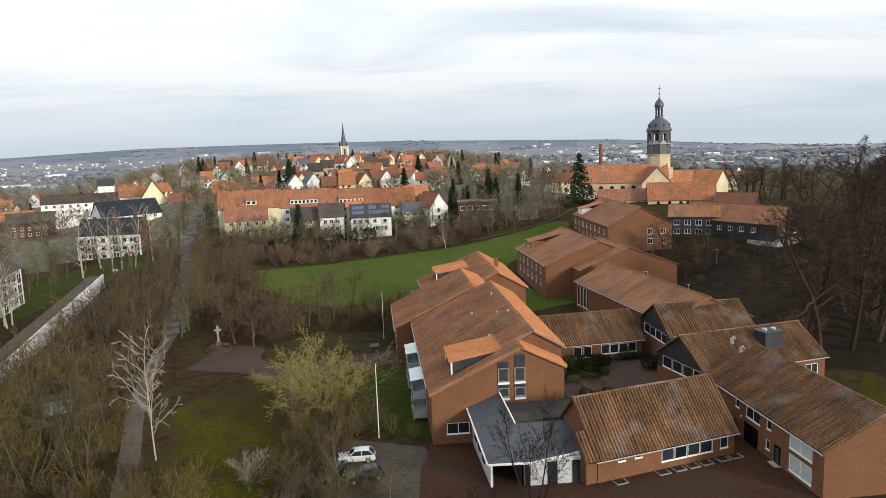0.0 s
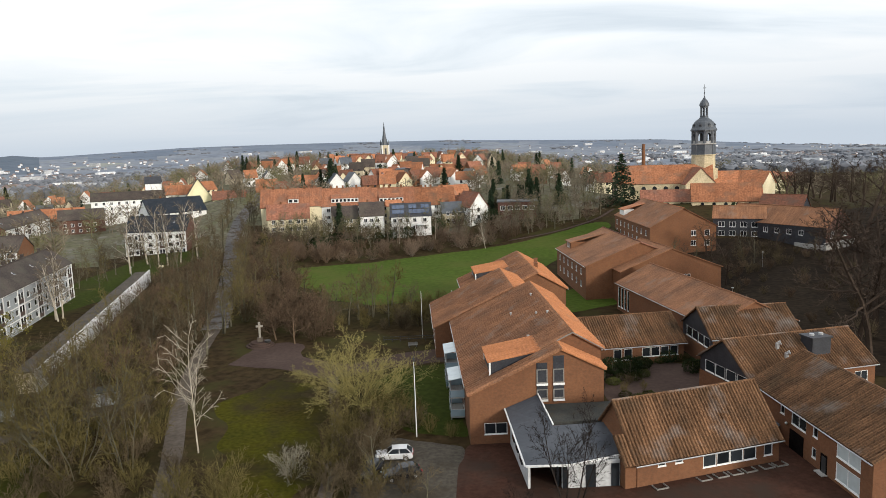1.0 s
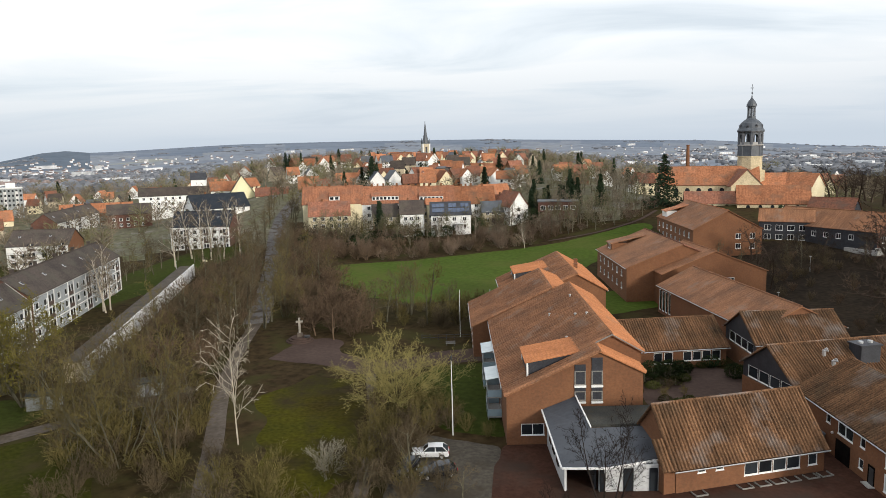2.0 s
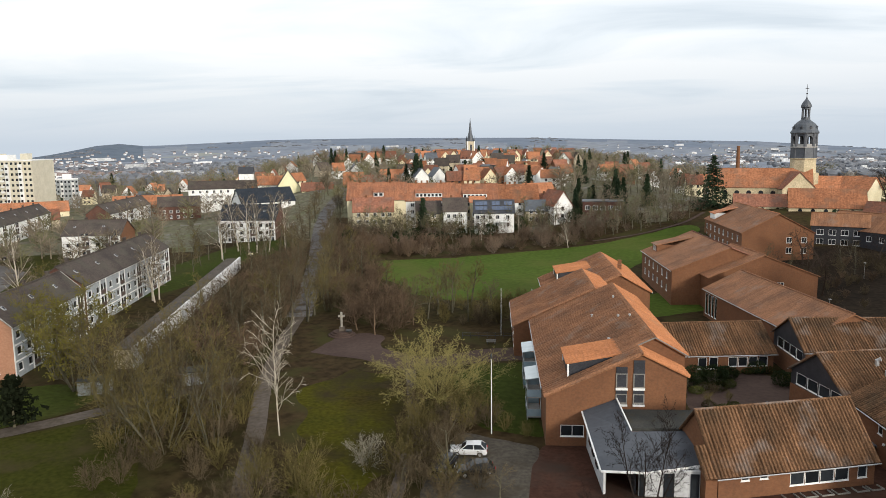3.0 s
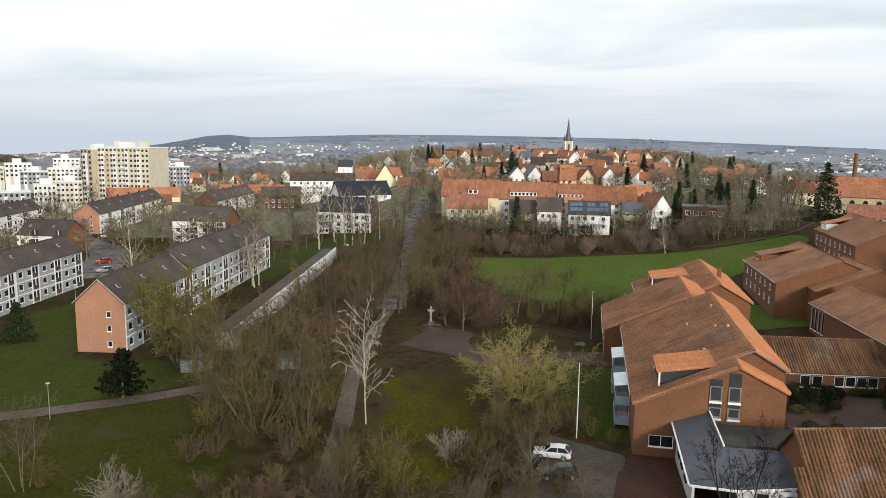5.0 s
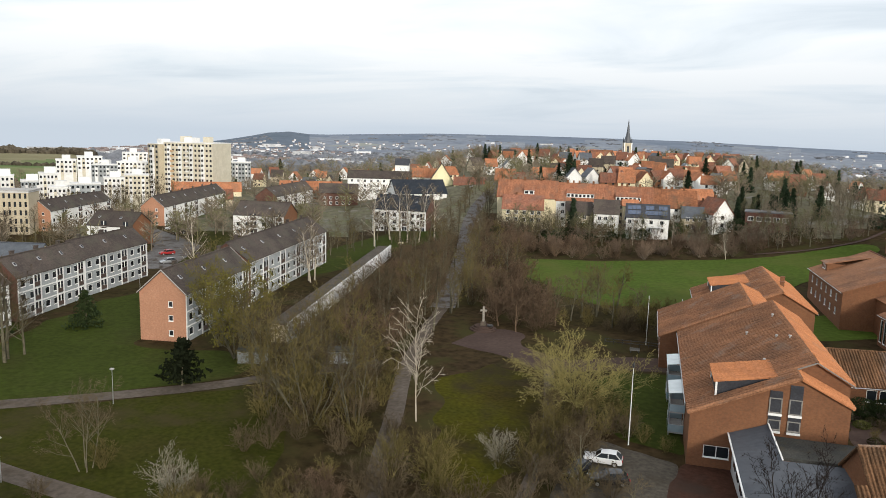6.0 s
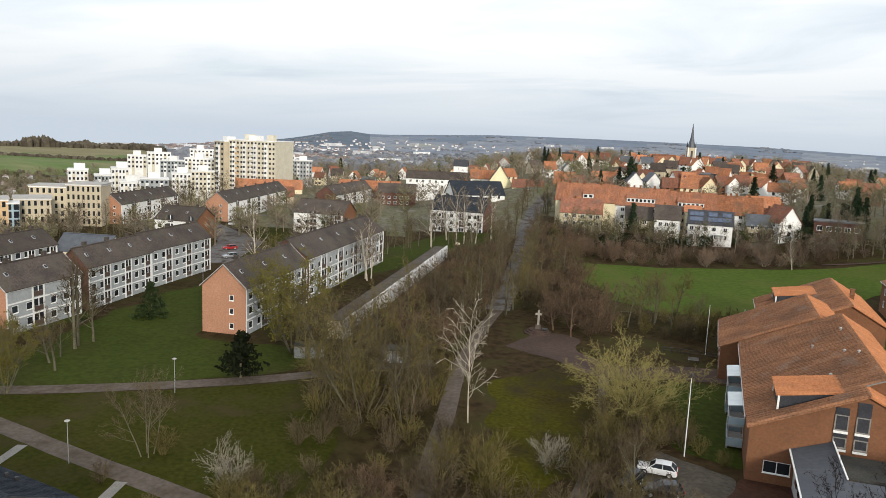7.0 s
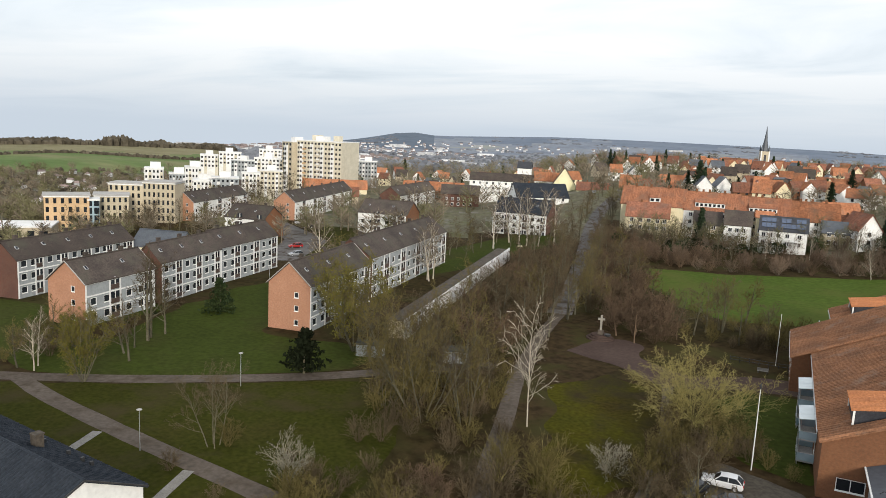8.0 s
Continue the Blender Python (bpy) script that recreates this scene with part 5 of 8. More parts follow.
apartment(-213.1, 298.5, -1, 13.4, 75.0, 10.8, 7.9, 12.0, "long white apartment block under a brown roof", bays=5, wall="render_white")
apartment(-170.9, 235.3, 0, -76.1, 19.1, 15.0, 7.6, 12.0, "white rendered house with a brick gable and brown roof", bays=2, wall="render_white", group="", gable="brick")
apartment(-193.4, 189.3, 0, -80.2, 15.5, 12.1, 6.6, 10.6, "brown-roofed house with a broad brick gable", bays=2, wall="render_white", group="", gable="brick")
apartment(-131.0, 272.7, 0, -83.8, 21.8, 14.8, 9.2, 14.2, "white apartment house under a dark slate roof behind birches", bays=3, wall="render_white", group="", roof="slate_near")
house("small_house", -166, 128, 0, -70, 13, 9, 6.0, 9.6, "render_cream", "slate", "cream house under a grey slate roof", "house", wins=row("v1", 1.5, 3.5, 3, (1.0, 3.6), 1.2, 1.3))

# -- house below the camera, at the edge of the path --
near_house = house("slate_house", -84, 40.1, 0, -92, 32, 11, 6.4, 9.0, "render_white", "slate_near", "white house under a ribbed blue-grey slate roof", "house", ribs=True, over=0.3, trim="dark_metal",
                   wins=row("v0", 3, 4, 5, (1.0, 3.7), 1.3, 1.4))
chimney(near_house, 21.5, 3.4, 7.0, 9.5, 0.8, 0.8, "felt_brown")
for u in (18.5, 19.6, 23.6, 25.8, 27.2):
    part("snow_guard", join(box(u - 0.12, -1.9, 7.5, u + 0.12, -1.6, 7.95)), M["dark_metal"], near_house)

# -- garden wall along the park --
gw = thing("garden_wall", pose(-72.2, 110.6, 0, 0, 0, 14.6 + 90), "long whitewashed garden wall with grey scrawls", "wall")
for k in range(10):
    part("wall_bay", box(k * 9.95, -0.15, -0.3, k * 9.95 + 9.9, 0.15, 3.9 - 0.03 * (k % 3), 0.03), M["graffiti_wall"], gw)
    part("pier", box(k * 9.95 - 0.2, -0.22, -0.3, k * 9.95 + 0.2, 0.22, 4.0, 0.04), M["concrete"], gw)
yard = thing("garage_row", pose(-72.2, 110.6, 0, 0, 0, 14.6 + 90), "low flat-roofed garage row behind the whitewashed wall", "garage")
part("wall", box(0.4, 0.3, -0.3, 98, 3.4, 3.4), M["render_sand"], yard)
part("roof", box(0.2, 0.25, 3.4, 98.2, 3.7, 3.6), M["felt_brown"], yard, "brownish felt roof")
for (x, y), (w, d) in (((-71.5, 99), (4.6, 2.4)), ((-58.5, 105.5), (4.2, 3.0))):
    s = thing("shed", pose(x, y, 0, 0, 0, 25), "small white garden shed among the trees", "shed")
    part("wall", box(-w / 2, -d / 2, 0, w / 2, d / 2, 2.1), M["render_grey"], s)
    part("roof", box(-w / 2 - 0.2, -d / 2 - 0.2, 2.1, w / 2 + 0.2, d / 2 + 0.2, 2.28, 0.05), M["felt"], s)
    part("door", box(-0.45, -d / 2 - 0.04, 0.05, 0.45, -d / 2 - 0.005, 1.95), M["slate_light"], s)


# ---- plants ----
def grow(rng, limbs, twigs, p, d, length, radius, level, spec):
    """One limb from p along d with its side limbs. limbs and twigs take up (points, radii)."""
    n = 4 if level < 2 else (2 if level < spec["levels"] else 1)
    pts, rad = [p.copy()], [radius]
    q, dd = p.copy(), d.copy()
    for k in range(n):
        wob = Vector((rng.gauss(0, 1), rng.gauss(0, 1), rng.gauss(0, 0.6))) * spec["wobble"] * (0.5 if level == 0 else 1)
        dd = (dd + wob + Vector((0, 0, spec["lift"][min(level, len(spec["lift"]) - 1)]))).normalized()
        q = q + dd * (length / n)
        pts.append(q.copy())
        rad.append(max(spec["thin"], radius * (1 - (k + 1) / n * (0.75 if level == 0 else 0.85))))
    (limbs if level <= spec["solid"] else twigs).append((pts, rad))
    if level >= spec["levels"]:
        return
    kids = spec["kids"][level]
    for j in range(kids):
        t = spec["bare"][level] + (1 - spec["bare"][level]) * ((j + rng.random()) / kids)
        i = min(n - 1, int(t * n))
        f = t * n - i
        at = pts[i].lerp(pts[i + 1], f)
        axis = (pts[i + 1] - pts[i]).normalized()
        side = axis.orthogonal().normalized()
        side.rotate(Matrix.Rotation(rng.random() * 2 * math.pi, 3, axis))
        ang = radians(spec["angle"][level] + rng.gauss(0, 9))
        nd = (axis * math.cos(ang) + side * math.sin(ang)).normalized()
        ln = length * spec["ratio"][level] * (1.05 - 0.55 * t if level == 0 and spec["conic"] else 1.0 - 0.3 * t) * rng.uniform(0.75, 1.2)
        grow(rng, limbs, twigs, at, nd, ln, max(spec["thin"], rad[i] * spec["taper"][level]), level + 1, spec)


def limbs_geo(limbs, sides=(7, 5, 4, 3)):
    v, f = [], []
    for pts, rad in limbs:
        g = tube(pts, rad, 6 if rad[0] > 0.12 else (4 if rad[0] > 0.07 else 3))
        o = len(v)
        v += g[0]
        f += [tuple(i + o for i in q) for q in g[1]]
    return v, f


def twigs_geo(rng, twigs, width):
    """Twigs as slim blades, twisted at random, each tapering to its tip."""
    v, f = [], []
    for pts, rad in twigs:
        o = len(v)
        a = (pts[-1] - pts[0]).normalized()
        s = a.orthogonal().normalized()
        s.rotate(Matrix.Rotation(rng.random() * math.pi, 3, a))
        for k, p in enumerate(pts):
            w = max(width, 0.7 * rad[0]) * (1 - 0.8 * k / (len(pts) - 1))
            v += [tuple(p - s * w), tuple(p + s * w)]
        n = len(pts) - 1
        v.pop()
        f += [(o + 2 * k, o + 2 * k + 1, o + 2 * k + 3, o + 2 * k + 2) for k in range(n - 1)] + [(o + 2 * n - 2, o + 2 * n - 1, o + 2 * n)]
    return v, f


SPECS = {
    "tall": dict(levels=4, solid=1, wobble=0.13, lift=(0.05, 0.10, 0.06, 0.04), kids=(10, 6, 5, 4), bare=(0.24, 0.2, 0.15, 0.1), angle=(42, 40, 40, 38),
                 ratio=(0.52, 0.5, 0.52, 0.6), taper=(0.45, 0.55, 0.6, 0.6), thin=0.018, conic=True, width=0.026),
    "broad": dict(levels=4, solid=1, wobble=0.17, lift=(0.05, 0.08, 0.05, 0.03), kids=(10, 6, 5, 4), bare=(0.2, 0.2, 0.15, 0.1), angle=(56, 46, 42, 40),
                  ratio=(0.66, 0.52, 0.52, 0.6), taper=(0.45, 0.55, 0.6, 0.6), thin=0.018, conic=True, width=0.025),
    "oak": dict(levels=4, solid=1, wobble=0.22, lift=(0.03, 0.05, 0.05, 0.04), kids=(10, 6, 5, 4), bare=(0.32, 0.2, 0.15, 0.1), angle=(60, 50, 46, 42),
                ratio=(0.55, 0.5, 0.48, 0.55), taper=(0.5, 0.55, 0.6, 0.6), thin=0.028, conic=True, width=0.04),
    "birch": dict(levels=3, solid=1, wobble=0.11, lift=(0.05, 0.06, -0.04, -0.1), kids=(20, 8, 6), bare=(0.2, 0.15, 0.1), angle=(42, 40, 40),
                  ratio=(0.36, 0.45, 0.5), taper=(0.45, 0.55, 0.6), thin=0.025, conic=True, width=0.03),
    "silver": dict(levels=4, solid=2, wobble=0.10, lift=(0.09, 0.07, -0.10, -0.22), kids=(21, 5, 4, 2), bare=(0.22, 0.15, 0.2, 0.1), angle=(50, 38, 42, 38),
                   ratio=(0.44, 0.42, 0.5, 0.6), taper=(0.5, 0.6, 0.6, 0.6), thin=0.022, conic=True, width=0.022),
    "spreading": dict(levels=4, solid=2, wobble=0.12, lift=(0.10, 0.13, 0.10, 0.06), kids=(7, 6, 5, 4), bare=(0.22, 0.15, 0.12, 0.1), angle=(36, 36, 38, 38),
                      ratio=(0.52, 0.46, 0.45, 0.55), taper=(0.6, 0.6, 0.6, 0.6), thin=0.026, conic=False, width=0.03),
    "grove": dict(levels=4, solid=1, wobble=0.13, lift=(0.10, 0.12, 0.08, 0.04), kids=(8, 6, 5, 4), bare=(0.3, 0.2, 0.12, 0.1), angle=(36, 38, 40, 40),
                  ratio=(0.5, 0.48, 0.48, 0.55), taper=(0.5, 0.55, 0.6, 0.6), thin=0.02, conic=False, width=0.022),
    "dome": dict(levels=4, solid=1, wobble=0.15, lift=(0.0, 0.05, 0.03, -0.02), kids=(9, 6, 5, 4), bare=(0.12, 0.1, 0.1, 0.1), angle=(38, 40, 42, 42),
                 ratio=(0.5, 0.5, 0.48, 0.55), taper=(0.55, 0.6, 0.6, 0.6), thin=0.02, conic=False, width=0.02),
    "shrub": dict(levels=3, solid=0, wobble=0.16, lift=(0.06, 0.08, 0.05, 0.03), kids=(6, 5, 3), bare=(0.12, 0.15, 0.1), angle=(34, 36, 38),
                  ratio=(0.6, 0.58, 0.6), taper=(0.6, 0.6, 0.6), thin=0.016, conic=False, width=0.024),
}


def tree_meshes(kind, seed, height, radius, bark, twig, stems=1, spread=0.0, width=None, leaves=None):
    """Meshes of a bare tree: trunk with its limbs, crown of twigs, and clumps where leaves or mistletoe show."""
    rng = random.Random(seed)
    spec = SPECS[kind]
    limbs, twigs = [], []
    for k in range(stems):
        a = 2 * math.pi * (k + rng.random() * 0.6) / max(1, stems)
        lean = spread * rng.uniform(0.15 if kind == "dome" else 0.5, 1.1) if stems > 1 else 0.04
        d = Vector((math.cos(a) * lean, math.sin(a) * lean, 1)).normalized()
        foot = 0.0 if stems == 1 else (0.8 if kind == "grove" else 0.15)
        p = Vector((math.cos(a) * foot, math.sin(a) * foot, -0.2))
        grow(rng, limbs, twigs, p, d, height * rng.uniform(0.75, 1.0) * (0.8 if stems == 1 else 0.62), radius * (1 if stems == 1 else 0.6), 0, spec)
    tm = mesh_of("trunk", *limbs_geo(limbs), M[bark])
    cm = mesh_of("crown", *twigs_geo(rng, twigs, width or spec["width"]), M[twig])
    lm = None
    if leaves:
        v, f = [], []
        tips = [t[0][-1] for t in twigs]
        for _ in range(leaves[1]):
            c = rng.choice(tips)
            for _ in range(leaves[2]):
                p = c + Vector((rng.gauss(0, 1), rng.gauss(0, 1), rng.gauss(0, 1))) * leaves[3]
                leaf_quad(rng, v, f, p, leaves[4])
        lm = mesh_of("foliage", v, f, M[leaves[0]])
    return tm, cm, lm


def leaf_quad(rng, v, f, p, size):
    a = Vector((rng.gauss(0, 1), rng.gauss(0, 1), rng.gauss(0, 1))).normalized()
    b = a.orthogonal().normalized()
    s = size * rng.uniform(0.6, 1.3)
    o = len(v)
    v += [tuple(p + a * s), tuple(p + b * s * 0.55), tuple(p - a * s), tuple(p - b * s * 0.55)]
    f.append((o, o + 1, o + 2, o + 3))


PLANTS = {}


def plant(kind, x, y, s=1.0, z=None, turn=None, rng=random):
    """Sets a copy of a plant kind at a place of the plan, turned at random."""
    name, label, category, meshes = PLANTS[kind]
    z = ground(x, y) if z is None else z
    at = pose(x, y, z - 0.05, 0, 0, rng.random() * 360 if turn is None else turn) @ Matrix.Diagonal((s, s, s * rng.uniform(0.92, 1.08), 1))
    if category == "shrub":
        root = new(name, meshes[0][1])
        root.matrix_basis = at
        return tagged(root, label, category, "shrubs")
    root = thing(name, at, label, category, category + "s")
    for pname, me in meshes:
        if me:
            child(pname, me, root)
    return root


def one_mesh(name, meshes):
    """Joins meshes into one that keeps their materials."""
    v, f, mats, slot = [], [], [], []
    for k, me in enumerate(meshes):
        o = len(v)
        v += [tuple(q.co) for q in me.vertices]
        f += [tuple(i + o for i in q.vertices) for q in me.polygons]
        mats.append(me.materials[0])
        slot += [k] * len(me.polygons)
    out = mesh_of(name, v, f, mats[0])
    for m in mats[1:]:
        out.materials.append(m)
    out.polygons.foreach_set("material_index", slot)
    return out


def kind(key, name, label, category, meshes):
    if category == "shrub":
        meshes = (one_mesh(name, [me for me in meshes if me]),)
    PLANTS[key] = (name, label, category, list(zip(("trunk", "crown", "foliage"), meshes)))


for i in range(3):
    kind(f"tall{i}", "tall_tree", "tall leafless tree with grey-brown limbs and fine twigs", "tree", tree_meshes("tall", 10 + i, 14, 0.24, "bark", "twig"))
    kind(f"broad{i}", "broad_tree", "broad leafless tree with a haze of brown twigs", "tree", tree_meshes("broad", 20 + i, 10, 0.2, "bark", "twig"))
    kind(f"red{i}", "bare_tree", "round leafless tree with dense reddish-brown twigs", "tree", tree_meshes("broad", 30 + i, 9, 0.16, "twig_red", "twig_red"))
    kind(f"olive{i}", "slender_tree", "leafless tree with olive-tinged twigs", "tree", tree_meshes("tall", 40 + i, 12, 0.18, "bark", "twig_olive"))
    kind(f"oak{i}", "oak_tree", "tall dark leafless oak with gnarled limbs", "tree", tree_meshes("oak", 50 + i, 22, 0.42, "twig_dark", "twig_dark"))
    kind(f"birch{i}", "birch_tree", "leafless birch with a white trunk", "tree", tree_meshes("birch", 60 + i, 14, 0.15, "birch", "birch_haze"))
    kind(f"shrub{i}", "shrub", "leafless brown shrub with many stems", "shrub", tree_meshes("shrub", 70 + i, 5, 0.07, "twig", "twig", stems=9, spread=0.55))
    kind(f"redshrub{i}", "thicket_shrub", "leafless reddish-brown shrub of the thicket", "shrub", tree_meshes("shrub", 80 + i, 5, 0.07, "twig_red", "twig_red", stems=10, spread=0.6))
    kind(f"oliveshrub{i}", "shrub", "leafless shrub with olive twigs", "shrub", tree_meshes("shrub", 90 + i, 5.5, 0.07, "twig_olive", "twig_olive", stems=9, spread=0.5))
# Garden and hedge plants: nearer kinds repeated with haze-paled twigs.
for i in range(2):
    kind(f"garden{i}", "garden_tree", "leafless garden tree, its twigs paled for haze", "tree", tree_meshes("broad", 150 + i, 10, 0.18, "bark", "twig_far"))
    kind(f"hedge{i}", "hedge_shrub", "leafless shrub of the garden hedge, paled for haze", "shrub", tree_meshes("shrub", 160 + i, 5, 0.07, "twig_far", "twig_hedge", stems=10, spread=0.6))
    kind(f"gardenolive{i}", "garden_tree", "slender leafless garden tree, olive twigs paled for haze", "tree", tree_meshes("tall", 170 + i, 12, 0.17, "bark", "twig_far_olive"))
kind("willow", "yellow_tree", "spreading leafless tree with yellow-green twigs", "tree", tree_meshes("dome", 131, 15.5, 0.13, "twig_yellow", "twig_yellow", stems=17, spread=1.9, width=0.02))
kind("multi", "bare_tree", "large many-stemmed leafless tree with grey-brown limbs", "tree", tree_meshes("grove", 132, 24, 0.15, "bark", "twig_olive", stems=7, spread=0.72))
kind("multi_dark", "bare_tree", "dark many-stemmed leafless tree beside the park path", "tree", tree_meshes("grove", 142, 20, 0.19, "bark", "twig", stems=4, spread=0.36))
kind("greenstem", "shrub", "tall leafless shrub with greenish stems", "shrub", tree_meshes("shrub", 143, 8.5, 0.09, "twig_yellow", "twig_olive", stems=12, spread=0.5))
kind("silver", "birch_tree", "tall leafless birch with bright white trunk and limbs", "tree", tree_meshes("silver", 140, 20, 0.115, "birch", "birch_twig", width=0.02))
kind("mistle", "bare_tree", "tree with yellow-green mistletoe in its crown", "tree", tree_meshes("spreading", 134, 19, 0.22, "bark", "twig_olive", stems=6, spread=0.62, leaves=("mistletoe", 270, 20, 0.32, 0.13)))
kind("dark", "bare_tree", "dark leafless tree before the white annex", "tree", tree_meshes("grove", 136, 12.0, 0.14, "twig_black", "twig_black", stems=4, spread=0.6, width=0.016))
kind("pale", "shrub", "shrub with pale grey blossom", "shrub", tree_meshes("shrub", 137, 6, 0.07, "twig_olive", "twig_pale", stems=10, spread=0.55, leaves=("twig_pale", 220, 3, 0.2, 0.06)))


def conifer(seed, height, radius, mat, droop=0.25):
    """A fir: straight trunk and whorls of drooping boughs hung with needle sprays."""
    rng = random.Random(seed)
    v, f = [], []
    n = int(height * 2.6)
    for k in range(n):
        t = (k + 0.5) / n
        z, r = height * (0.06 + 0.93 * t), radius * (1 - t) ** 0.85 + 0.15
        for j in range(max(4, int(9 * (1 - t) + 4))):
            a, rr = rng.random() * 2 * math.pi, r * rng.uniform(0.7, 1.12)
            d = Vector((math.cos(a), math.sin(a), -droop))
            for s in range(4):
                p = Vector((0, 0, z)) + d * rr * (0.25 + 0.75 * s / 3) + Vector((rng.gauss(0, 0.16), rng.gauss(0, 0.16), rng.gauss(0, 0.12)))
                for _ in range(2):
                    leaf_quad(rng, v, f, p + Vector((rng.gauss(0, .2), rng.gauss(0, .2), 0)), 0.42)
    trunk = tube([Vector((0, 0, -0.2)), Vector((0, 0, height * 0.5)), Vector((0, 0, height))], [0.2, 0.12, 0.03], 6)
    return mesh_of("trunk", *trunk, M["bark"]), mesh_of("crown", v, f, M[mat])


def evergreen(seed, height, radius, mat, count, size=0.2):
    """A rounded evergreen: leaves over an uneven dome, with stems inside."""
    rng = random.Random(seed)
    v, f = [], []
    for _ in range(count):
        d = Vector((rng.gauss(0, 1), rng.gauss(0, 1), rng.gauss(0, 1))).normalized()
        lump = 1 + 0.28 * noise.noise(d * 2.2 + Vector((seed, 0, 0))) + 0.15 * noise.noise(d * 6)
        rr = lump * rng.uniform(0.62, 1.0) ** 0.5
        leaf_quad(rng, v, f, Vector((d.x * radius * rr, d.y * radius * rr, height * 0.5 + d.z * height * 0.5 * rr)), size)
    trunk = tube([Vector((0, 0, -0.2)), Vector((0, 0, height * 0.8))], [0.18, 0.05], 6)
    return mesh_of("trunk", *trunk, M["bark"]), mesh_of("crown", v, f, M[mat])


for i in range(2):
    kind(f"fir{i}", "fir_tree", "tall dark green fir tree", "tree", (*conifer(200 + i, 14, 3.4, "needle"), None))
    kind(f"spruce{i}", "fir_tree", "slim dark conifer among the houses", "tree", (*conifer(210 + i, 12, 2.2, "needle"), None))
kind("bigfir", "fir_tree", "broad dark green fir tree above the terrace", "tree", (*conifer(205, 16, 6.2, "needle"), None))
kind("yew", "yew_bush", "big dark evergreen bush at the path", "bush", (*conifer(220, 7.6, 3.5, "yew_needle", -0.35), None))
kind("laurel", "evergreen_bush", "rounded dark green garden bush", "bush", (*evergreen(221, 2.2, 1.5, "evergreen", 1500, 0.11), None))
kind("bed", "bed_shrub", "low olive-green evergreen shrub in a courtyard bed", "shrub", (*evergreen(226, 1.4, 1.25, "bed_leaf", 900, 0.11), None))
kind("pinebush", "fir_tree", "low spreading dark conifer on the lawn", "tree", (*conifer(223, 7, 3.6, "evergreen", 0.1), None))

# -- the trees of the park, one by one --
RNG = random.Random(5)


def put(key, x, y, s=1.0, turn=None):
    return plant(key, x, y, s, None, turn, RNG)


put("multi", -49.2, 80.3, 1.08, 30); put("multi_dark", -43.8, 82.4, 1.0, 70); put("multi_dark", -55.0, 84.5, 0.95, 200); put("multi", -55.5, 81.0, 0.72, 120)
put("silver", -36.6, 86.8, 1.17, 20); put("greenstem", -28.6, 73.6, 1.0); put("greenstem", -32.5, 70.0, 0.85); put("redshrub0", -37.5, 63.3, 1.0); put("redshrub1", -40.0, 62.0, 0.9); put("redshrub2", -35.0, 61.5, 0.9)
put("shrub0", -16.2, 81.7, 1.3); put("shrub1", -13.5, 85.5, 1.2); put("oliveshrub1", -18.8, 77.5, 1.2); put("shrub2", -15.0, 77.0, 1.1); put("broad2", -17.5, 72.0, 0.7)
put("willow", -18.6, 103.6, 1.12, 60)
put("multi_dark", -64.3, 58.0, 0.82, 40); put("oliveshrub0", -63.0, 59.0, 1.0)
put("mistle", -95.7, 62.0, 0.74, 40)
put("tall1", -107.5, 82.5, 1.3); put("tall2", -106.2, 81.0, 1.25); put("broad2", -103, 74, 1.0); put("tall0", -99, 72, 0.85)
put("pinebush", -112.8, 103.4, 0.95)
put("yew", -73.7, 84.5, 1.0)
put("oliveshrub0", -113.5, 68.0, 1.2); put("oliveshrub2", -115.0, 72.0, 1.3); put("oliveshrub1", -116.5, 76.5, 1.1); put("mistle", -112.0, 71.0, 0.5, 60); put("shrub1", -110.5, 66.0, 1.2)
put("mistle", -75.0, 99.0, 1.15, 10); put("mistle", -82.0, 104.0, 1.0, 140); put("multi_dark", -68.0, 95.0, 1.0, 250); put("multi_dark", -64.5, 103.0, 0.9, 20)
put("pale", -50.5, 56.0, 1.2); put("oliveshrub0", -46.5, 52.5, 1.1); put("pale", -22.6, 78.6, 1.0); put("oliveshrub1", -28.0, 70.5, 1.5); put("oliveshrub2", -25.0, 67.0, 1.3)
put("shrub0", -31.0, 66.0, 1.5); put("shrub2", -28.5, 62.5, 1.3); put("oliveshrub0", -33.5, 73.5, 1.2)
put("broad0", -12.3, 76.8, 0.85); put("shrub1", -16.0, 82.0, 1.2); put("oliveshrub1", -13.0, 91.5, 1.1); put("shrub2", -11.5, 94.5, 1.0); put("oliveshrub2", -15.5, 96.5, 1.2)
put("oliveshrub0", -7.5, 92.5, 0.75); put("oliveshrub1", -4.6, 90.8, 0.6); put("shrub0", -12.5, 73.0, 1.0); put("broad1", -6.5, 73.5, 0.5)
put("dark", 8.6, 72.6, 1.25, 20); put("dark", 3.0, 71.0, 0.4, 80)
put("red0", -37.0, 137.5, 1.1); put("red2", -41.5, 140.5, 1.15); put("red1", -34.2, 150.0, 1.2); put("redshrub0", -38.5, 143.0, 2.0); put("redshrub2", -33.0, 143.5, 1.7); put("multi_dark", -25.1, 160.0, 0.86, 30); put("broad1", -27.5, 156.0, 1.25); put("olive2", -21.0, 163.0, 1.3); put("oliveshrub1", -13.5, 150.0, 1.5); put("oliveshrub2", -9.5, 152.0, 1.4); put("shrub0", -16.5, 146.5, 1.3); put("multi", -53.0, 156.3, 0.66, 100)
put("birch0", -107.2, 62.1, 0.8); put("birch1", -105.5, 60.5, 0.75)
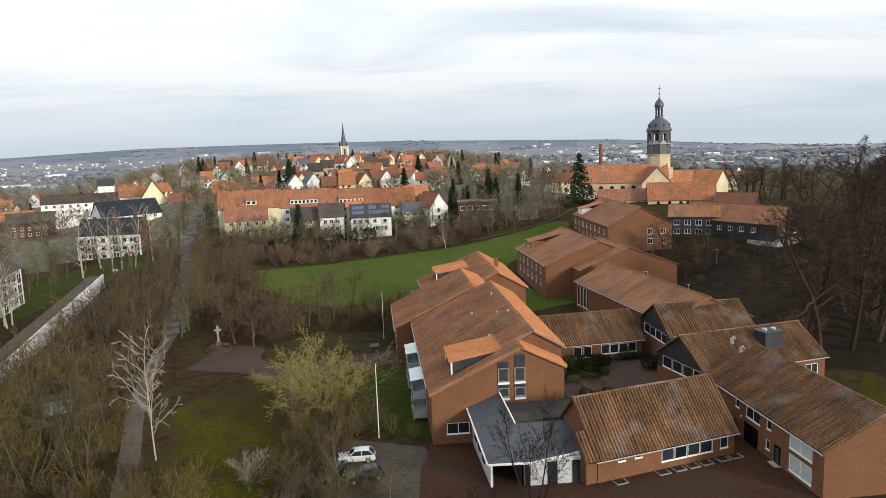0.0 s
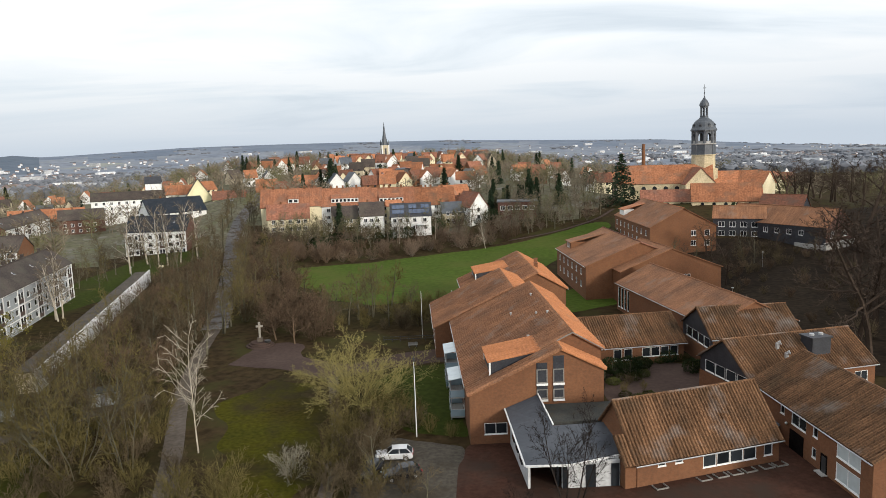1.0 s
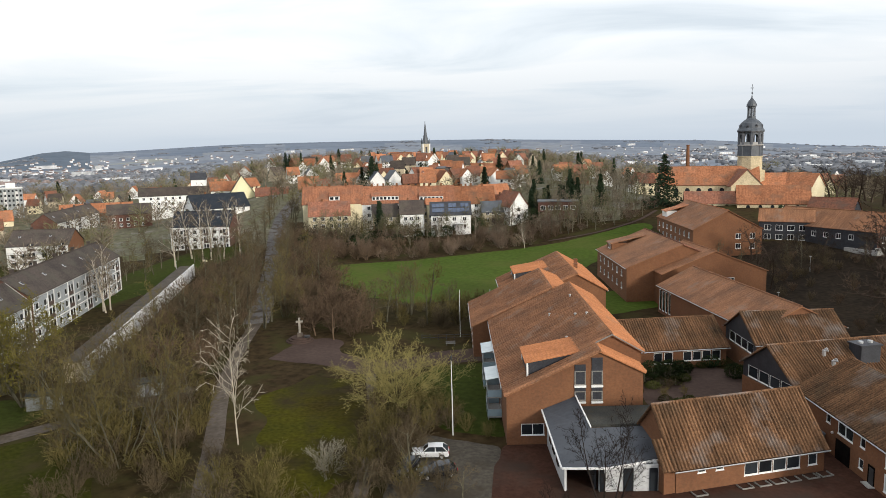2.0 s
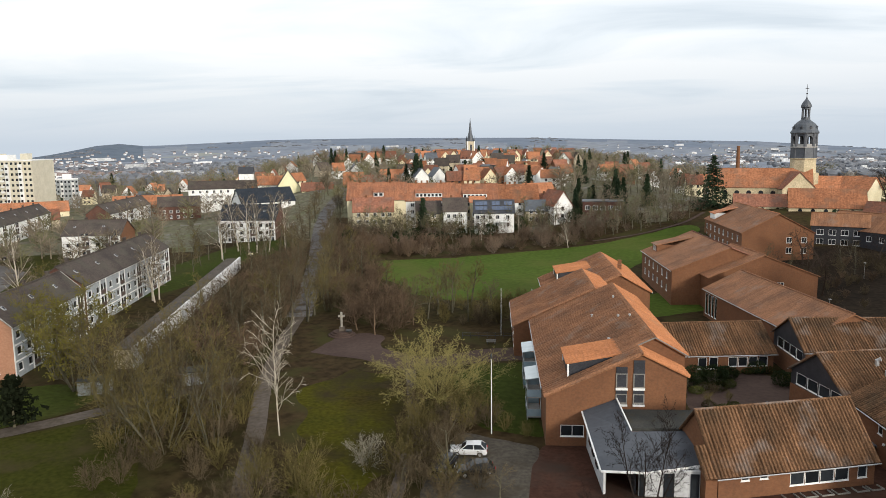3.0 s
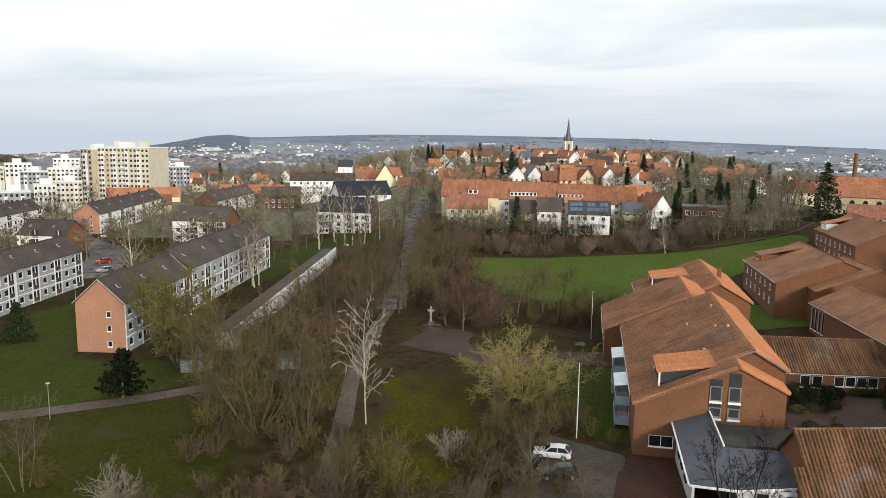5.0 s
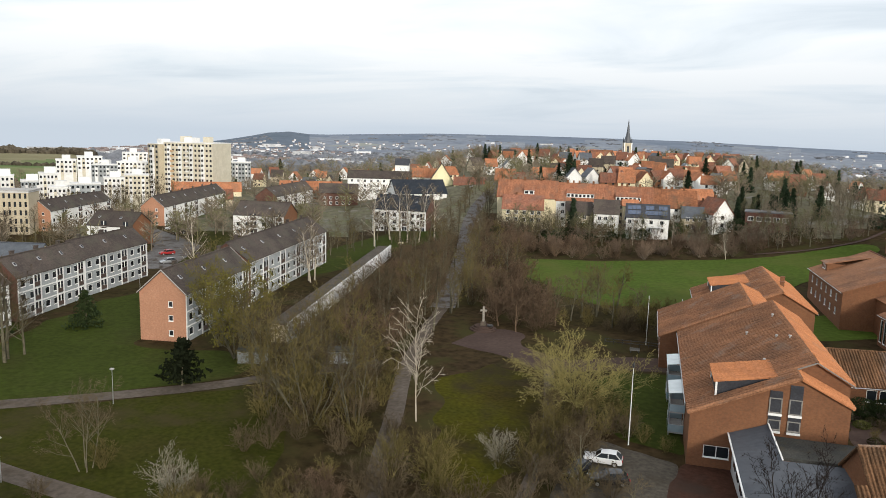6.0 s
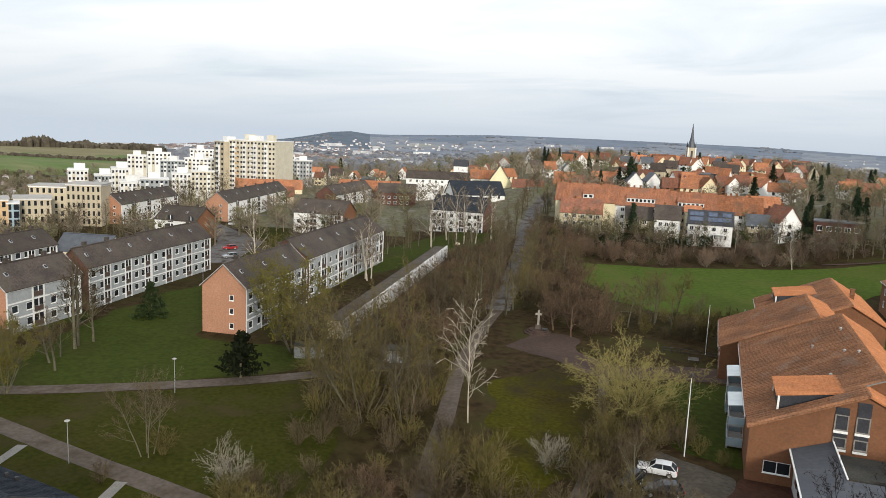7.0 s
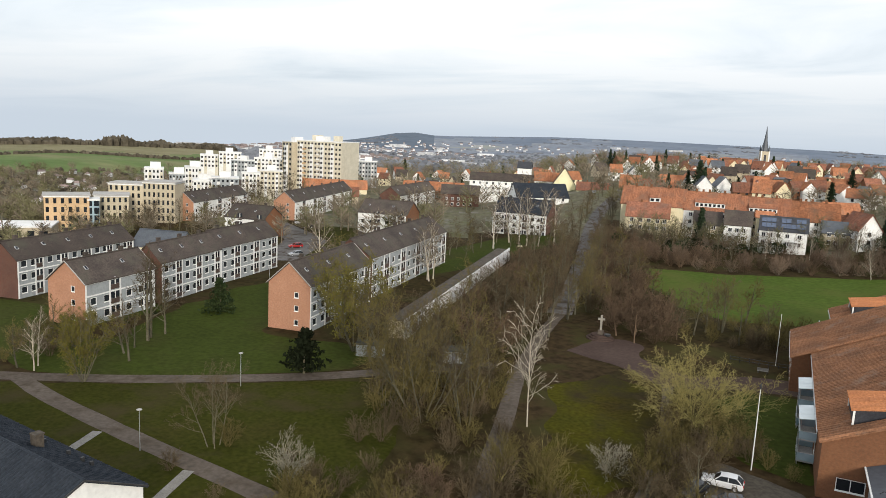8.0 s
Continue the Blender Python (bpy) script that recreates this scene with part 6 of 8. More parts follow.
put("birch2", -111.5, 224.0, 2.0); put("birch0", -113.4, 240.4, 2.0); put("birch1", -107.5, 236.0, 1.9); put("birch2", -105.0, 237.0, 1.9); put("birch0", -101.5, 239.0, 1.8); put("birch1", -97.5, 244, 1.8)
put("birch1", -118, 141, 1.8); put("birch0", 1.0, 243, 0.9); put("birch1", -30.0, 263, 0.95); put("birch2", -17.0, 266, 1.0)
put("olive0", -24.6, 158.0, 1.1); put("olive1", -10.5, 147.0, 0.7); put("olive2", -36.0, 160.0, 0.9)
put("redshrub1", -41.5, 160.0, 2.0); put("redshrub2", -44.5, 150.0, 1.8); put("red0", -68.6, 155.0, 1.1); put("red1", -48.0, 172.0, 1.15); put("redshrub0", -34.0, 140.0, 1.3); put("red2", -31.0, 146.0, 0.9)
put("olive2", -29.0, 152.0, 1.05); put("broad2", -33.5, 156.5, 1.15); put("olive0", -20.0, 150.0, 0.95); put("red1", -38.5, 149.0, 1.2); put("broad0", -15.5, 158.0, 0.9); put("olive1", -42.0, 165.0, 1.1)
put("broad1", -56.5, 135.0, 1.05); put("tall2", -58.5, 142.0, 1.0); put("broad0", -61.5, 150.0, 1.05); put("olive1", -54.0, 146.0, 1.0); put("tall0", -52.0, 131.0, 0.9)
put("oak1", 81.0, 161.0, 1.75, 0); put("oak0", 90.0, 150.0, 1.5); put("oak2", 84.0, 138.0, 1.45); put("oak1", 96.0, 168.0, 1.6); put("oak0", 76.0, 127.0, 1.2); put("oak2", 100.0, 152.0, 1.5); put("oak2", 88.0, 188.0, 1.2, 40); put("oak0", 97.0, 195.0, 1.0)
put("laurel", 20.5, 116.0, 1.2); put("laurel", 23.2, 115.2, 1.4); put("laurel", 25.6, 117.8, 1.1); put("laurel", 30.8, 121.6, 1.0); put("laurel", 18.8, 113.0, 1.0); put("laurel", 33.2, 115.8, 1.1)
for k in range(8):
    put("bed", 20.5 + 1.7 * k + RNG.uniform(-0.3, 0.3), 118.2 + 0.34 * 1.7 * k, RNG.uniform(0.6, 0.85))
for x, y in ((19.6, 110.5), (21.0, 112.0), (23.4, 112.4), (25.0, 114.2), (20.4, 104.5), (22.0, 103.0), (23.8, 104.6), (34.6, 118.0), (35.0, 115.6)):
    put("bed", x, y, RNG.uniform(0.7, 1.0))
put("shrub1", 22.0, 110.5, 0.5); put("oliveshrub0", 20.6, 107.0, 0.45); put("oliveshrub2", 23.8, 108.0, 0.4); put("shrub2", 34.5, 113.5, 0.45)
put("bigfir", 54.0, 287.0, 1.22); put("bigfir", -80.0, 392.0, 1.12); put("fir0", -87.0, 398.0, 0.8)
put("spruce0", -54.0, 275.5, 1.15); put("spruce1", 79.5, 236.0, 0.7)


def clear(x, y, gap=2.5):
    for bx, by, yaw, L, W in FOOT:
        a = radians(yaw)
        dx, dy = x - bx, y - by
        u, v = -math.sin(a) * dx + math.cos(a) * dy, math.cos(a) * dx + math.sin(a) * dy
        if -gap < u < L + gap and -gap < v < W + gap:
            return False
    return True


def scatter(keys, poly, count, s0, s1, gap=2.2, avoid=2.5):
    """Sets count plants of the kinds over a polygon of the plan, clear of the buildings and of one another."""
    xs, ys = [p[0] for p in poly], [p[1] for p in poly]
    done, tries = [], 0
    while len(done) < count and tries < count * 40:
        tries += 1
        x, y = RNG.uniform(min(xs), max(xs)), RNG.uniform(min(ys), max(ys))
        if inside(x, y, poly) and clear(x, y, avoid) and all((x - a) ** 2 + (y - b) ** 2 > gap * gap for a, b in done):
            done.append((x, y))
            put(RNG.choice(keys), x, y, RNG.uniform(s0, s1))
    return done


STRIP_A = [(-66, 98), (-71, 116), (-92, 203), (-99, 232), (-86, 238), (-72, 190), (-60, 150), (-53, 124), (-52, 105), (-58, 96)]
STRIP_B = [(-48, 140), (-60, 172), (-73, 218), (-88, 262), (-66, 258), (-64, 238), (-57, 214), (-49, 190), (-35, 154), (-41, 143)]
scatter(["broad0", "broad1", "tall0", "olive0", "tall2"], STRIP_A, 36, 0.7, 1.1, 3.6)
scatter(["shrub0", "shrub1", "redshrub2", "redshrub0", "redshrub1"], STRIP_A, 80, 1.1, 1.9, 2.0)
scatter(["broad1", "red0", "red1", "red2", "tall1", "olive1"], STRIP_B, 34, 0.75, 1.15, 3.4)
scatter(["redshrub0", "redshrub1", "redshrub2", "shrub2"], STRIP_B, 60, 1.1, 2.0, 2.0)
scatter(["shrub0", "shrub1", "oliveshrub1", "oliveshrub2"], [(-62, 88), (-57, 96), (-46, 100), (-42, 86), (-44, 74), (-52, 68), (-56, 78)], 34, 0.7, 1.35, 1.9)
scatter(["broad2", "olive2"], [(-66, 90), (-57, 100), (-46, 104), (-44, 90), (-56, 84)], 9, 0.75, 1.05, 3.4)
scatter(["oliveshrub2", "shrub1", "oliveshrub0", "shrub0"], [(-52, 52), (-46, 64), (-38, 62), (-30, 58), (-26, 50), (-40, 46)], 24, 0.7, 1.2, 2.2)
scatter(["shrub0", "shrub1", "oliveshrub0"], [(-44, 66), (-38, 84), (-36.5, 80), (-33.5, 66), (-30, 56), (-38, 54)], 7, 0.7, 1.1, 3)
for k in range(26):
    t = k / 25
    for s in (-1, 1):
        x, y = float(np.interp(145 + 205 * t, (150, 193, 254, 312, 350), (-57.5, -69.5, -89, -104, -110))), 145 + 205 * t
        put(RNG.choice(["tall0", "tall1", "olive0", "broad1", "tall2"]), x + s * (RNG.uniform(2.4, 4.6) if y < 205 else RNG.uniform(4.2, 6.6)), y + RNG.uniform(-4, 4), RNG.uniform(0.8, 1.1))
scatter(["shrub0", "shrub1", "oliveshrub0", "oliveshrub1", "oliveshrub2"], [(-18, 74), (-20.5, 90), (-21.5, 100), (-13, 101), (-8, 95), (-9, 91), (-14.5, 91), (-16.5, 80)], 20, 0.7, 1.1, 2.0)
scatter(["laurel"], [(-80, 252), (-42, 258), (-14, 272), (14, 284), (10, 292), (-46, 280), (-80, 268)], 18, 1.2, 2.4, 4, 0.5)
scatter(["oliveshrub0", "oliveshrub1", "oliveshrub2", "shrub1"], [(-34, 148), (-20, 146), (-10, 150), (-8, 168), (-18, 168), (-34, 168)], 22, 0.6, 1.1, 2.8)
# thicket and trees behind the meadow
BAND = [(-67, 229), (-40, 233), (-13, 243), (12, 251), (14, 272), (-16, 266), (-42, 256), (-68, 252)]
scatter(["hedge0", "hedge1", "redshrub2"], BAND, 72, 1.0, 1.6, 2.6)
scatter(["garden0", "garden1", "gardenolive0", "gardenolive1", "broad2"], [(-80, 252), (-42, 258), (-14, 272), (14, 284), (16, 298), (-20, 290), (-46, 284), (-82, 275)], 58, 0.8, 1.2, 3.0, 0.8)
scatter(["spruce0", "spruce1", "laurel"], [(-80, 254), (-42, 260), (-14, 274), (14, 286), (14, 296), (-46, 284)], 4, 0.5, 0.8, 6, 1.0)
scatter(["gardenolive0", "gardenolive1", "garden0", "garden1"], [(12, 272), (30, 288), (47, 302), (58, 362), (30, 385), (-6, 345), (-4, 300)], 56, 0.8, 1.25, 4)
scatter(["spruce0", "spruce1"], [(14, 290), (36, 330), (10, 330), (0, 305)], 5, 0.7, 1.0, 6)
scatter(["hedge0", "hedge1", "garden0", "gardenolive0", "gardenolive1", "garden1"], [(10, 257), (25, 259), (41, 269), (50, 284), (48, 298), (28, 283), (10, 268)], 46, 0.75, 1.1, 2.6)
# the dark wood on the slope
scatter(["oak0", "oak1", "oak2"], [(60, 122), (80, 116), (120, 150), (165, 230), (170, 300), (140, 262), (118, 208), (92, 166), (74, 146)], 72, 1.1, 1.6, 4.6)
scatter(["oak0", "oak1", "oak2"], [(112, 268), (150, 290), (178, 345), (140, 345), (118, 300)], 22, 0.75, 1.0, 6)
scatter(["redshrub0", "shrub1", "shrub2"], [(56, 126), (66, 124), (96, 190), (90, 216), (66, 206), (48, 170)], 44, 0.6, 1.1, 3)
scatter(["tall0", "tall2", "broad2"], [(60, 205), (70, 222), (100, 214), (92, 205)], 4, 0.5, 0.7, 5)
scatter(["oak1", "tall1"], [(44, 190), (66, 205), (64, 180), (58, 160)], 5, 0.4, 0.55, 6)
# trees between the apartment blocks
scatter(["broad0", "broad1", "tall0", "olive1", "tall2"], [(-118, 140), (-132, 160), (-160, 240), (-135, 262), (-112, 255), (-104, 205)], 36, 0.65, 1.0, 4.5)
scatter(["broad1", "broad2", "olive0", "tall1"], [(-150, 100), (-200, 120), (-235, 180), (-185, 205), (-160, 190), (-146, 150)], 22, 0.6, 1.0, 6)
scatter(["olive1", "oliveshrub2", "shrub1"], [(-118, 58), (-124, 76), (-116, 80), (-108, 70), (-104, 58)], 9, 0.6, 1.1, 3)
scatter(["shrub0", "oliveshrub1", "laurel"], [(-112, 78), (-121, 98), (-126, 98), (-117, 79)], 8, 0.3, 0.5, 2.5)
# bottom edge, nearest below the camera
scatter(["shrub1", "oliveshrub0", "shrub2"], [(-24, 58), (-14, 60), (-12, 70), (-20, 66), (-27, 64)], 6, 0.9, 1.3, 3)

scatter(["tall0", "broad1", "olive0", "broad2", "tall2"], [(-286, 232), (-266, 262), (-262, 300), (-280, 318), (-300, 275), (-312, 236)], 34, 1.3, 1.7, 4)
scatter(["tall1", "broad0", "olive1", "oliveshrub1"], [(-214, 128), (-196, 160), (-206, 190), (-222, 172), (-226, 140)], 20, 0.6, 0.9, 4)
scatter(["gardenolive1", "garden1", "garden0"], [(-8, 240), (16, 262), (40, 284), (36, 300), (10, 280), (-10, 262)], 16, 0.7, 1.0, 5)
scatter(["spruce0", "spruce1", "laurel"], [(0, 268), (40, 298), (34, 310), (0, 290)], 9, 0.8, 1.1, 5)

put("birch1", -99.5, 162.0, 1.6); put("birch2", -98.6, 163.5, 1.45); put("birch0", -98.0, 160.5, 1.4)
scatter(["tall1", "broad0", "tall2", "olive2", "birch1"], [(-100, 66), (-108, 88), (-122, 96), (-130, 84), (-118, 64)], 4, 0.8, 1.0, 4.5)
scatter(["tall0", "broad1", "broad2", "oak1"], [(40, 196), (52, 214), (76, 216), (86, 200), (70, 190), (50, 182)], 9, 0.55, 0.8, 6)
scatter(["shrub0", "shrub1", "redshrub0"], [(-66, 52), (-50, 66), (-46, 62), (-48, 48), (-58, 46)], 5, 0.5, 0.8, 4)

put("shrub1", -9.0, 75.5, 1.1); put("oliveshrub0", -12.5, 74.5, 1.1); put("shrub2", -15.5, 75.0, 1.2); put("oliveshrub2", -18.5, 83.5, 1.2); put("greenstem", -17.0, 88.0, 0.7)

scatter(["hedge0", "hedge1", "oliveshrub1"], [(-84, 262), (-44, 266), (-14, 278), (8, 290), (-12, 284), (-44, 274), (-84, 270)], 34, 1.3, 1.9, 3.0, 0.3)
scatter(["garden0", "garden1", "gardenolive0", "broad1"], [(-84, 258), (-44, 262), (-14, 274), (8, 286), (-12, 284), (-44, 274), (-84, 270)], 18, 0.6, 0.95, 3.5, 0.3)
scatter(["laurel"], [(-70, 262), (-44, 266), (-14, 278), (-14, 282), (-44, 272), (-70, 268)], 7, 1.4, 2.2, 4, 0.3)


# ---- old town on its hill, and the estate beyond ----
def cottage(name, m, L, W, eh, rh, wall, roof, label, wins=((0.15, 1.0), (0.4, 1.0), (0.65, 1.0)), floors=2, group="town houses", stack=True, small=False):
    """A small house seen from afar: one body with gables, two roof slopes, a chimney and its windows."""
    root = thing(name, m, label, "house", group)
    b = -5.0
    v = [(0, 0, b), (L, 0, b), (L, -W, b), (0, -W, b), (0, 0, eh), (L, 0, eh), (L, -W, eh), (0, -W, eh), (0, -W / 2, rh), (L, -W / 2, rh)]
    part("wall", (v, [(1, 0, 4, 5), (3, 2, 6, 7), (0, 3, 7, 8, 4), (2, 1, 5, 9, 6)]), M[wall], root)
    s, o, t = (rh - eh) / (W / 2), 0.4, 0.16
    part("roof", tiled_slope((L + o, o, eh - o * s + t), (-o, o, eh - o * s + t), (-o, -W / 2, rh + t), (L + o, -W / 2, rh + t), False, 0.2), M[roof], root)
    part("roof", tiled_slope((-o, -W - o, eh - o * s + t), (L + o, -W - o, eh - o * s + t), (L + o, -W / 2, rh + t + .004), (-o, -W / 2, rh + t + .004), False, 0.2), M[roof], root)
    if stack and not small:
        part("chimney", box(L * 0.3, -W * 0.45, rh - 1, L * 0.3 + 0.7, -W * 0.45 + 0.7, rh + 1.0), M["brick"], root)
    key = ("pane", small)
    if key not in WINDOWS:
        WINDOWS[key] = mesh_of("window", *box(0, 0, 0, 1.1, 0.1, 1.35), M["glass"])
    for fl in range(floors):
        ups = 0.9 + 2.75 * fl
        for k, (a, wd) in enumerate(wins):
            if small:
                child("window", WINDOWS[key], root, "", Matrix.Translation((L * a, -W - 0.06, ups)))
            else:
                add_window(root, Matrix.Translation((L * a, -W - 0.12, ups)), 1.3, 1.45, 2)
        if not small:
            child("window", WINDOWS[key], root, "", Matrix.Translation((L + 0.06, -W * 0.6, ups)) @ pose(0, 0, 0, 0, 0, 90))
        if not small:
            child("window", WINDOWS[key], root, "", Matrix.Translation((-0.06, -W * 0.4, ups)) @ pose(0, 0, 0, 0, 0, -90))
    return root


def set_at(x, y, yaw, z=None):
    return pose(x, y, ground(x, y) if z is None else z, 0, 0, yaw + 90)


# the long terrace with orange roofs, in steps
terr_x, terr_y = -86.5, 289.0
for k, (Lk, rz, mat, wl) in enumerate(((23, 21.8, "tile_terrace", "render_cream"), (19, 21.3, "tile_terrace", "render_white"), (17, 20.8, "tile_terrace", "render_cream"), (16, 20.3, "tile_orange", "render_white"))):
    a = radians(-80.5)
    z0 = 6.0
    h = cottage("terrace_house", pose(terr_x, terr_y, z0, 0, 0, -80.5 + 90), Lk, 11.5, rz - z0 - 6.4, rz - z0, wl, mat, "terraced house with a long orange tile roof and a dormer band", floors=3, wins=((.1, 1), (.3, 1), (.5, 1), (.7, 1)), group="terrace")
    FOOT.append((terr_x, terr_y, -80.5, Lk, 11.5))
    for c in (0.18, 0.42, 0.7):
        part("chimney", box(Lk * c, -6.1, rz - z0 - 0.6, Lk * c + 0.8, -5.4, rz - z0 + 1.1), M["brick"], h)
    if k != 3:
        d0, d1 = (Lk * 0.2, Lk * 0.75) if k else (Lk * 0.45, Lk * 0.62)
        d = part("dormer", box(d0, -10.6, rz - z0 - 5.4, d1, -7.6, rz - z0 - 3.6), M["white"], h, "white dormer band")
        n = int((d1 - d0) / 1.4)
        for q in range(n):
            part("dormer_window", box(d0 + 0.3 + q * (d1 - d0) / n, -10.68, rz - z0 - 5.0, d0 + (q + 0.8) * (d1 - d0) / n, -10.61, rz - z0 - 4.0), M["glass"], d)
        part("dormer_roof", tiled_slope((d0 - .2, -10.9, rz - z0 - 3.6), (d1 + .2, -10.9, rz - z0 - 3.6), (d1 + .2, -6.8, rz - z0 - 1.6), (d0 - .2, -6.8, rz - z0 - 1.6), False, .15), M[mat], d)
    terr_x, terr_y = terr_x - math.sin(a) * (Lk + 0.05), terr_y + math.cos(a) * (Lk + 0.05)


def front_house(x, y, z, yaw, L, W, eh, rh, wall, roof, label, **k):
    FOOT.append((x, y, yaw, L, W))
    return cottage("house", pose(x, y, z, 0, 0, yaw + 90), L, W, eh, rh, wall, roof, label, **k)


front_house(-83.0, 282.0, 5.6, -77, 15.5, 10.0, 5.6, 10.6, "render_cream", "tile_red", "broad house with a red-brown tile roof and cream walls", wins=((.1, 1), (.3, 1), (.5, 1), (.7, 1), (.86, 1)))
front_house(-58.5, 284.0, 5.0, -77, 9.5, 9.0, 5.4, 9.8, "render_sand", "tile_brown", "house with a dull brown roof half hidden by trees")
front_house(-47.5, 284.0, 5.2, -80, 9.0, 10.0, 6.2, 10.9, "render_white", "tile_brown", "white house with a brown roof above the meadow")
front_house(-38.0, 290.0, 5.2, -80, 5.6, 9.0, 9.0, 11.0, "render_cream", "tile_orange", "cream stair block of the terrace", stack=False)
solar = front_house(-35.2, 283.0, 5.0, -83, 15.0, 10.5, 6.0, 10.4, "render_white", "slate_dark", "white house with solar panels on a dark roof", wins=((.05, 1), (.2, 1), (.36, 1), (.55, 1), (.8, 1)))
sl = math.degrees(math.atan2(4.4, 5.25))
for i in range(9):
    for j in range(2):
        if (i, j) in ((3, 0), (3, 1), (6, 0)):
            continue
        vv, zz = 6.9 + j * 2.0, 10.4 - (6.9 + j * 2.0 - 5.25) * 4.4 / 5.25 + 0.24
        part("solar_panel", box(-0.72, -1.0, 0, 0.72, 1.0, 0.07), M["solar"], solar, "", Matrix.Translation((1.2 + i * 1.56, -vv, zz)) @ pose(0, 0, 0, sl, 0, 0))
for j in range(3):
    part("balcony_post", tube([(9.0 + j * 1.6, -12.0, -1.0), (9.0 + j * 1.6, -12.0, 3.6)], [0.1, 0.1], 5), M["white"], solar)
part("balcony", box(8.6, -12.3, 2.6, 13.0, -10.5, 2.8), M["white"], solar)
front_house(-20.5, 312.0, 7.0, -60, 13.0, 12.0, 6.0, 13.0, "tile_red", "tile_orange", "orange-roofed house with a tile-hung gable")
front_house(-12.0, 300.0, 7.0, -95, 11.0, 9.0, 5.0, 9.6, "render_cream", "tile_red", "low red-roofed house beside the terrace")
front_house(-3.5, 296.0, 7.4, -150, 12.0, 8.0, 5.6, 11.0, "render_white", "tile_red", "white gabled house with a steep roof")
front_house(-16.5, 292.0, 6.0, -80, 9.0, 8.0, 4.8, 8.6, "render_sand", "slate", "grey-roofed house among bare trees")
flat = thing("flat_roofed_house", set_at(6.6, 291, -92), "low brown flat-roofed building behind the trees", "house")
part("wall", box(0, -9, -4, 15, 0, 6.6), M["brick_dark"], flat)
part("roof", box(-0.3, -9.3, 6.6, 15.3, 0.3, 7.0), M["slate_light"], flat)
for k in range(5):
    add_window(flat, Matrix.Translation((1 + 2.8 * k, -9.12, 3.6)), 1.8, 1.6, 2)
FOOT.append((6.6, 291, -92, 15, 9))
front_house(12.0, 316, 3, -40, 12, 9, 6, 10.5, "render_white", "tile_red", "red-roofed house among bare trees")
# houses along the street and to the estate's side
front_house(-152.0, 318.0, 3.0, -44, 26.0, 12.0, 8.2, 14.2, "render_white", "slate_near", "white house under a blue slate roof", wins=((.1, 1), (.3, 1), (.5, 1), (.7, 1), (.86, 1)), floors=3)
front_house(-204.0, 376.0, 5.0, -66, 36.0, 11.0, 8.6, 12.6, "render_white", "tile_brown", "long white house under a brown and orange roof", wins=tuple((.05 + .1 * k, 1) for k in range(9)), floors=3)
front_house(-171.0, 391.0, 6.0, -66, 17.0, 11.0, 9.0, 13.6, "render_white", "tile_orange", "white house under an orange roof", wins=tuple((.1 + .16 * k, 1) for k in range(5)), floors=3)
front_house(-189.5, 409.0, 6.0, -70, 8.0, 9.0, 14.5, 18.0, "render_white", "slate_dark", "tall narrow white house with a black front", floors=4)
FOOT.append((-148, 318, 14, 50, 34))      # open gardens
front_house(-149.5, 366.0, 5.0, 22, 12.0, 12.0, 9.6, 18.6, "render_yellow", "tile_brown", "pale yellow house with a steep pointed gable", floors=3)
front_house(-138.0, 372.0, 5.0, -70, 16.0, 10.0, 8.0, 12.0, "render_yellow", "tile_red", "pale yellow house behind a tree", floors=3)
front_house(-124.0, 402.0, 8.0, -75, 11.0, 10.0, 6.4, 13.0, "brick", "tile_orange", "red brick house under an orange roof")
front_house(-112.0, 402.0, 8.0, -80, 12.0, 10.0, 6.4, 11.5, "render_white", "tile_red", "white house with red dormers")
front_house(-104.0, 408.0, 8.5, -80, 15.0, 10.0, 6.8, 13.8, "render_white", "tile_orange", "white house under a bright orange roof")
front_house(-236.0, 355.0, -1.0, -62, 34.0, 10.0, 7.6, 12.0, "brick", "tile_orange", "long brick house row with an orange roof", wins=tuple((.05 + .1 * k, 1) for k in range(9)))
front_house(-300.0, 340.0, -4.0, -50, 38.0, 11.0, 7.0, 12.0, "render_cream", "tile_orange", "cream house row under an orange roof", wins=tuple((.05 + .1 * k, 1) for k in range(9)))
front_house(-320.0, 300.0, -5.0, -48, 28.0, 12.0, 7.6, 12.0, "render_cream", "tile_brown", "cream house with brown roof and dormers", wins=tuple((.1 + .13 * k, 1) for k in range(6)))
front_house(-255.0, 300.0, -2.0, -55, 22.0, 10.0, 6.0, 10.5, "render_sand", "tile_red", "red-roofed house between the blocks", wins=tuple((.1 + .16 * k, 1) for k in range(5)))
front_house(-205.0, 345.0, 0, -60, 20.0, 10.0, 7.0, 11.5, "brick_dark", "tile_brown", "brown brick house row", wins=tuple((.1 + .16 * k, 1) for k in range(5)))

VARIANTS = []
TR = random.Random(11)
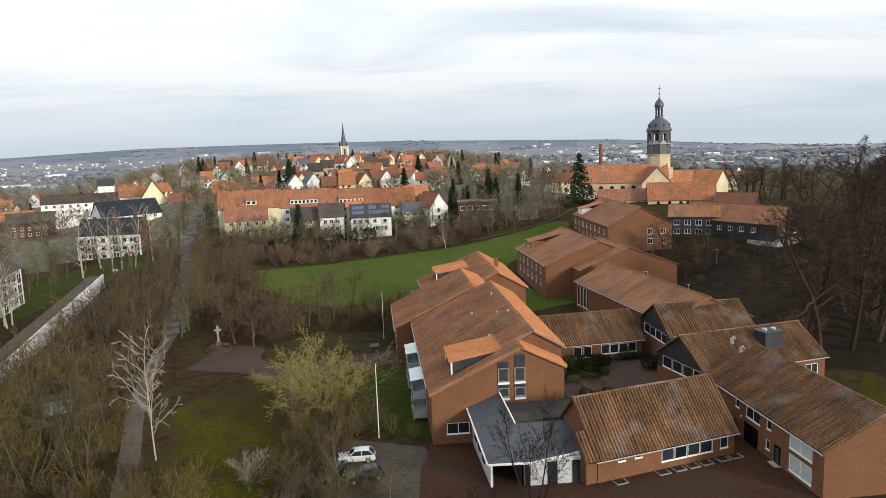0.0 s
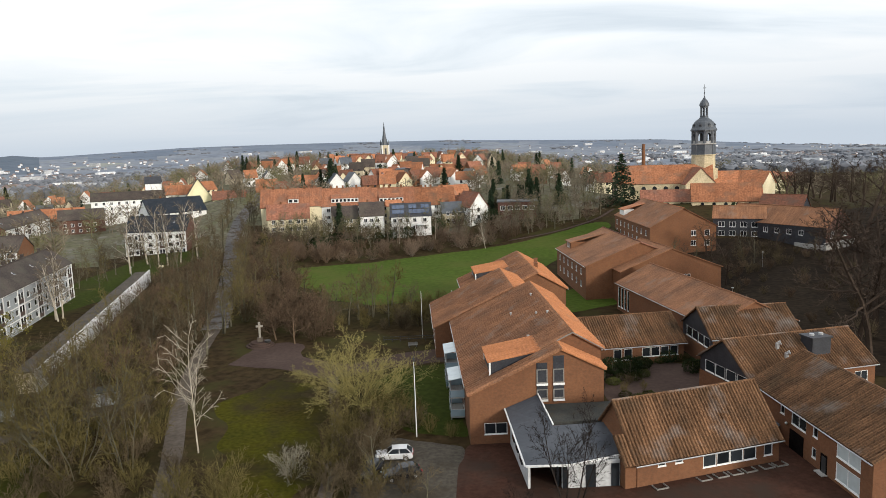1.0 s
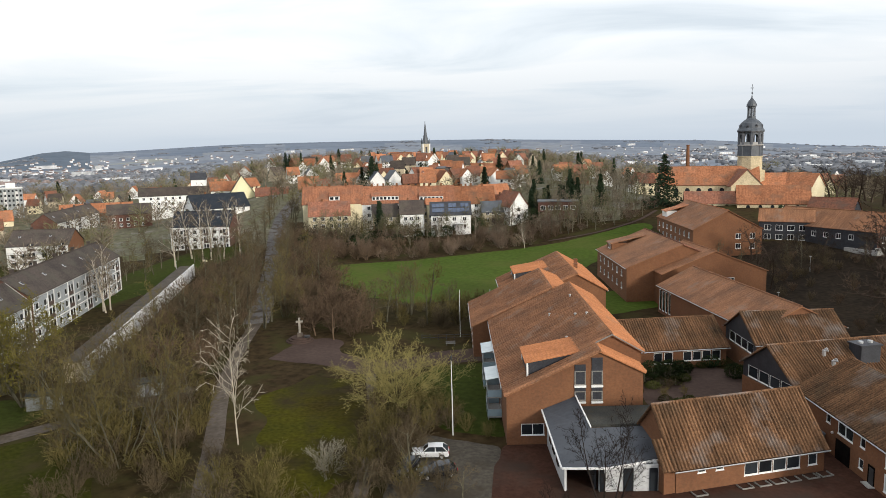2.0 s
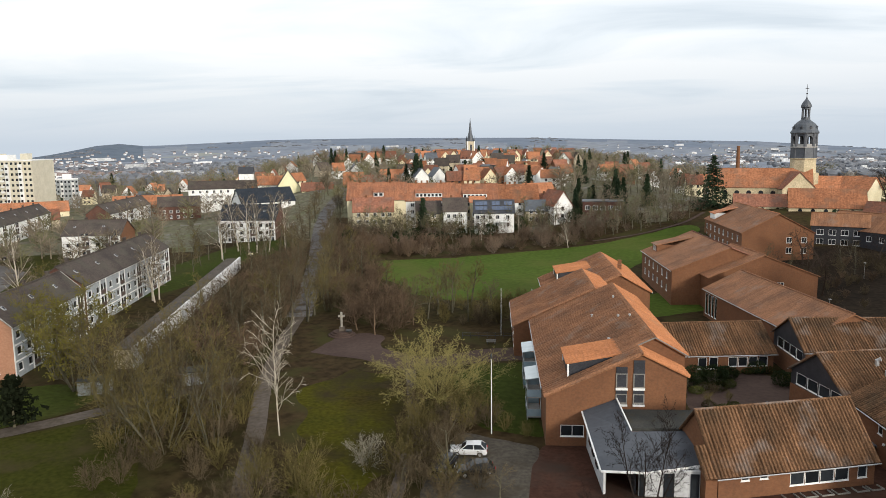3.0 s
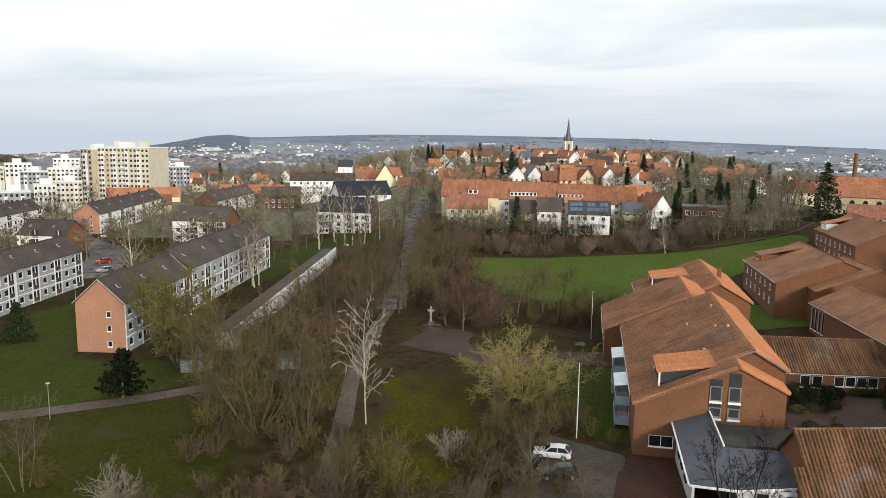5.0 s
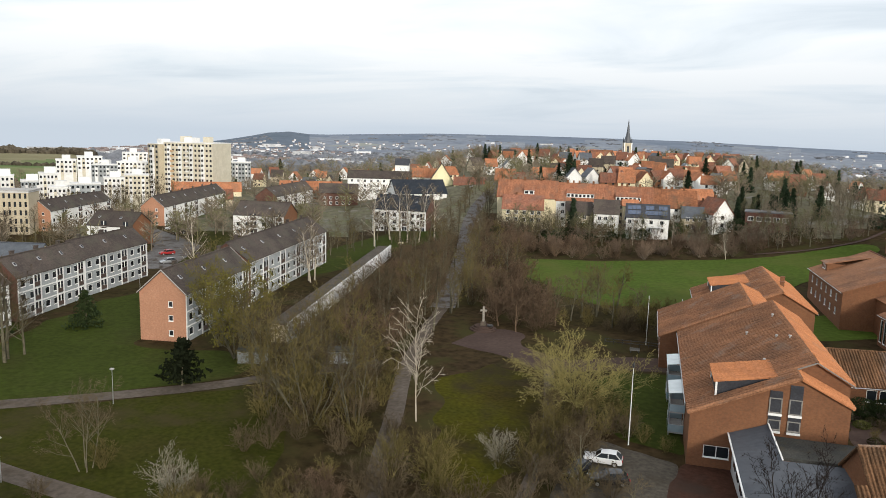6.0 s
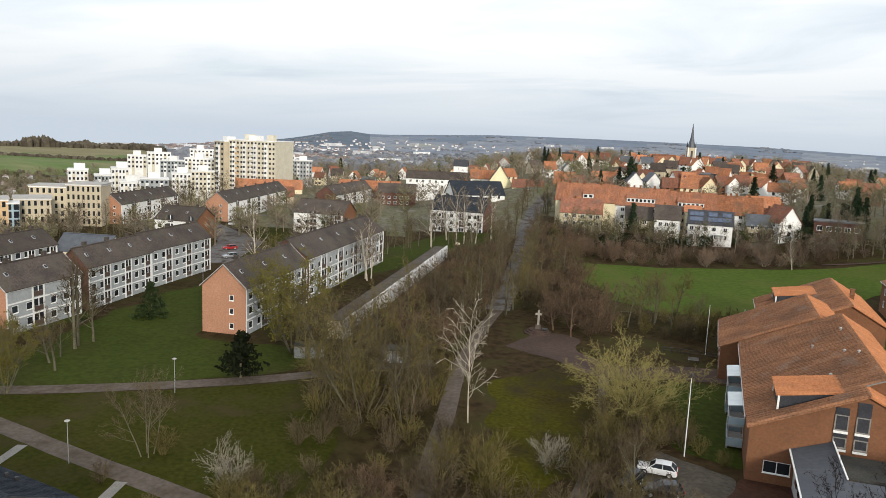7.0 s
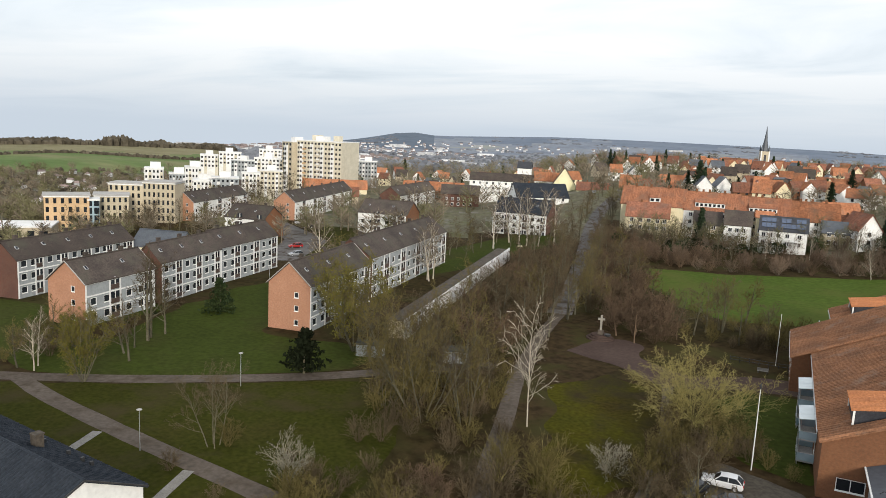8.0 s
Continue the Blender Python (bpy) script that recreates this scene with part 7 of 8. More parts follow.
for i, (wl, rf) in enumerate((("render_white", "tile_orange"), ("render_cream", "tile_orange"), ("render_white", "tile_red"), ("brick", "tile_red"), ("render_sand", "tile_brown"),
                              ("render_white", "tile_orange"), ("render_white", "slate"), ("render_cream", "tile_red"))):
    words = {"render_white": "white", "render_cream": "cream", "brick": "brick", "render_sand": "sand-coloured"}[wl]
    roofs = {"tile_orange": "an orange tile roof", "tile_red": "a dull red tile roof", "tile_brown": "a brown tile roof", "slate": "a grey slate roof"}[rf]
    x, y = (-14 - 9 * i, 400 + (i % 3) * 14)
    VARIANTS.append(cottage("house", set_at(x, y, TR.choice((-80, -150, -40))), TR.uniform(7, 10), TR.uniform(6.4, 7.8), TR.uniform(4.4, 5.8), TR.uniform(8.4, 10.2), wl, rf, f"{words} town house under {roofs}", wins=((0.2, 1), (0.6, 1)), small=True))
    FOOT.append((x, y, -80, 12, 10))


def town(count, region, gap):
    """Copies of the town houses over a region (bearing from, to, distance from, to), turned along a few street directions."""
    got, tries = 0, 0
    while got < count and tries < count * 60:
        tries += 1
        az, d = radians(TR.uniform(region[0], region[1])), TR.uniform(region[2], region[3])
        x, y = d * math.sin(az), d * math.cos(az)
        if not clear(x, y, gap):
            continue
        yaw = TR.choice((-80, -95, -65, -150, -165, -35, 10)) + TR.uniform(-8, 8)
        copy_thing(TR.choice(VARIANTS), set_at(x, y, yaw))
        FOOT.append((x - 5, y - 5, 0, 10, 10))
        got += 1


town(104, (-12.5, 0.0, 372, 700), 1.2)
town(16, (-20, -12, 440, 700), 6)
town(16, (-34, -20, 420, 640), 9)
town(14, (0, 11, 340, 560), 9)
town(10, (-44, -33, 440, 640), 9)
town(10, (14, 24, 420, 700), 9)

# the second church, slim spire over the old town
spire = thing("spire_church", pose(-77, 597, 13, 0, 0, 20), "small town church with a slim grey spire", "church")
part("tower", box(-2.9, -2.9, -4, 2.9, 2.9, 24, 0.2), M["render_sand"], spire)
part("spire", lathe([(3.0, 24), (2.6, 25.5), (1.3, 31.5), (0.08, 42.5)], 8, radians(22.5)), M["slate"], spire, "slim grey spire")
for sx in (-1, 1):
    for sy in (-1, 1):
        part("corner_strip", box(sx * 2.75 - 0.4, sy * 2.75 - 0.4, 6, sx * 2.75 + 0.4, sy * 2.75 + 0.4, 24.2), M["render_white"], spire, "pale corner buttress")
        part("pinnacle", lathe([(0.65, 24.1), (0.5, 25.6), (0.05, 28.6)], 6), M["slate"], spire, "", Matrix.Translation((sx * 2.6, sy * 2.6, 0)))
part("nave", box(-7, 3, -4, 7, 24, 10), M["render_white"], spire)
part("nave_roof", ([(-7.5, 3, 9.8), (7.5, 3, 9.8), (7.5, 24.5, 9.8), (-7.5, 24.5, 9.8), (0, 3, 16), (0, 24.5, 16)], [(0, 1, 4), (2, 3, 5), (1, 2, 5, 4), (3, 0, 4, 5)]), M["slate"], spire)
for k in range(4):
    part("belfry_window", box(-0.8, -3.02, 15.5, 0.8, -2.92, 21.5), M["slate_dark"], spire, "", pose(0, 0, 0, 0, 0, 90 * k))


# -- flat-roofed blocks of the estate --
def slab(x, y, z, yaw, L, W, h, floors, bays, wall, label, balconies=True, wide=0.52, tall=0.5, first=0):
    """A flat-roofed block, its broad side looking along v1, with a window to each bay and floor."""
    r = thing("flat_block", pose(x, y, z, 0, 0, yaw + 90), label, "apartment block", "far blocks")
    part("wall", box(0, -W, -6, L, 0, h), M[wall], r)
    part("parapet", join(box(-0.2, -W - 0.2, h, L + 0.2, 0.2, h + 0.5)), M["render_far"], r)
    if h > 12 and balconies:
        part("lift_house", box(L * 0.3, -W * 0.7, h + 0.5, L * 0.3 + 5, -W * 0.3, h + 3.2), M["render_far"], r)
    fh, bw = h / floors, L / bays
    key = ("far", round(bw, 2), round(fh, 2), wide)
    if key not in WINDOWS:
        WINDOWS[key] = mesh_of("window", *box(0, 0, 0, bw * wide, 0.12, fh * tall), M["glass"])
    for i in range(bays):
        for j in range(first, floors):
            if balconies and i % 3 == 1 and j < floors - 1:
                continue
            child("window", WINDOWS[key], r, "", Matrix.Translation((bw * (i + 0.24), -W - 0.06, fh * (j + 0.3))))
    for i in range(1, bays if balconies else 0, 3):
        part("balcony_column", box(bw * i + bw * 0.1, -W - 1.2, 0, bw * (i + 0.85), -W - 0.01, h - fh * 0.6), M["render_far" if wall != "render_far" else "render_beige"], r)
        for j in range(first, floors - 1):
            child("window", WINDOWS[key], r, "", Matrix.Translation((bw * (i + 0.24), -W - 1.26, fh * (j + 0.36))))
    for j in range(first, floors, 1 if floors < 6 else 2):
        for q in (0.5,):
            child("window", WINDOWS[key], r, "", Matrix.Translation((-0.06, -W * q, fh * (j + 0.3))) @ pose(0, 0, 0, 0, 0, -90))
    FOOT.append((x, y, yaw, L, W))
    return r


def block_at(ax, ay, yaw, z0, top, L, W, floors, bays, wall, label, **k):
    """A flat block by the foot of its front's one end."""
    a = radians(yaw)
    return slab(ax - W * math.cos(a), ay - W * math.sin(a), z0, yaw, L, W, top - z0, floors, bays, wall, label, **k)


hr = block_at(-314.1, 349.7, -78.9, -8, 29.8, 31, 24, 13, 13, "render_beige", "cream high-rise apartment block with balcony columns", wide=0.5, tall=0.45)
for x, w in ((5, 5), (20, 4)):
    part("lift_house", box(x, -14, 37.8, x + w, -9, 41.6), M["render_beige"], hr)
for j in range(1, 12):
    part("balcony_front", box(4.9, -25.9, 2.95 * j, 7.0, -25.3, 2.95 * j + 1.1), M["render_ochre"], hr, "orange balcony front")
    part("balcony_front", box(14.4, -25.7, 2.95 * j, 16.4, -25.3, 2.95 * j + 1.0), M["render_far"], hr, "pale balcony front")
block_at(-327.0, 350.5, -108, -8, 28.6, 12, 14, 12, 3, "render_sand", "ochre-balconied wing of the high-rise")
for x, y, yaw, top, L, b, w, first in ((-318.4, 242.1, -39, 13.7, 9, 3, "render_far", 3), (-311.5, 251.5, -39, 11.2, 8, 3, "render_grey", 3), (-306, 257, -39, 14.8, 8, 3, "render_far", 3), (-292.4, 250.4, -42, 9.2, 9, 3, "render_far", 3),
                                       (-286.5, 257.0, -42, 10.8, 13, 4, "render_grey", 3), (-302, 291.9, -45, 11.6, 10, 3, "render_far", 4), (-295, 299, -45, 13.0, 12, 4, "render_beige", 4), (-407, 354.8, -42, 15.8, 12, 3, "render_far", 5),
                                       (-398.5, 364, -42, 18.0, 15, 4, "render_far", 6), (-378.6, 356.4, -61, 13.8, 16, 5, "render_grey", 5), (-365, 364, -61, 16.0, 20, 6, "render_far", 6), (-422, 426.4, -46, 19.2, 17, 4, "render_far", 7),
                                       (-324.2, 406.6, -52, 19.8, 13, 4, "render_far", 5), (-302.3, 398.2, -53, 17.2, 12, 4, "render_grey", 5)):
    block_at(x, y, yaw, -8, top, L, 12, round((top + 8) / 2.8), b + 2, w, "white stepped apartment block of the estate", balconies=True, wide=0.5, tall=0.46, first=first)
for x, y, yaw, z0, top, L, n, b, w, lb in ((-232.8, 138.7, -32, 0, 11.5, 13.4, 4, 6, "render_ochre", "ochre office building with rows of narrow windows"), (-232.3, 156.3, -35, 0, 10.9, 11, 4, 6, "render_sand", "sand-coloured office building with rows of narrow windows"),
                                          (-246.1, 171.5, -53, 0, 13.6, 17.8, 5, 9, "render_sand", "sand-coloured office building with rows of narrow windows"), (-236.0, 178.6, -58, 0, 14.6, 12, 5, 7, "render_sand", "tall sand-coloured office building with rows of narrow windows")):
    o = block_at(x, y, yaw, z0, top, L, 11, n, b, w, lb, balconies=False, wide=0.42, tall=0.6)
    part("cornice", box(-0.5, -11.5, top - z0 + 0.5, L + 0.5, 0.5, top - z0 + 0.8), M["concrete"], o)
stair = block_at(-226.5, 149.2, -34, 0, 10.4, 4.2, 8, 4, 2, "glass_blue", "glazed stair tower between the offices", balconies=False, wide=0.7, tall=0.8)
slab(-248, 118, -1, -40, 30, 14, 4.6, 1, 8, "render_sand", "low flat-roofed building behind the blocks", balconies=False)
chimney = thing("factory_chimney", pose(127.5, 586, 0), "tall red-brick factory chimney", "chimney")
part("shaft", lathe([(1.9, -8), (1.4, 20), (1.1, 30.5), (1.3, 30.6), (1.3, 31.4), (1.0, 31.4)], 12), M["brick"], chimney)
slab(294, 846, -22, -107, 46, 16, 26, 7, 12, "render_far", "white slab office building out in the valley")

# -- trees over the town --
def scatter_polar(keys, count, az0, az1, d0, d1, s0, s1, gap=4):
    got, tries = 0, 0
    while got < count and tries < count * 30:
        tries += 1
        az, d = radians(RNG.uniform(az0, az1)), math.sqrt(RNG.uniform(d0 * d0, d1 * d1))
        x, y = d * math.sin(az), d * math.cos(az)
        if clear(x, y, 1.5):
            put(RNG.choice(keys), x, y, RNG.uniform(s0, s1))
            got += 1


scatter_polar(["spruce0", "spruce1", "fir0", "fir1"], 34, -14, 10, 360, 680, 0.6, 1.1)
scatter_polar(["spruce0", "spruce1", "fir0", "fir1"], 24, -38, -14, 450, 700, 0.6, 1.1)
scatter_polar(["fir0", "fir1"], 8, -13, 8, 330, 600, 0.7, 1.0)


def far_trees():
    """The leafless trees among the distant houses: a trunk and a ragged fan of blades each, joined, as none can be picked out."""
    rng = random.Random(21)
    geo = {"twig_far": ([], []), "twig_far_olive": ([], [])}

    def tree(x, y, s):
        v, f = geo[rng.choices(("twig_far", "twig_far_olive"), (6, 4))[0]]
        z, h = ground(x, y), 12 * s
        for k in range(36):
            t = rng.uniform(0.18, 0.75)
            a, up = rng.random() * 2 * math.pi, rng.uniform(0.2, 1.1)
            d = Vector((math.cos(a), math.sin(a), up)).normalized()
            p = Vector((x, y, z + h * t * 0.8)) + d * h * 0.08
            ln = h * 0.42 * rng.uniform(0.55, 1.1) * (1.15 - 0.6 * t)
            q = p + d * ln
            side = d.orthogonal().normalized() * 0.18
            side.rotate(Matrix.Rotation(rng.random() * 3.14, 3, d))
            o = len(v)
            v.extend([tuple(p - side), tuple(p + side), tuple(q)])
            f.append((o, o + 1, o + 2))
            for _ in range(3):
                b = p.lerp(q, rng.uniform(0.3, 0.95))
                e = b + (d + Vector((rng.gauss(0, 0.6), rng.gauss(0, 0.6), rng.gauss(0.1, 0.4)))).normalized() * h * rng.uniform(0.1, 0.2)
                sd = (e - b).orthogonal().normalized() * 0.1
                o = len(v)
                v.extend([tuple(b - sd), tuple(b + sd), tuple(e)])
                f.append((o, o + 1, o + 2))
        g = tube([Vector((x, y, z - 1)), Vector((x, y, z + h * 0.45)), Vector((x, y, z + h * 0.8))], [0.22, 0.15, 0.05], 4)
        o = len(v)
        v.extend(g[0])
        f.extend(tuple(i + o for i in q) for q in g[1])
    for n, az0, az1, d0, d1, s0, s1 in ((260, -36, -12, 335, 700, 0.8, 1.4), (90, -13, 1, 330, 700, 0.5, 0.95), (230, -1, 17, 320, 700, 0.8, 1.3), (210, -62, -34, 260, 690, 0.6, 1.1), (170, -40, 20, 640, 850, 0.9, 1.4),
                                        (60, 14, 32, 330, 640, 0.9, 1.4), (60, -50, -30, 230, 400, 0.7, 1.0), (420, -62, -49, 300, 690, 0.3, 0.75), (90, -63, -52, 210, 330, 0.5, 0.9)):
        for _ in range(n):
            az, d = radians(rng.uniform(az0, az1)), math.sqrt(rng.uniform(d0 * d0, d1 * d1))
            x, y = d * math.sin(az), d * math.cos(az)
            if clear(x, y, 1.2):
                tree(x, y, rng.uniform(s0, s1))
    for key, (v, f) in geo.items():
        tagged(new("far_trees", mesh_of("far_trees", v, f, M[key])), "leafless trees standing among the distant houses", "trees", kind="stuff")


far_trees()


# -- out in the plain: woods and settlements too far off to pick apart --
def far_stuff():
    rng = np.random.default_rng(3)
    fv, ff, hv, hf, rv, rf = [], [], [], [], [], []
    bv, bf = [], []

    def clump(x, y, z, r, h, wv=fv, wf=ff):
        o = len(wv)
        n = 6
        top = [(x + rng.normal(0, r * 0.25), y + rng.normal(0, r * 0.25), z + h * rng.uniform(0.85, 1.15))]
        ring = [(x + r * math.cos(2 * math.pi * k / n) * rng.uniform(0.7, 1.2), y + r * math.sin(2 * math.pi * k / n) * rng.uniform(0.7, 1.2), z + h * rng.uniform(0.45, 0.8)) for k in range(n)]
        foot = [(x + r * 0.9 * math.cos(2 * math.pi * k / n), y + r * 0.9 * math.sin(2 * math.pi * k / n), z - 2) for k in range(n)]
        wv.extend(top + ring + foot)
        for k in range(n):
            j = (k + 1) % n
            wf.append((o, o + 1 + k, o + 1 + j))
            wf.append((o + 1 + k, o + 1 + n + k, o + 1 + n + j, o + 1 + j))

    def block(V, F, x, y, z, a, l, w, h, gable, RV=None, RF=None):
        c, s = math.cos(a), math.sin(a)
        o = len(V)
        for zz in (z - 3, z + h):
            for u, t in ((-l, -w), (l, -w), (l, w), (-l, w)):
                V.append((x + u * c - t * s, y + u * s + t * c, zz))
        F.extend([(o, o + 1, o + 5, o + 4), (o + 1, o + 2, o + 6, o + 5), (o + 2, o + 3, o + 7, o + 6), (o + 3, o, o + 4, o + 7), (o + 4, o + 5, o + 6, o + 7)])
        if gable:
            q = len(RV)
            for u, t, zz in ((-l, -w, h), (l, -w, h), (l, w, h), (-l, w, h), (-l, 0, h + w * 0.8), (l, 0, h + w * 0.8)):
                t *= 1.1
                RV.append((x + u * c - t * s, y + u * s + t * c, z + zz + 0.05))
            RF.extend([(q, q + 1, q + 5, q + 4), (q + 2, q + 3, q + 4, q + 5), (q, q + 4, q + 3), (q + 1, q + 2, q + 5)])
    for _ in range(15000):
        az, d = rng.uniform(-64, 34), 740 * (4300 / 740) ** rng.random()
        x, y = d * math.sin(radians(az)), d * math.cos(radians(az))
        if az < -45.5 and d < 1330:
            continue
        if noise.noise((x * 0.004, y * 0.004, 2)) < -0.3 + 0.3 * rng.random() + 0.5 * smooth(2000, 3200, d):
            continue
        clump(x, y, ground(x, y), rng.uniform(2.6, 6) * (1 + d / 2200), rng.uniform(5, 10) * (1.0 if d < 2400 else 0.55))
    for _ in range(900):       # the wood along the crest of the field
        az, d = rng.uniform(-64, -46.5), rng.uniform(1150, 1240)
        x, y = d * math.sin(radians(az)), d * math.cos(radians(az))
        clump(x, y, ground(x, y), rng.uniform(3, 7), rng.uniform(5, 10) * (1.0 + 1.1 * noise.noise((az * 0.45, 0, 0))), bv, bf)
    for _ in range(150):       # a hedge across the field
        t = rng.random()
        az, d = -63 + 14 * t, 850 + 40 * math.sin(t * 5)
        x, y = d * math.sin(radians(az)), d * math.cos(radians(az))
        clump(x, y, ground(x, y), rng.uniform(2, 4), rng.uniform(2, 4), bv, bf)
    for _ in range(700):       # allotment gardens below the field
        az, d = rng.uniform(-62, -49), rng.uniform(330, 700)
        x, y = d * math.sin(radians(az)), d * math.cos(radians(az))
        if clear(x, y, 4):
            clump(x, y, ground(x, y), rng.uniform(1, 2.4), rng.uniform(1.5, 4), bv, bf)
            if rng.random() < 0.12:
                block(hv, hf, x + 4, y, ground(x, y), rng.random() * 3, rng.uniform(1.5, 3), rng.uniform(1.4, 2.2), 2.4, True, rv, rf)
    for _ in range(9000):
        az, d = rng.uniform(-62, 34), 720 * (4200 / 720) ** rng.random()
        x, y = d * math.sin(radians(az)), d * math.cos(radians(az))
        if az < -44 and d < 1500:
            continue
        if noise.noise((x * 0.0022, y * 0.0022, 7)) < -0.15 + 0.25 * rng.random() or d > 3500 or rng.random() < smooth(1500, 3400, d) * 0.6:
            continue
        big = rng.random() < 0.05
        l, w, h = (rng.uniform(15, 45), rng.uniform(7, 14), rng.uniform(7, 15)) if big else (rng.uniform(4, 8), rng.uniform(3.5, 5), rng.uniform(5, 8))
        k = (0.95 if d < 2000 else 0.8) * (0.75 if az > 2 else 1.0)
        block(hv, hf, x, y, ground(x, y), rng.random() * 3.1, l * k, w * k, h * k, not big, rv, rf)
    tagged(new("far_woods", mesh_of("far_woods", fv, ff, M["far_wood"])), "leafless woods out on the plain, tinted blue-grey for haze", "woods", kind="stuff")
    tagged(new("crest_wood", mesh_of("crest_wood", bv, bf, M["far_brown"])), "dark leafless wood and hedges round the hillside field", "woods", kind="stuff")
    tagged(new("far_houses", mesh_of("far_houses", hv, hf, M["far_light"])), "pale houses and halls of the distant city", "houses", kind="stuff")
    tagged(new("far_roofs", mesh_of("far_roofs", rv, rf, M["far_red"])), "tiled roofs of the distant city, greyed for haze", "roofs", kind="stuff")


far_stuff()


# ---- smaller things ----
def car(m, paint, label, estate=True):
    """A parked car: body shell with sills and bonnet, glazed cabin, wheels, lamps."""
    r = thing("parked_car", m, label, "car", "parked cars")
    end = 1.95 if estate else 1.5
    rows = [(-2.22, 0.42, 0.62, 0.72), (-2.12, 0.32, 0.82, 0.86), (-1.5, 0.28, 0.94, 0.9), (-0.85, 0.28, 1.0, 0.9), (0.6, 0.28, 1.02, 0.9), (1.9, 0.28, 1.02, 0.9), (2.15, 0.32, 0.98, 0.86), (2.25, 0.45, 0.7, 0.76)]
    ring = lambda x, z0, z1, w: [(x, -w * 0.92, z0), (x, -w, (z0 + z1) / 2), (x, -w, z1 - 0.1), (x, -w * 0.88, z1), (x, w * 0.88, z1), (x, w, z1 - 0.1), (x, w, (z0 + z1) / 2), (x, w * 0.92, z0)]

    def hull(sections, k):
        v = [q for sec in sections for q in sec]
        f = [(i * k + j, i * k + (j + 1) % k, (i + 1) * k + (j + 1) % k, (i + 1) * k + j) for i in range(len(sections) - 1) for j in range(k)]
        return v, f + [tuple(range(k - 1, -1, -1)), tuple((len(sections) - 1) * k + j for j in range(k))]
    part("body", hull([ring(*q) for q in rows], 8), M[paint], r)
    cab = [(-0.9, 0.98, 1.0, 0.84), (-0.2, 0.98, 1.46, 0.72), (0.5, 0.98, 1.52, 0.74), (end - 0.45, 0.98, 1.5, 0.72), (end + 0.2, 0.98, 1.02, 0.8)]
    part("cabin_glass", hull([[(x, -0.84, z0), (x, -w, z1), (x, w, z1), (x, 0.84, z0)] for x, z0, z1, w in cab], 4), M["glass"], r)
    lid_v = [(x, y, z + 0.03 * (1 - abs(y))) for x, z, w in ((-0.28, 1.45, 0.66), (0.5, 1.54, 0.7), (end - 0.42, 1.52, 0.68)) for y in (-w, 0.0, w)]
    part("car_roof", (lid_v + [(x, y, z - 0.1) for x, y, z in lid_v], [(3 * i + j, 3 * i + 3 + j, 3 * i + 4 + j, 3 * i + 1 + j) for i in range(2) for j in range(2)]
                      + [(0, 1, 10, 9), (1, 2, 11, 10), (2, 5, 14, 11), (5, 8, 17, 14), (8, 7, 16, 17), (7, 6, 15, 16), (6, 3, 12, 15), (3, 0, 9, 12)]), M[paint], r)
    for x0, x1 in ((-0.84, -0.24), (0.62, 0.6), (end + 0.12, end - 0.42)):
        for q in (-1, 1):
            part("pillar", tube([(x0, q * 0.84, 1.0), (x1, q * 0.72, 1.5)], [0.05, 0.05], 4), M[paint], r)
    for x in (-1.4, 1.4):
        for s in (-1, 1):
            w = part("wheel", lathe([(0.22, -0.1), (0.33, -0.1), (0.33, 0.1), (0.22, 0.1)], 14), M["rubber"], r, "", Matrix.Translation((x, s * 0.82, 0.33)) @ pose(0, 0, 0, 90))
            part("rim", lathe([(0.02, -0.11), (0.21, -0.11), (0.21, 0.11), (0.02, 0.11)], 10), M["metal"], w)
    for s in (-0.65, 0.65):
        part("headlight", box(-2.28, s - 0.18, 0.7, -2.2, s + 0.18, 0.86, 0.02), M["glass_pale"], r)
        part("tail_light", box(2.2, s - 0.14, 0.7, 2.28, s + 0.14, 0.95, 0.02), M["car_red"], r)
    return r


car(pose(-11.3, 84.4, 0.06, 0, 0, 4), "car_white", "white estate car parked under bare trees")
car(pose(-13.6, 79.8, 0.06, 0, 0, 75), "car_black", "black car parked beside the white one")
car(pose(-9.9, 79.2, 0.06, 0, 0, 20), "car_black", "black car half hidden by branches")
for x, y, a, p, w in ((-157.5, 175.5, 60, "car_red", "red"), (-147, 164, 60, "car_silver", "silver"), (-196, 221, 40, "car_white", "white"), (-191, 226, 40, "car_silver", "silver"), (-186, 214, 40, "car_black", "black")):
    car(pose(x, y, ground(x, y) + 0.06, 0, 0, a), p, w + " car parked between the apartment blocks")
for x, y, a, p, w in ((-149.7, 388, 20, "car_white", "white"), (-143, 390, 20, "car_silver", "silver"), (-121.5, 352, 105, "car_silver", "silver"), (-127, 378, 105, "car_black", "black"), (-134, 402, 105, "car_white", "white"), (-128.5, 396, 105, "car_red", "red")):
    car(pose(x, y, ground(x, y) + 0.1, 0, 0, a), p, w + " car parked along the street")

# stone cross on its round steps
cross = thing("wayside_cross", pose(-43.5, 136.5, 0.0, 0, 0, 15), "pale stone cross on round grey steps", "cross")
for k, r in enumerate((2.7, 2.25, 1.8)):
    part("step", lathe([(r, k * 0.3), (r, k * 0.3 + 0.27), (r - 0.05, k * 0.3 + 0.3)], 24), M["plaza"], cross)
part("plinth", box(-0.55, -0.45, 0.9, 0.55, 0.45, 1.7, 0.06), M["path"], cross)
part("shaft", box(-0.22, -0.2, 1.7, 0.22, 0.2, 4.7, 0.05), M["stone_grey"], cross)
part("cross_arm", box(-0.68, -0.18, 3.75, 0.68, 0.18, 4.1, 0.05), M["stone_grey"], cross)
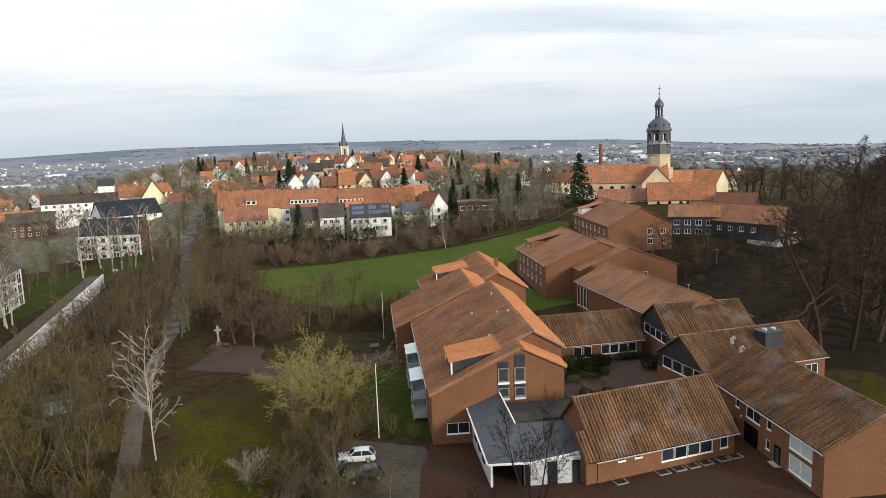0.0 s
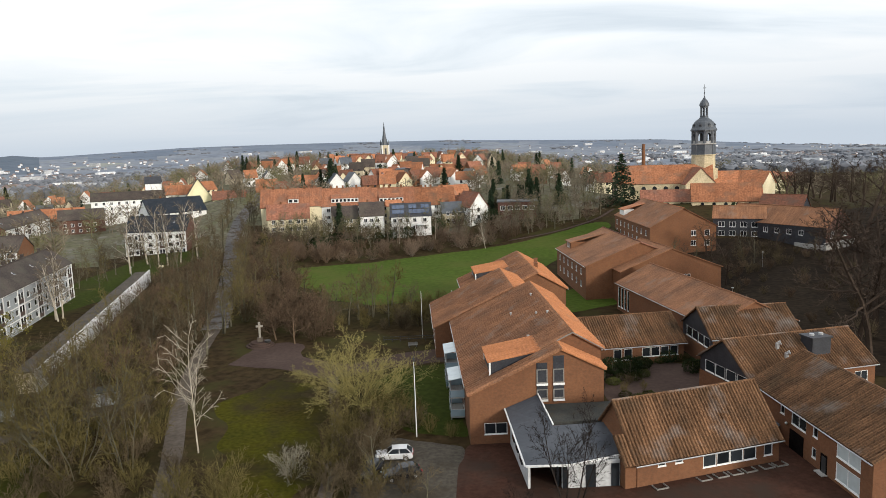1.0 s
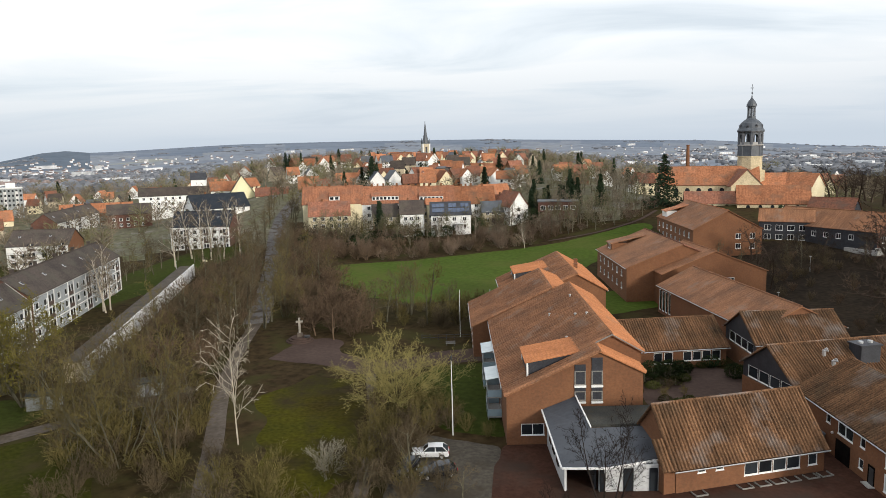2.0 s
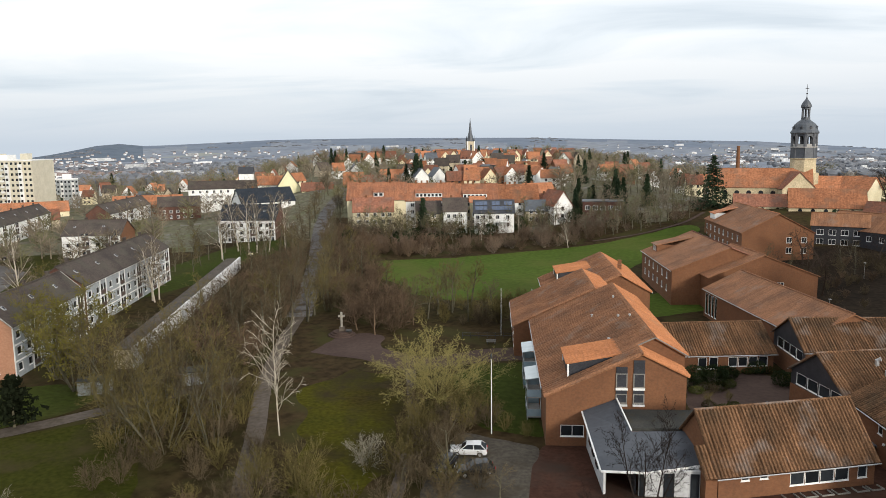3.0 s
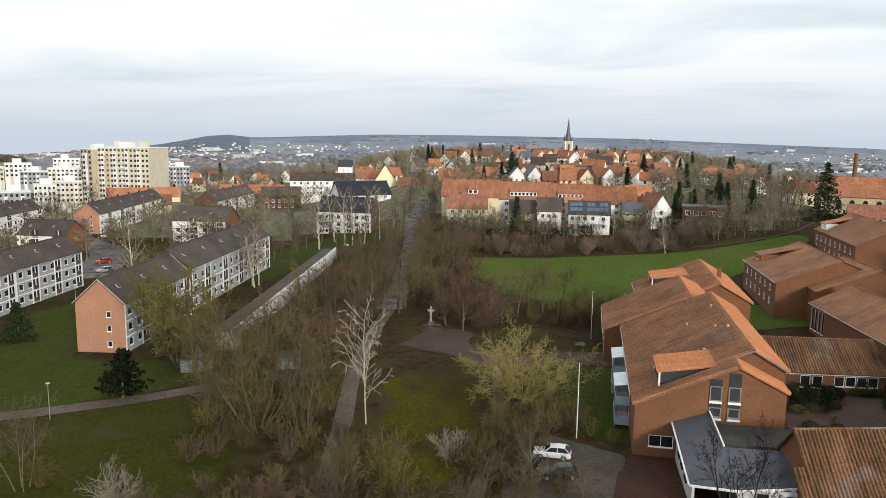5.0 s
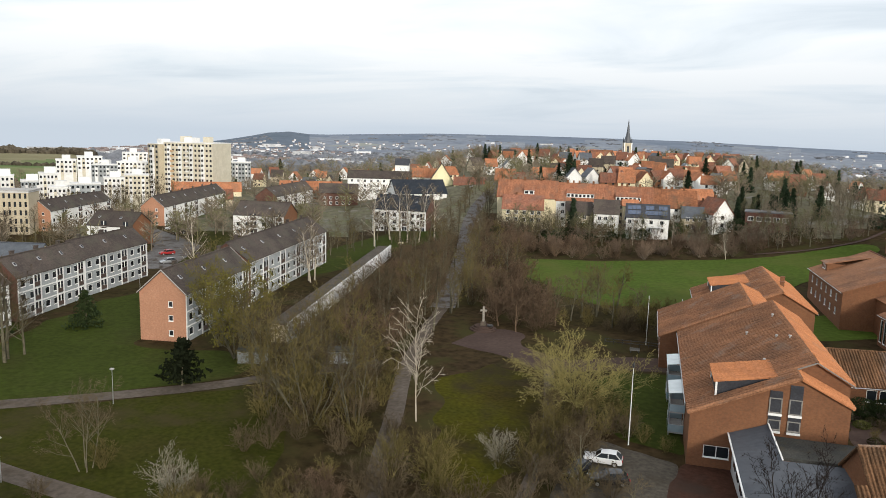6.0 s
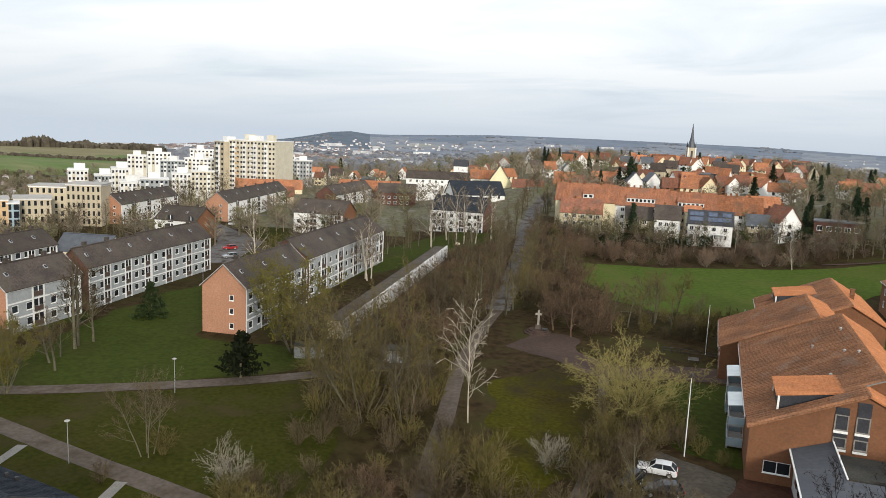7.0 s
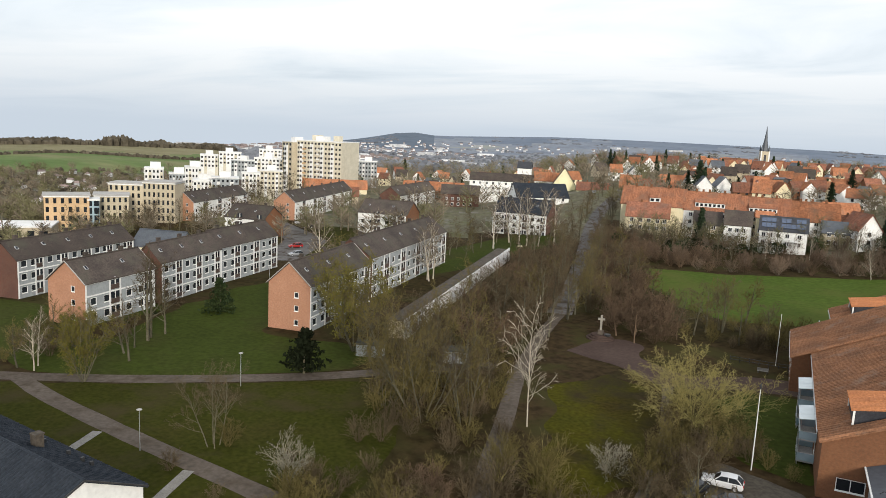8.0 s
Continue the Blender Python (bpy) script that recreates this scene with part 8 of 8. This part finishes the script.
part("planter", lathe([(0.5, 0.9), (0.65, 1.25), (0.55, 1.3)], 12), M["dark_metal"], cross, "", Matrix.Translation((1.4, -1.0, 0)))

flag = thing("flagpole", pose(-9.2, 91.2, 0), "slim white flagpole with a black finial", "flagpole")
part("pole", tube([(0, 0, 0), (0, 0, 5), (-0.02, 0, 10.2)], [0.075, 0.06, 0.04], 8), M["steel_pole"], flag)
part("finial", join(lathe([(0.05, 10.1), (0.14, 10.3), (0.14, 10.6), (0.02, 10.9)], 8), box(-0.25, -0.04, 10.5, 0.0, 0.04, 10.62)), M["dark_metal"], flag)
pole2 = thing("flagpole", pose(-12.2, 140.0, 0), "slim pale pole at the garden corner", "flagpole")
part("pole", tube([(0, 0, 0), (0, 0, 9.5)], [0.06, 0.035], 8), M["steel_pole"], pole2)


def street_lamp(x, y, h=5.0, label="grey park lamp with a flat disc head"):
    r = thing("street_lamp", pose(x, y, ground(x, y)), label, "lamp", "park lamps")
    part("pole", tube([(0, 0, 0), (0, 0, h * 0.6), (0, 0, h)], [0.06, 0.045, 0.035], 8), M["metal"], r)
    part("lamp_head", lathe([(0.06, h - 0.1), (0.3, h), (0.33, h + 0.07), (0.2, h + 0.14), (0.03, h + 0.17)], 12), M["concrete"], r)


for x, y in ((-77.1, 74.6), (-70, 52.1), (-101.8, 205), (-121, 126)):
    street_lamp(x, y)
street_lamp(54.2, 160, 4.0, "park lamp with a round white globe")
street_lamp(74, 196, 4.0, "park lamp with a round white globe")
sign = thing("road_sign", pose(-97.3, 214.6, 0, 0, 0, 20), "yellow-white road sign on two posts", "sign")
part("post", join(tube([(0, 0, 0), (0, 0, 4.0)], [0.07, 0.07], 6)), M["metal"], sign)
part("board", box(-0.75, -0.06, 3.3, 0.75, 0.0, 3.9, 0.02), M["render_cream"], sign)
for x, y, a in ((-13.5, 133.5, 10), (-4.5, 135.5, 4)):
    bch = thing("park_bench", pose(x, y, 0.06, 0, 0, a), "weathered pale bench at the gravel square", "bench", "benches")
    part("seat", box(-0.9, -0.22, 0.42, 0.9, 0.22, 0.48, 0.01), M["slab"], bch)
    part("backrest", box(-0.9, 0.2, 0.5, 0.9, 0.26, 0.9, 0.01), M["slab"], bch)
    for s in (-0.7, 0.7):
        part("leg", box(s - 0.05, -0.2, 0, s + 0.05, 0.2, 0.42), M["dark_metal"], bch)
bch = thing("park_bench", pose(28.6, 104.6, 0.05, 0, 0, -60), "grey wooden bench in the courtyard", "bench", "benches")
part("seat", box(-1.1, -0.25, 0.42, 1.1, 0.25, 0.5, 0.01), M["slate_light"], bch)
part("backrest", box(-1.1, 0.22, 0.5, 1.1, 0.3, 1.0, 0.01), M["slate_light"], bch)
for s in (-0.9, 0.9):
    part("leg", box(s - 0.06, -0.2, 0, s + 0.06, 0.2, 0.42), M["dark_metal"], bch)
fence = thing("garden_fence", pose(-19.5, 137.5, 0, 0, 0, 5), "low dark fence along the square", "fence")
for k in range(9):
    part("post", box(k * 1.6 - 0.05, -0.05, 0, k * 1.6 + 0.05, 0.05, 1.1), M["dark_metal"], fence)
for z in (0.45, 0.95):
    part("rail", box(-0.05, -0.03, z, 12.85, 0.03, z + 0.09), M["dark_metal"], fence)
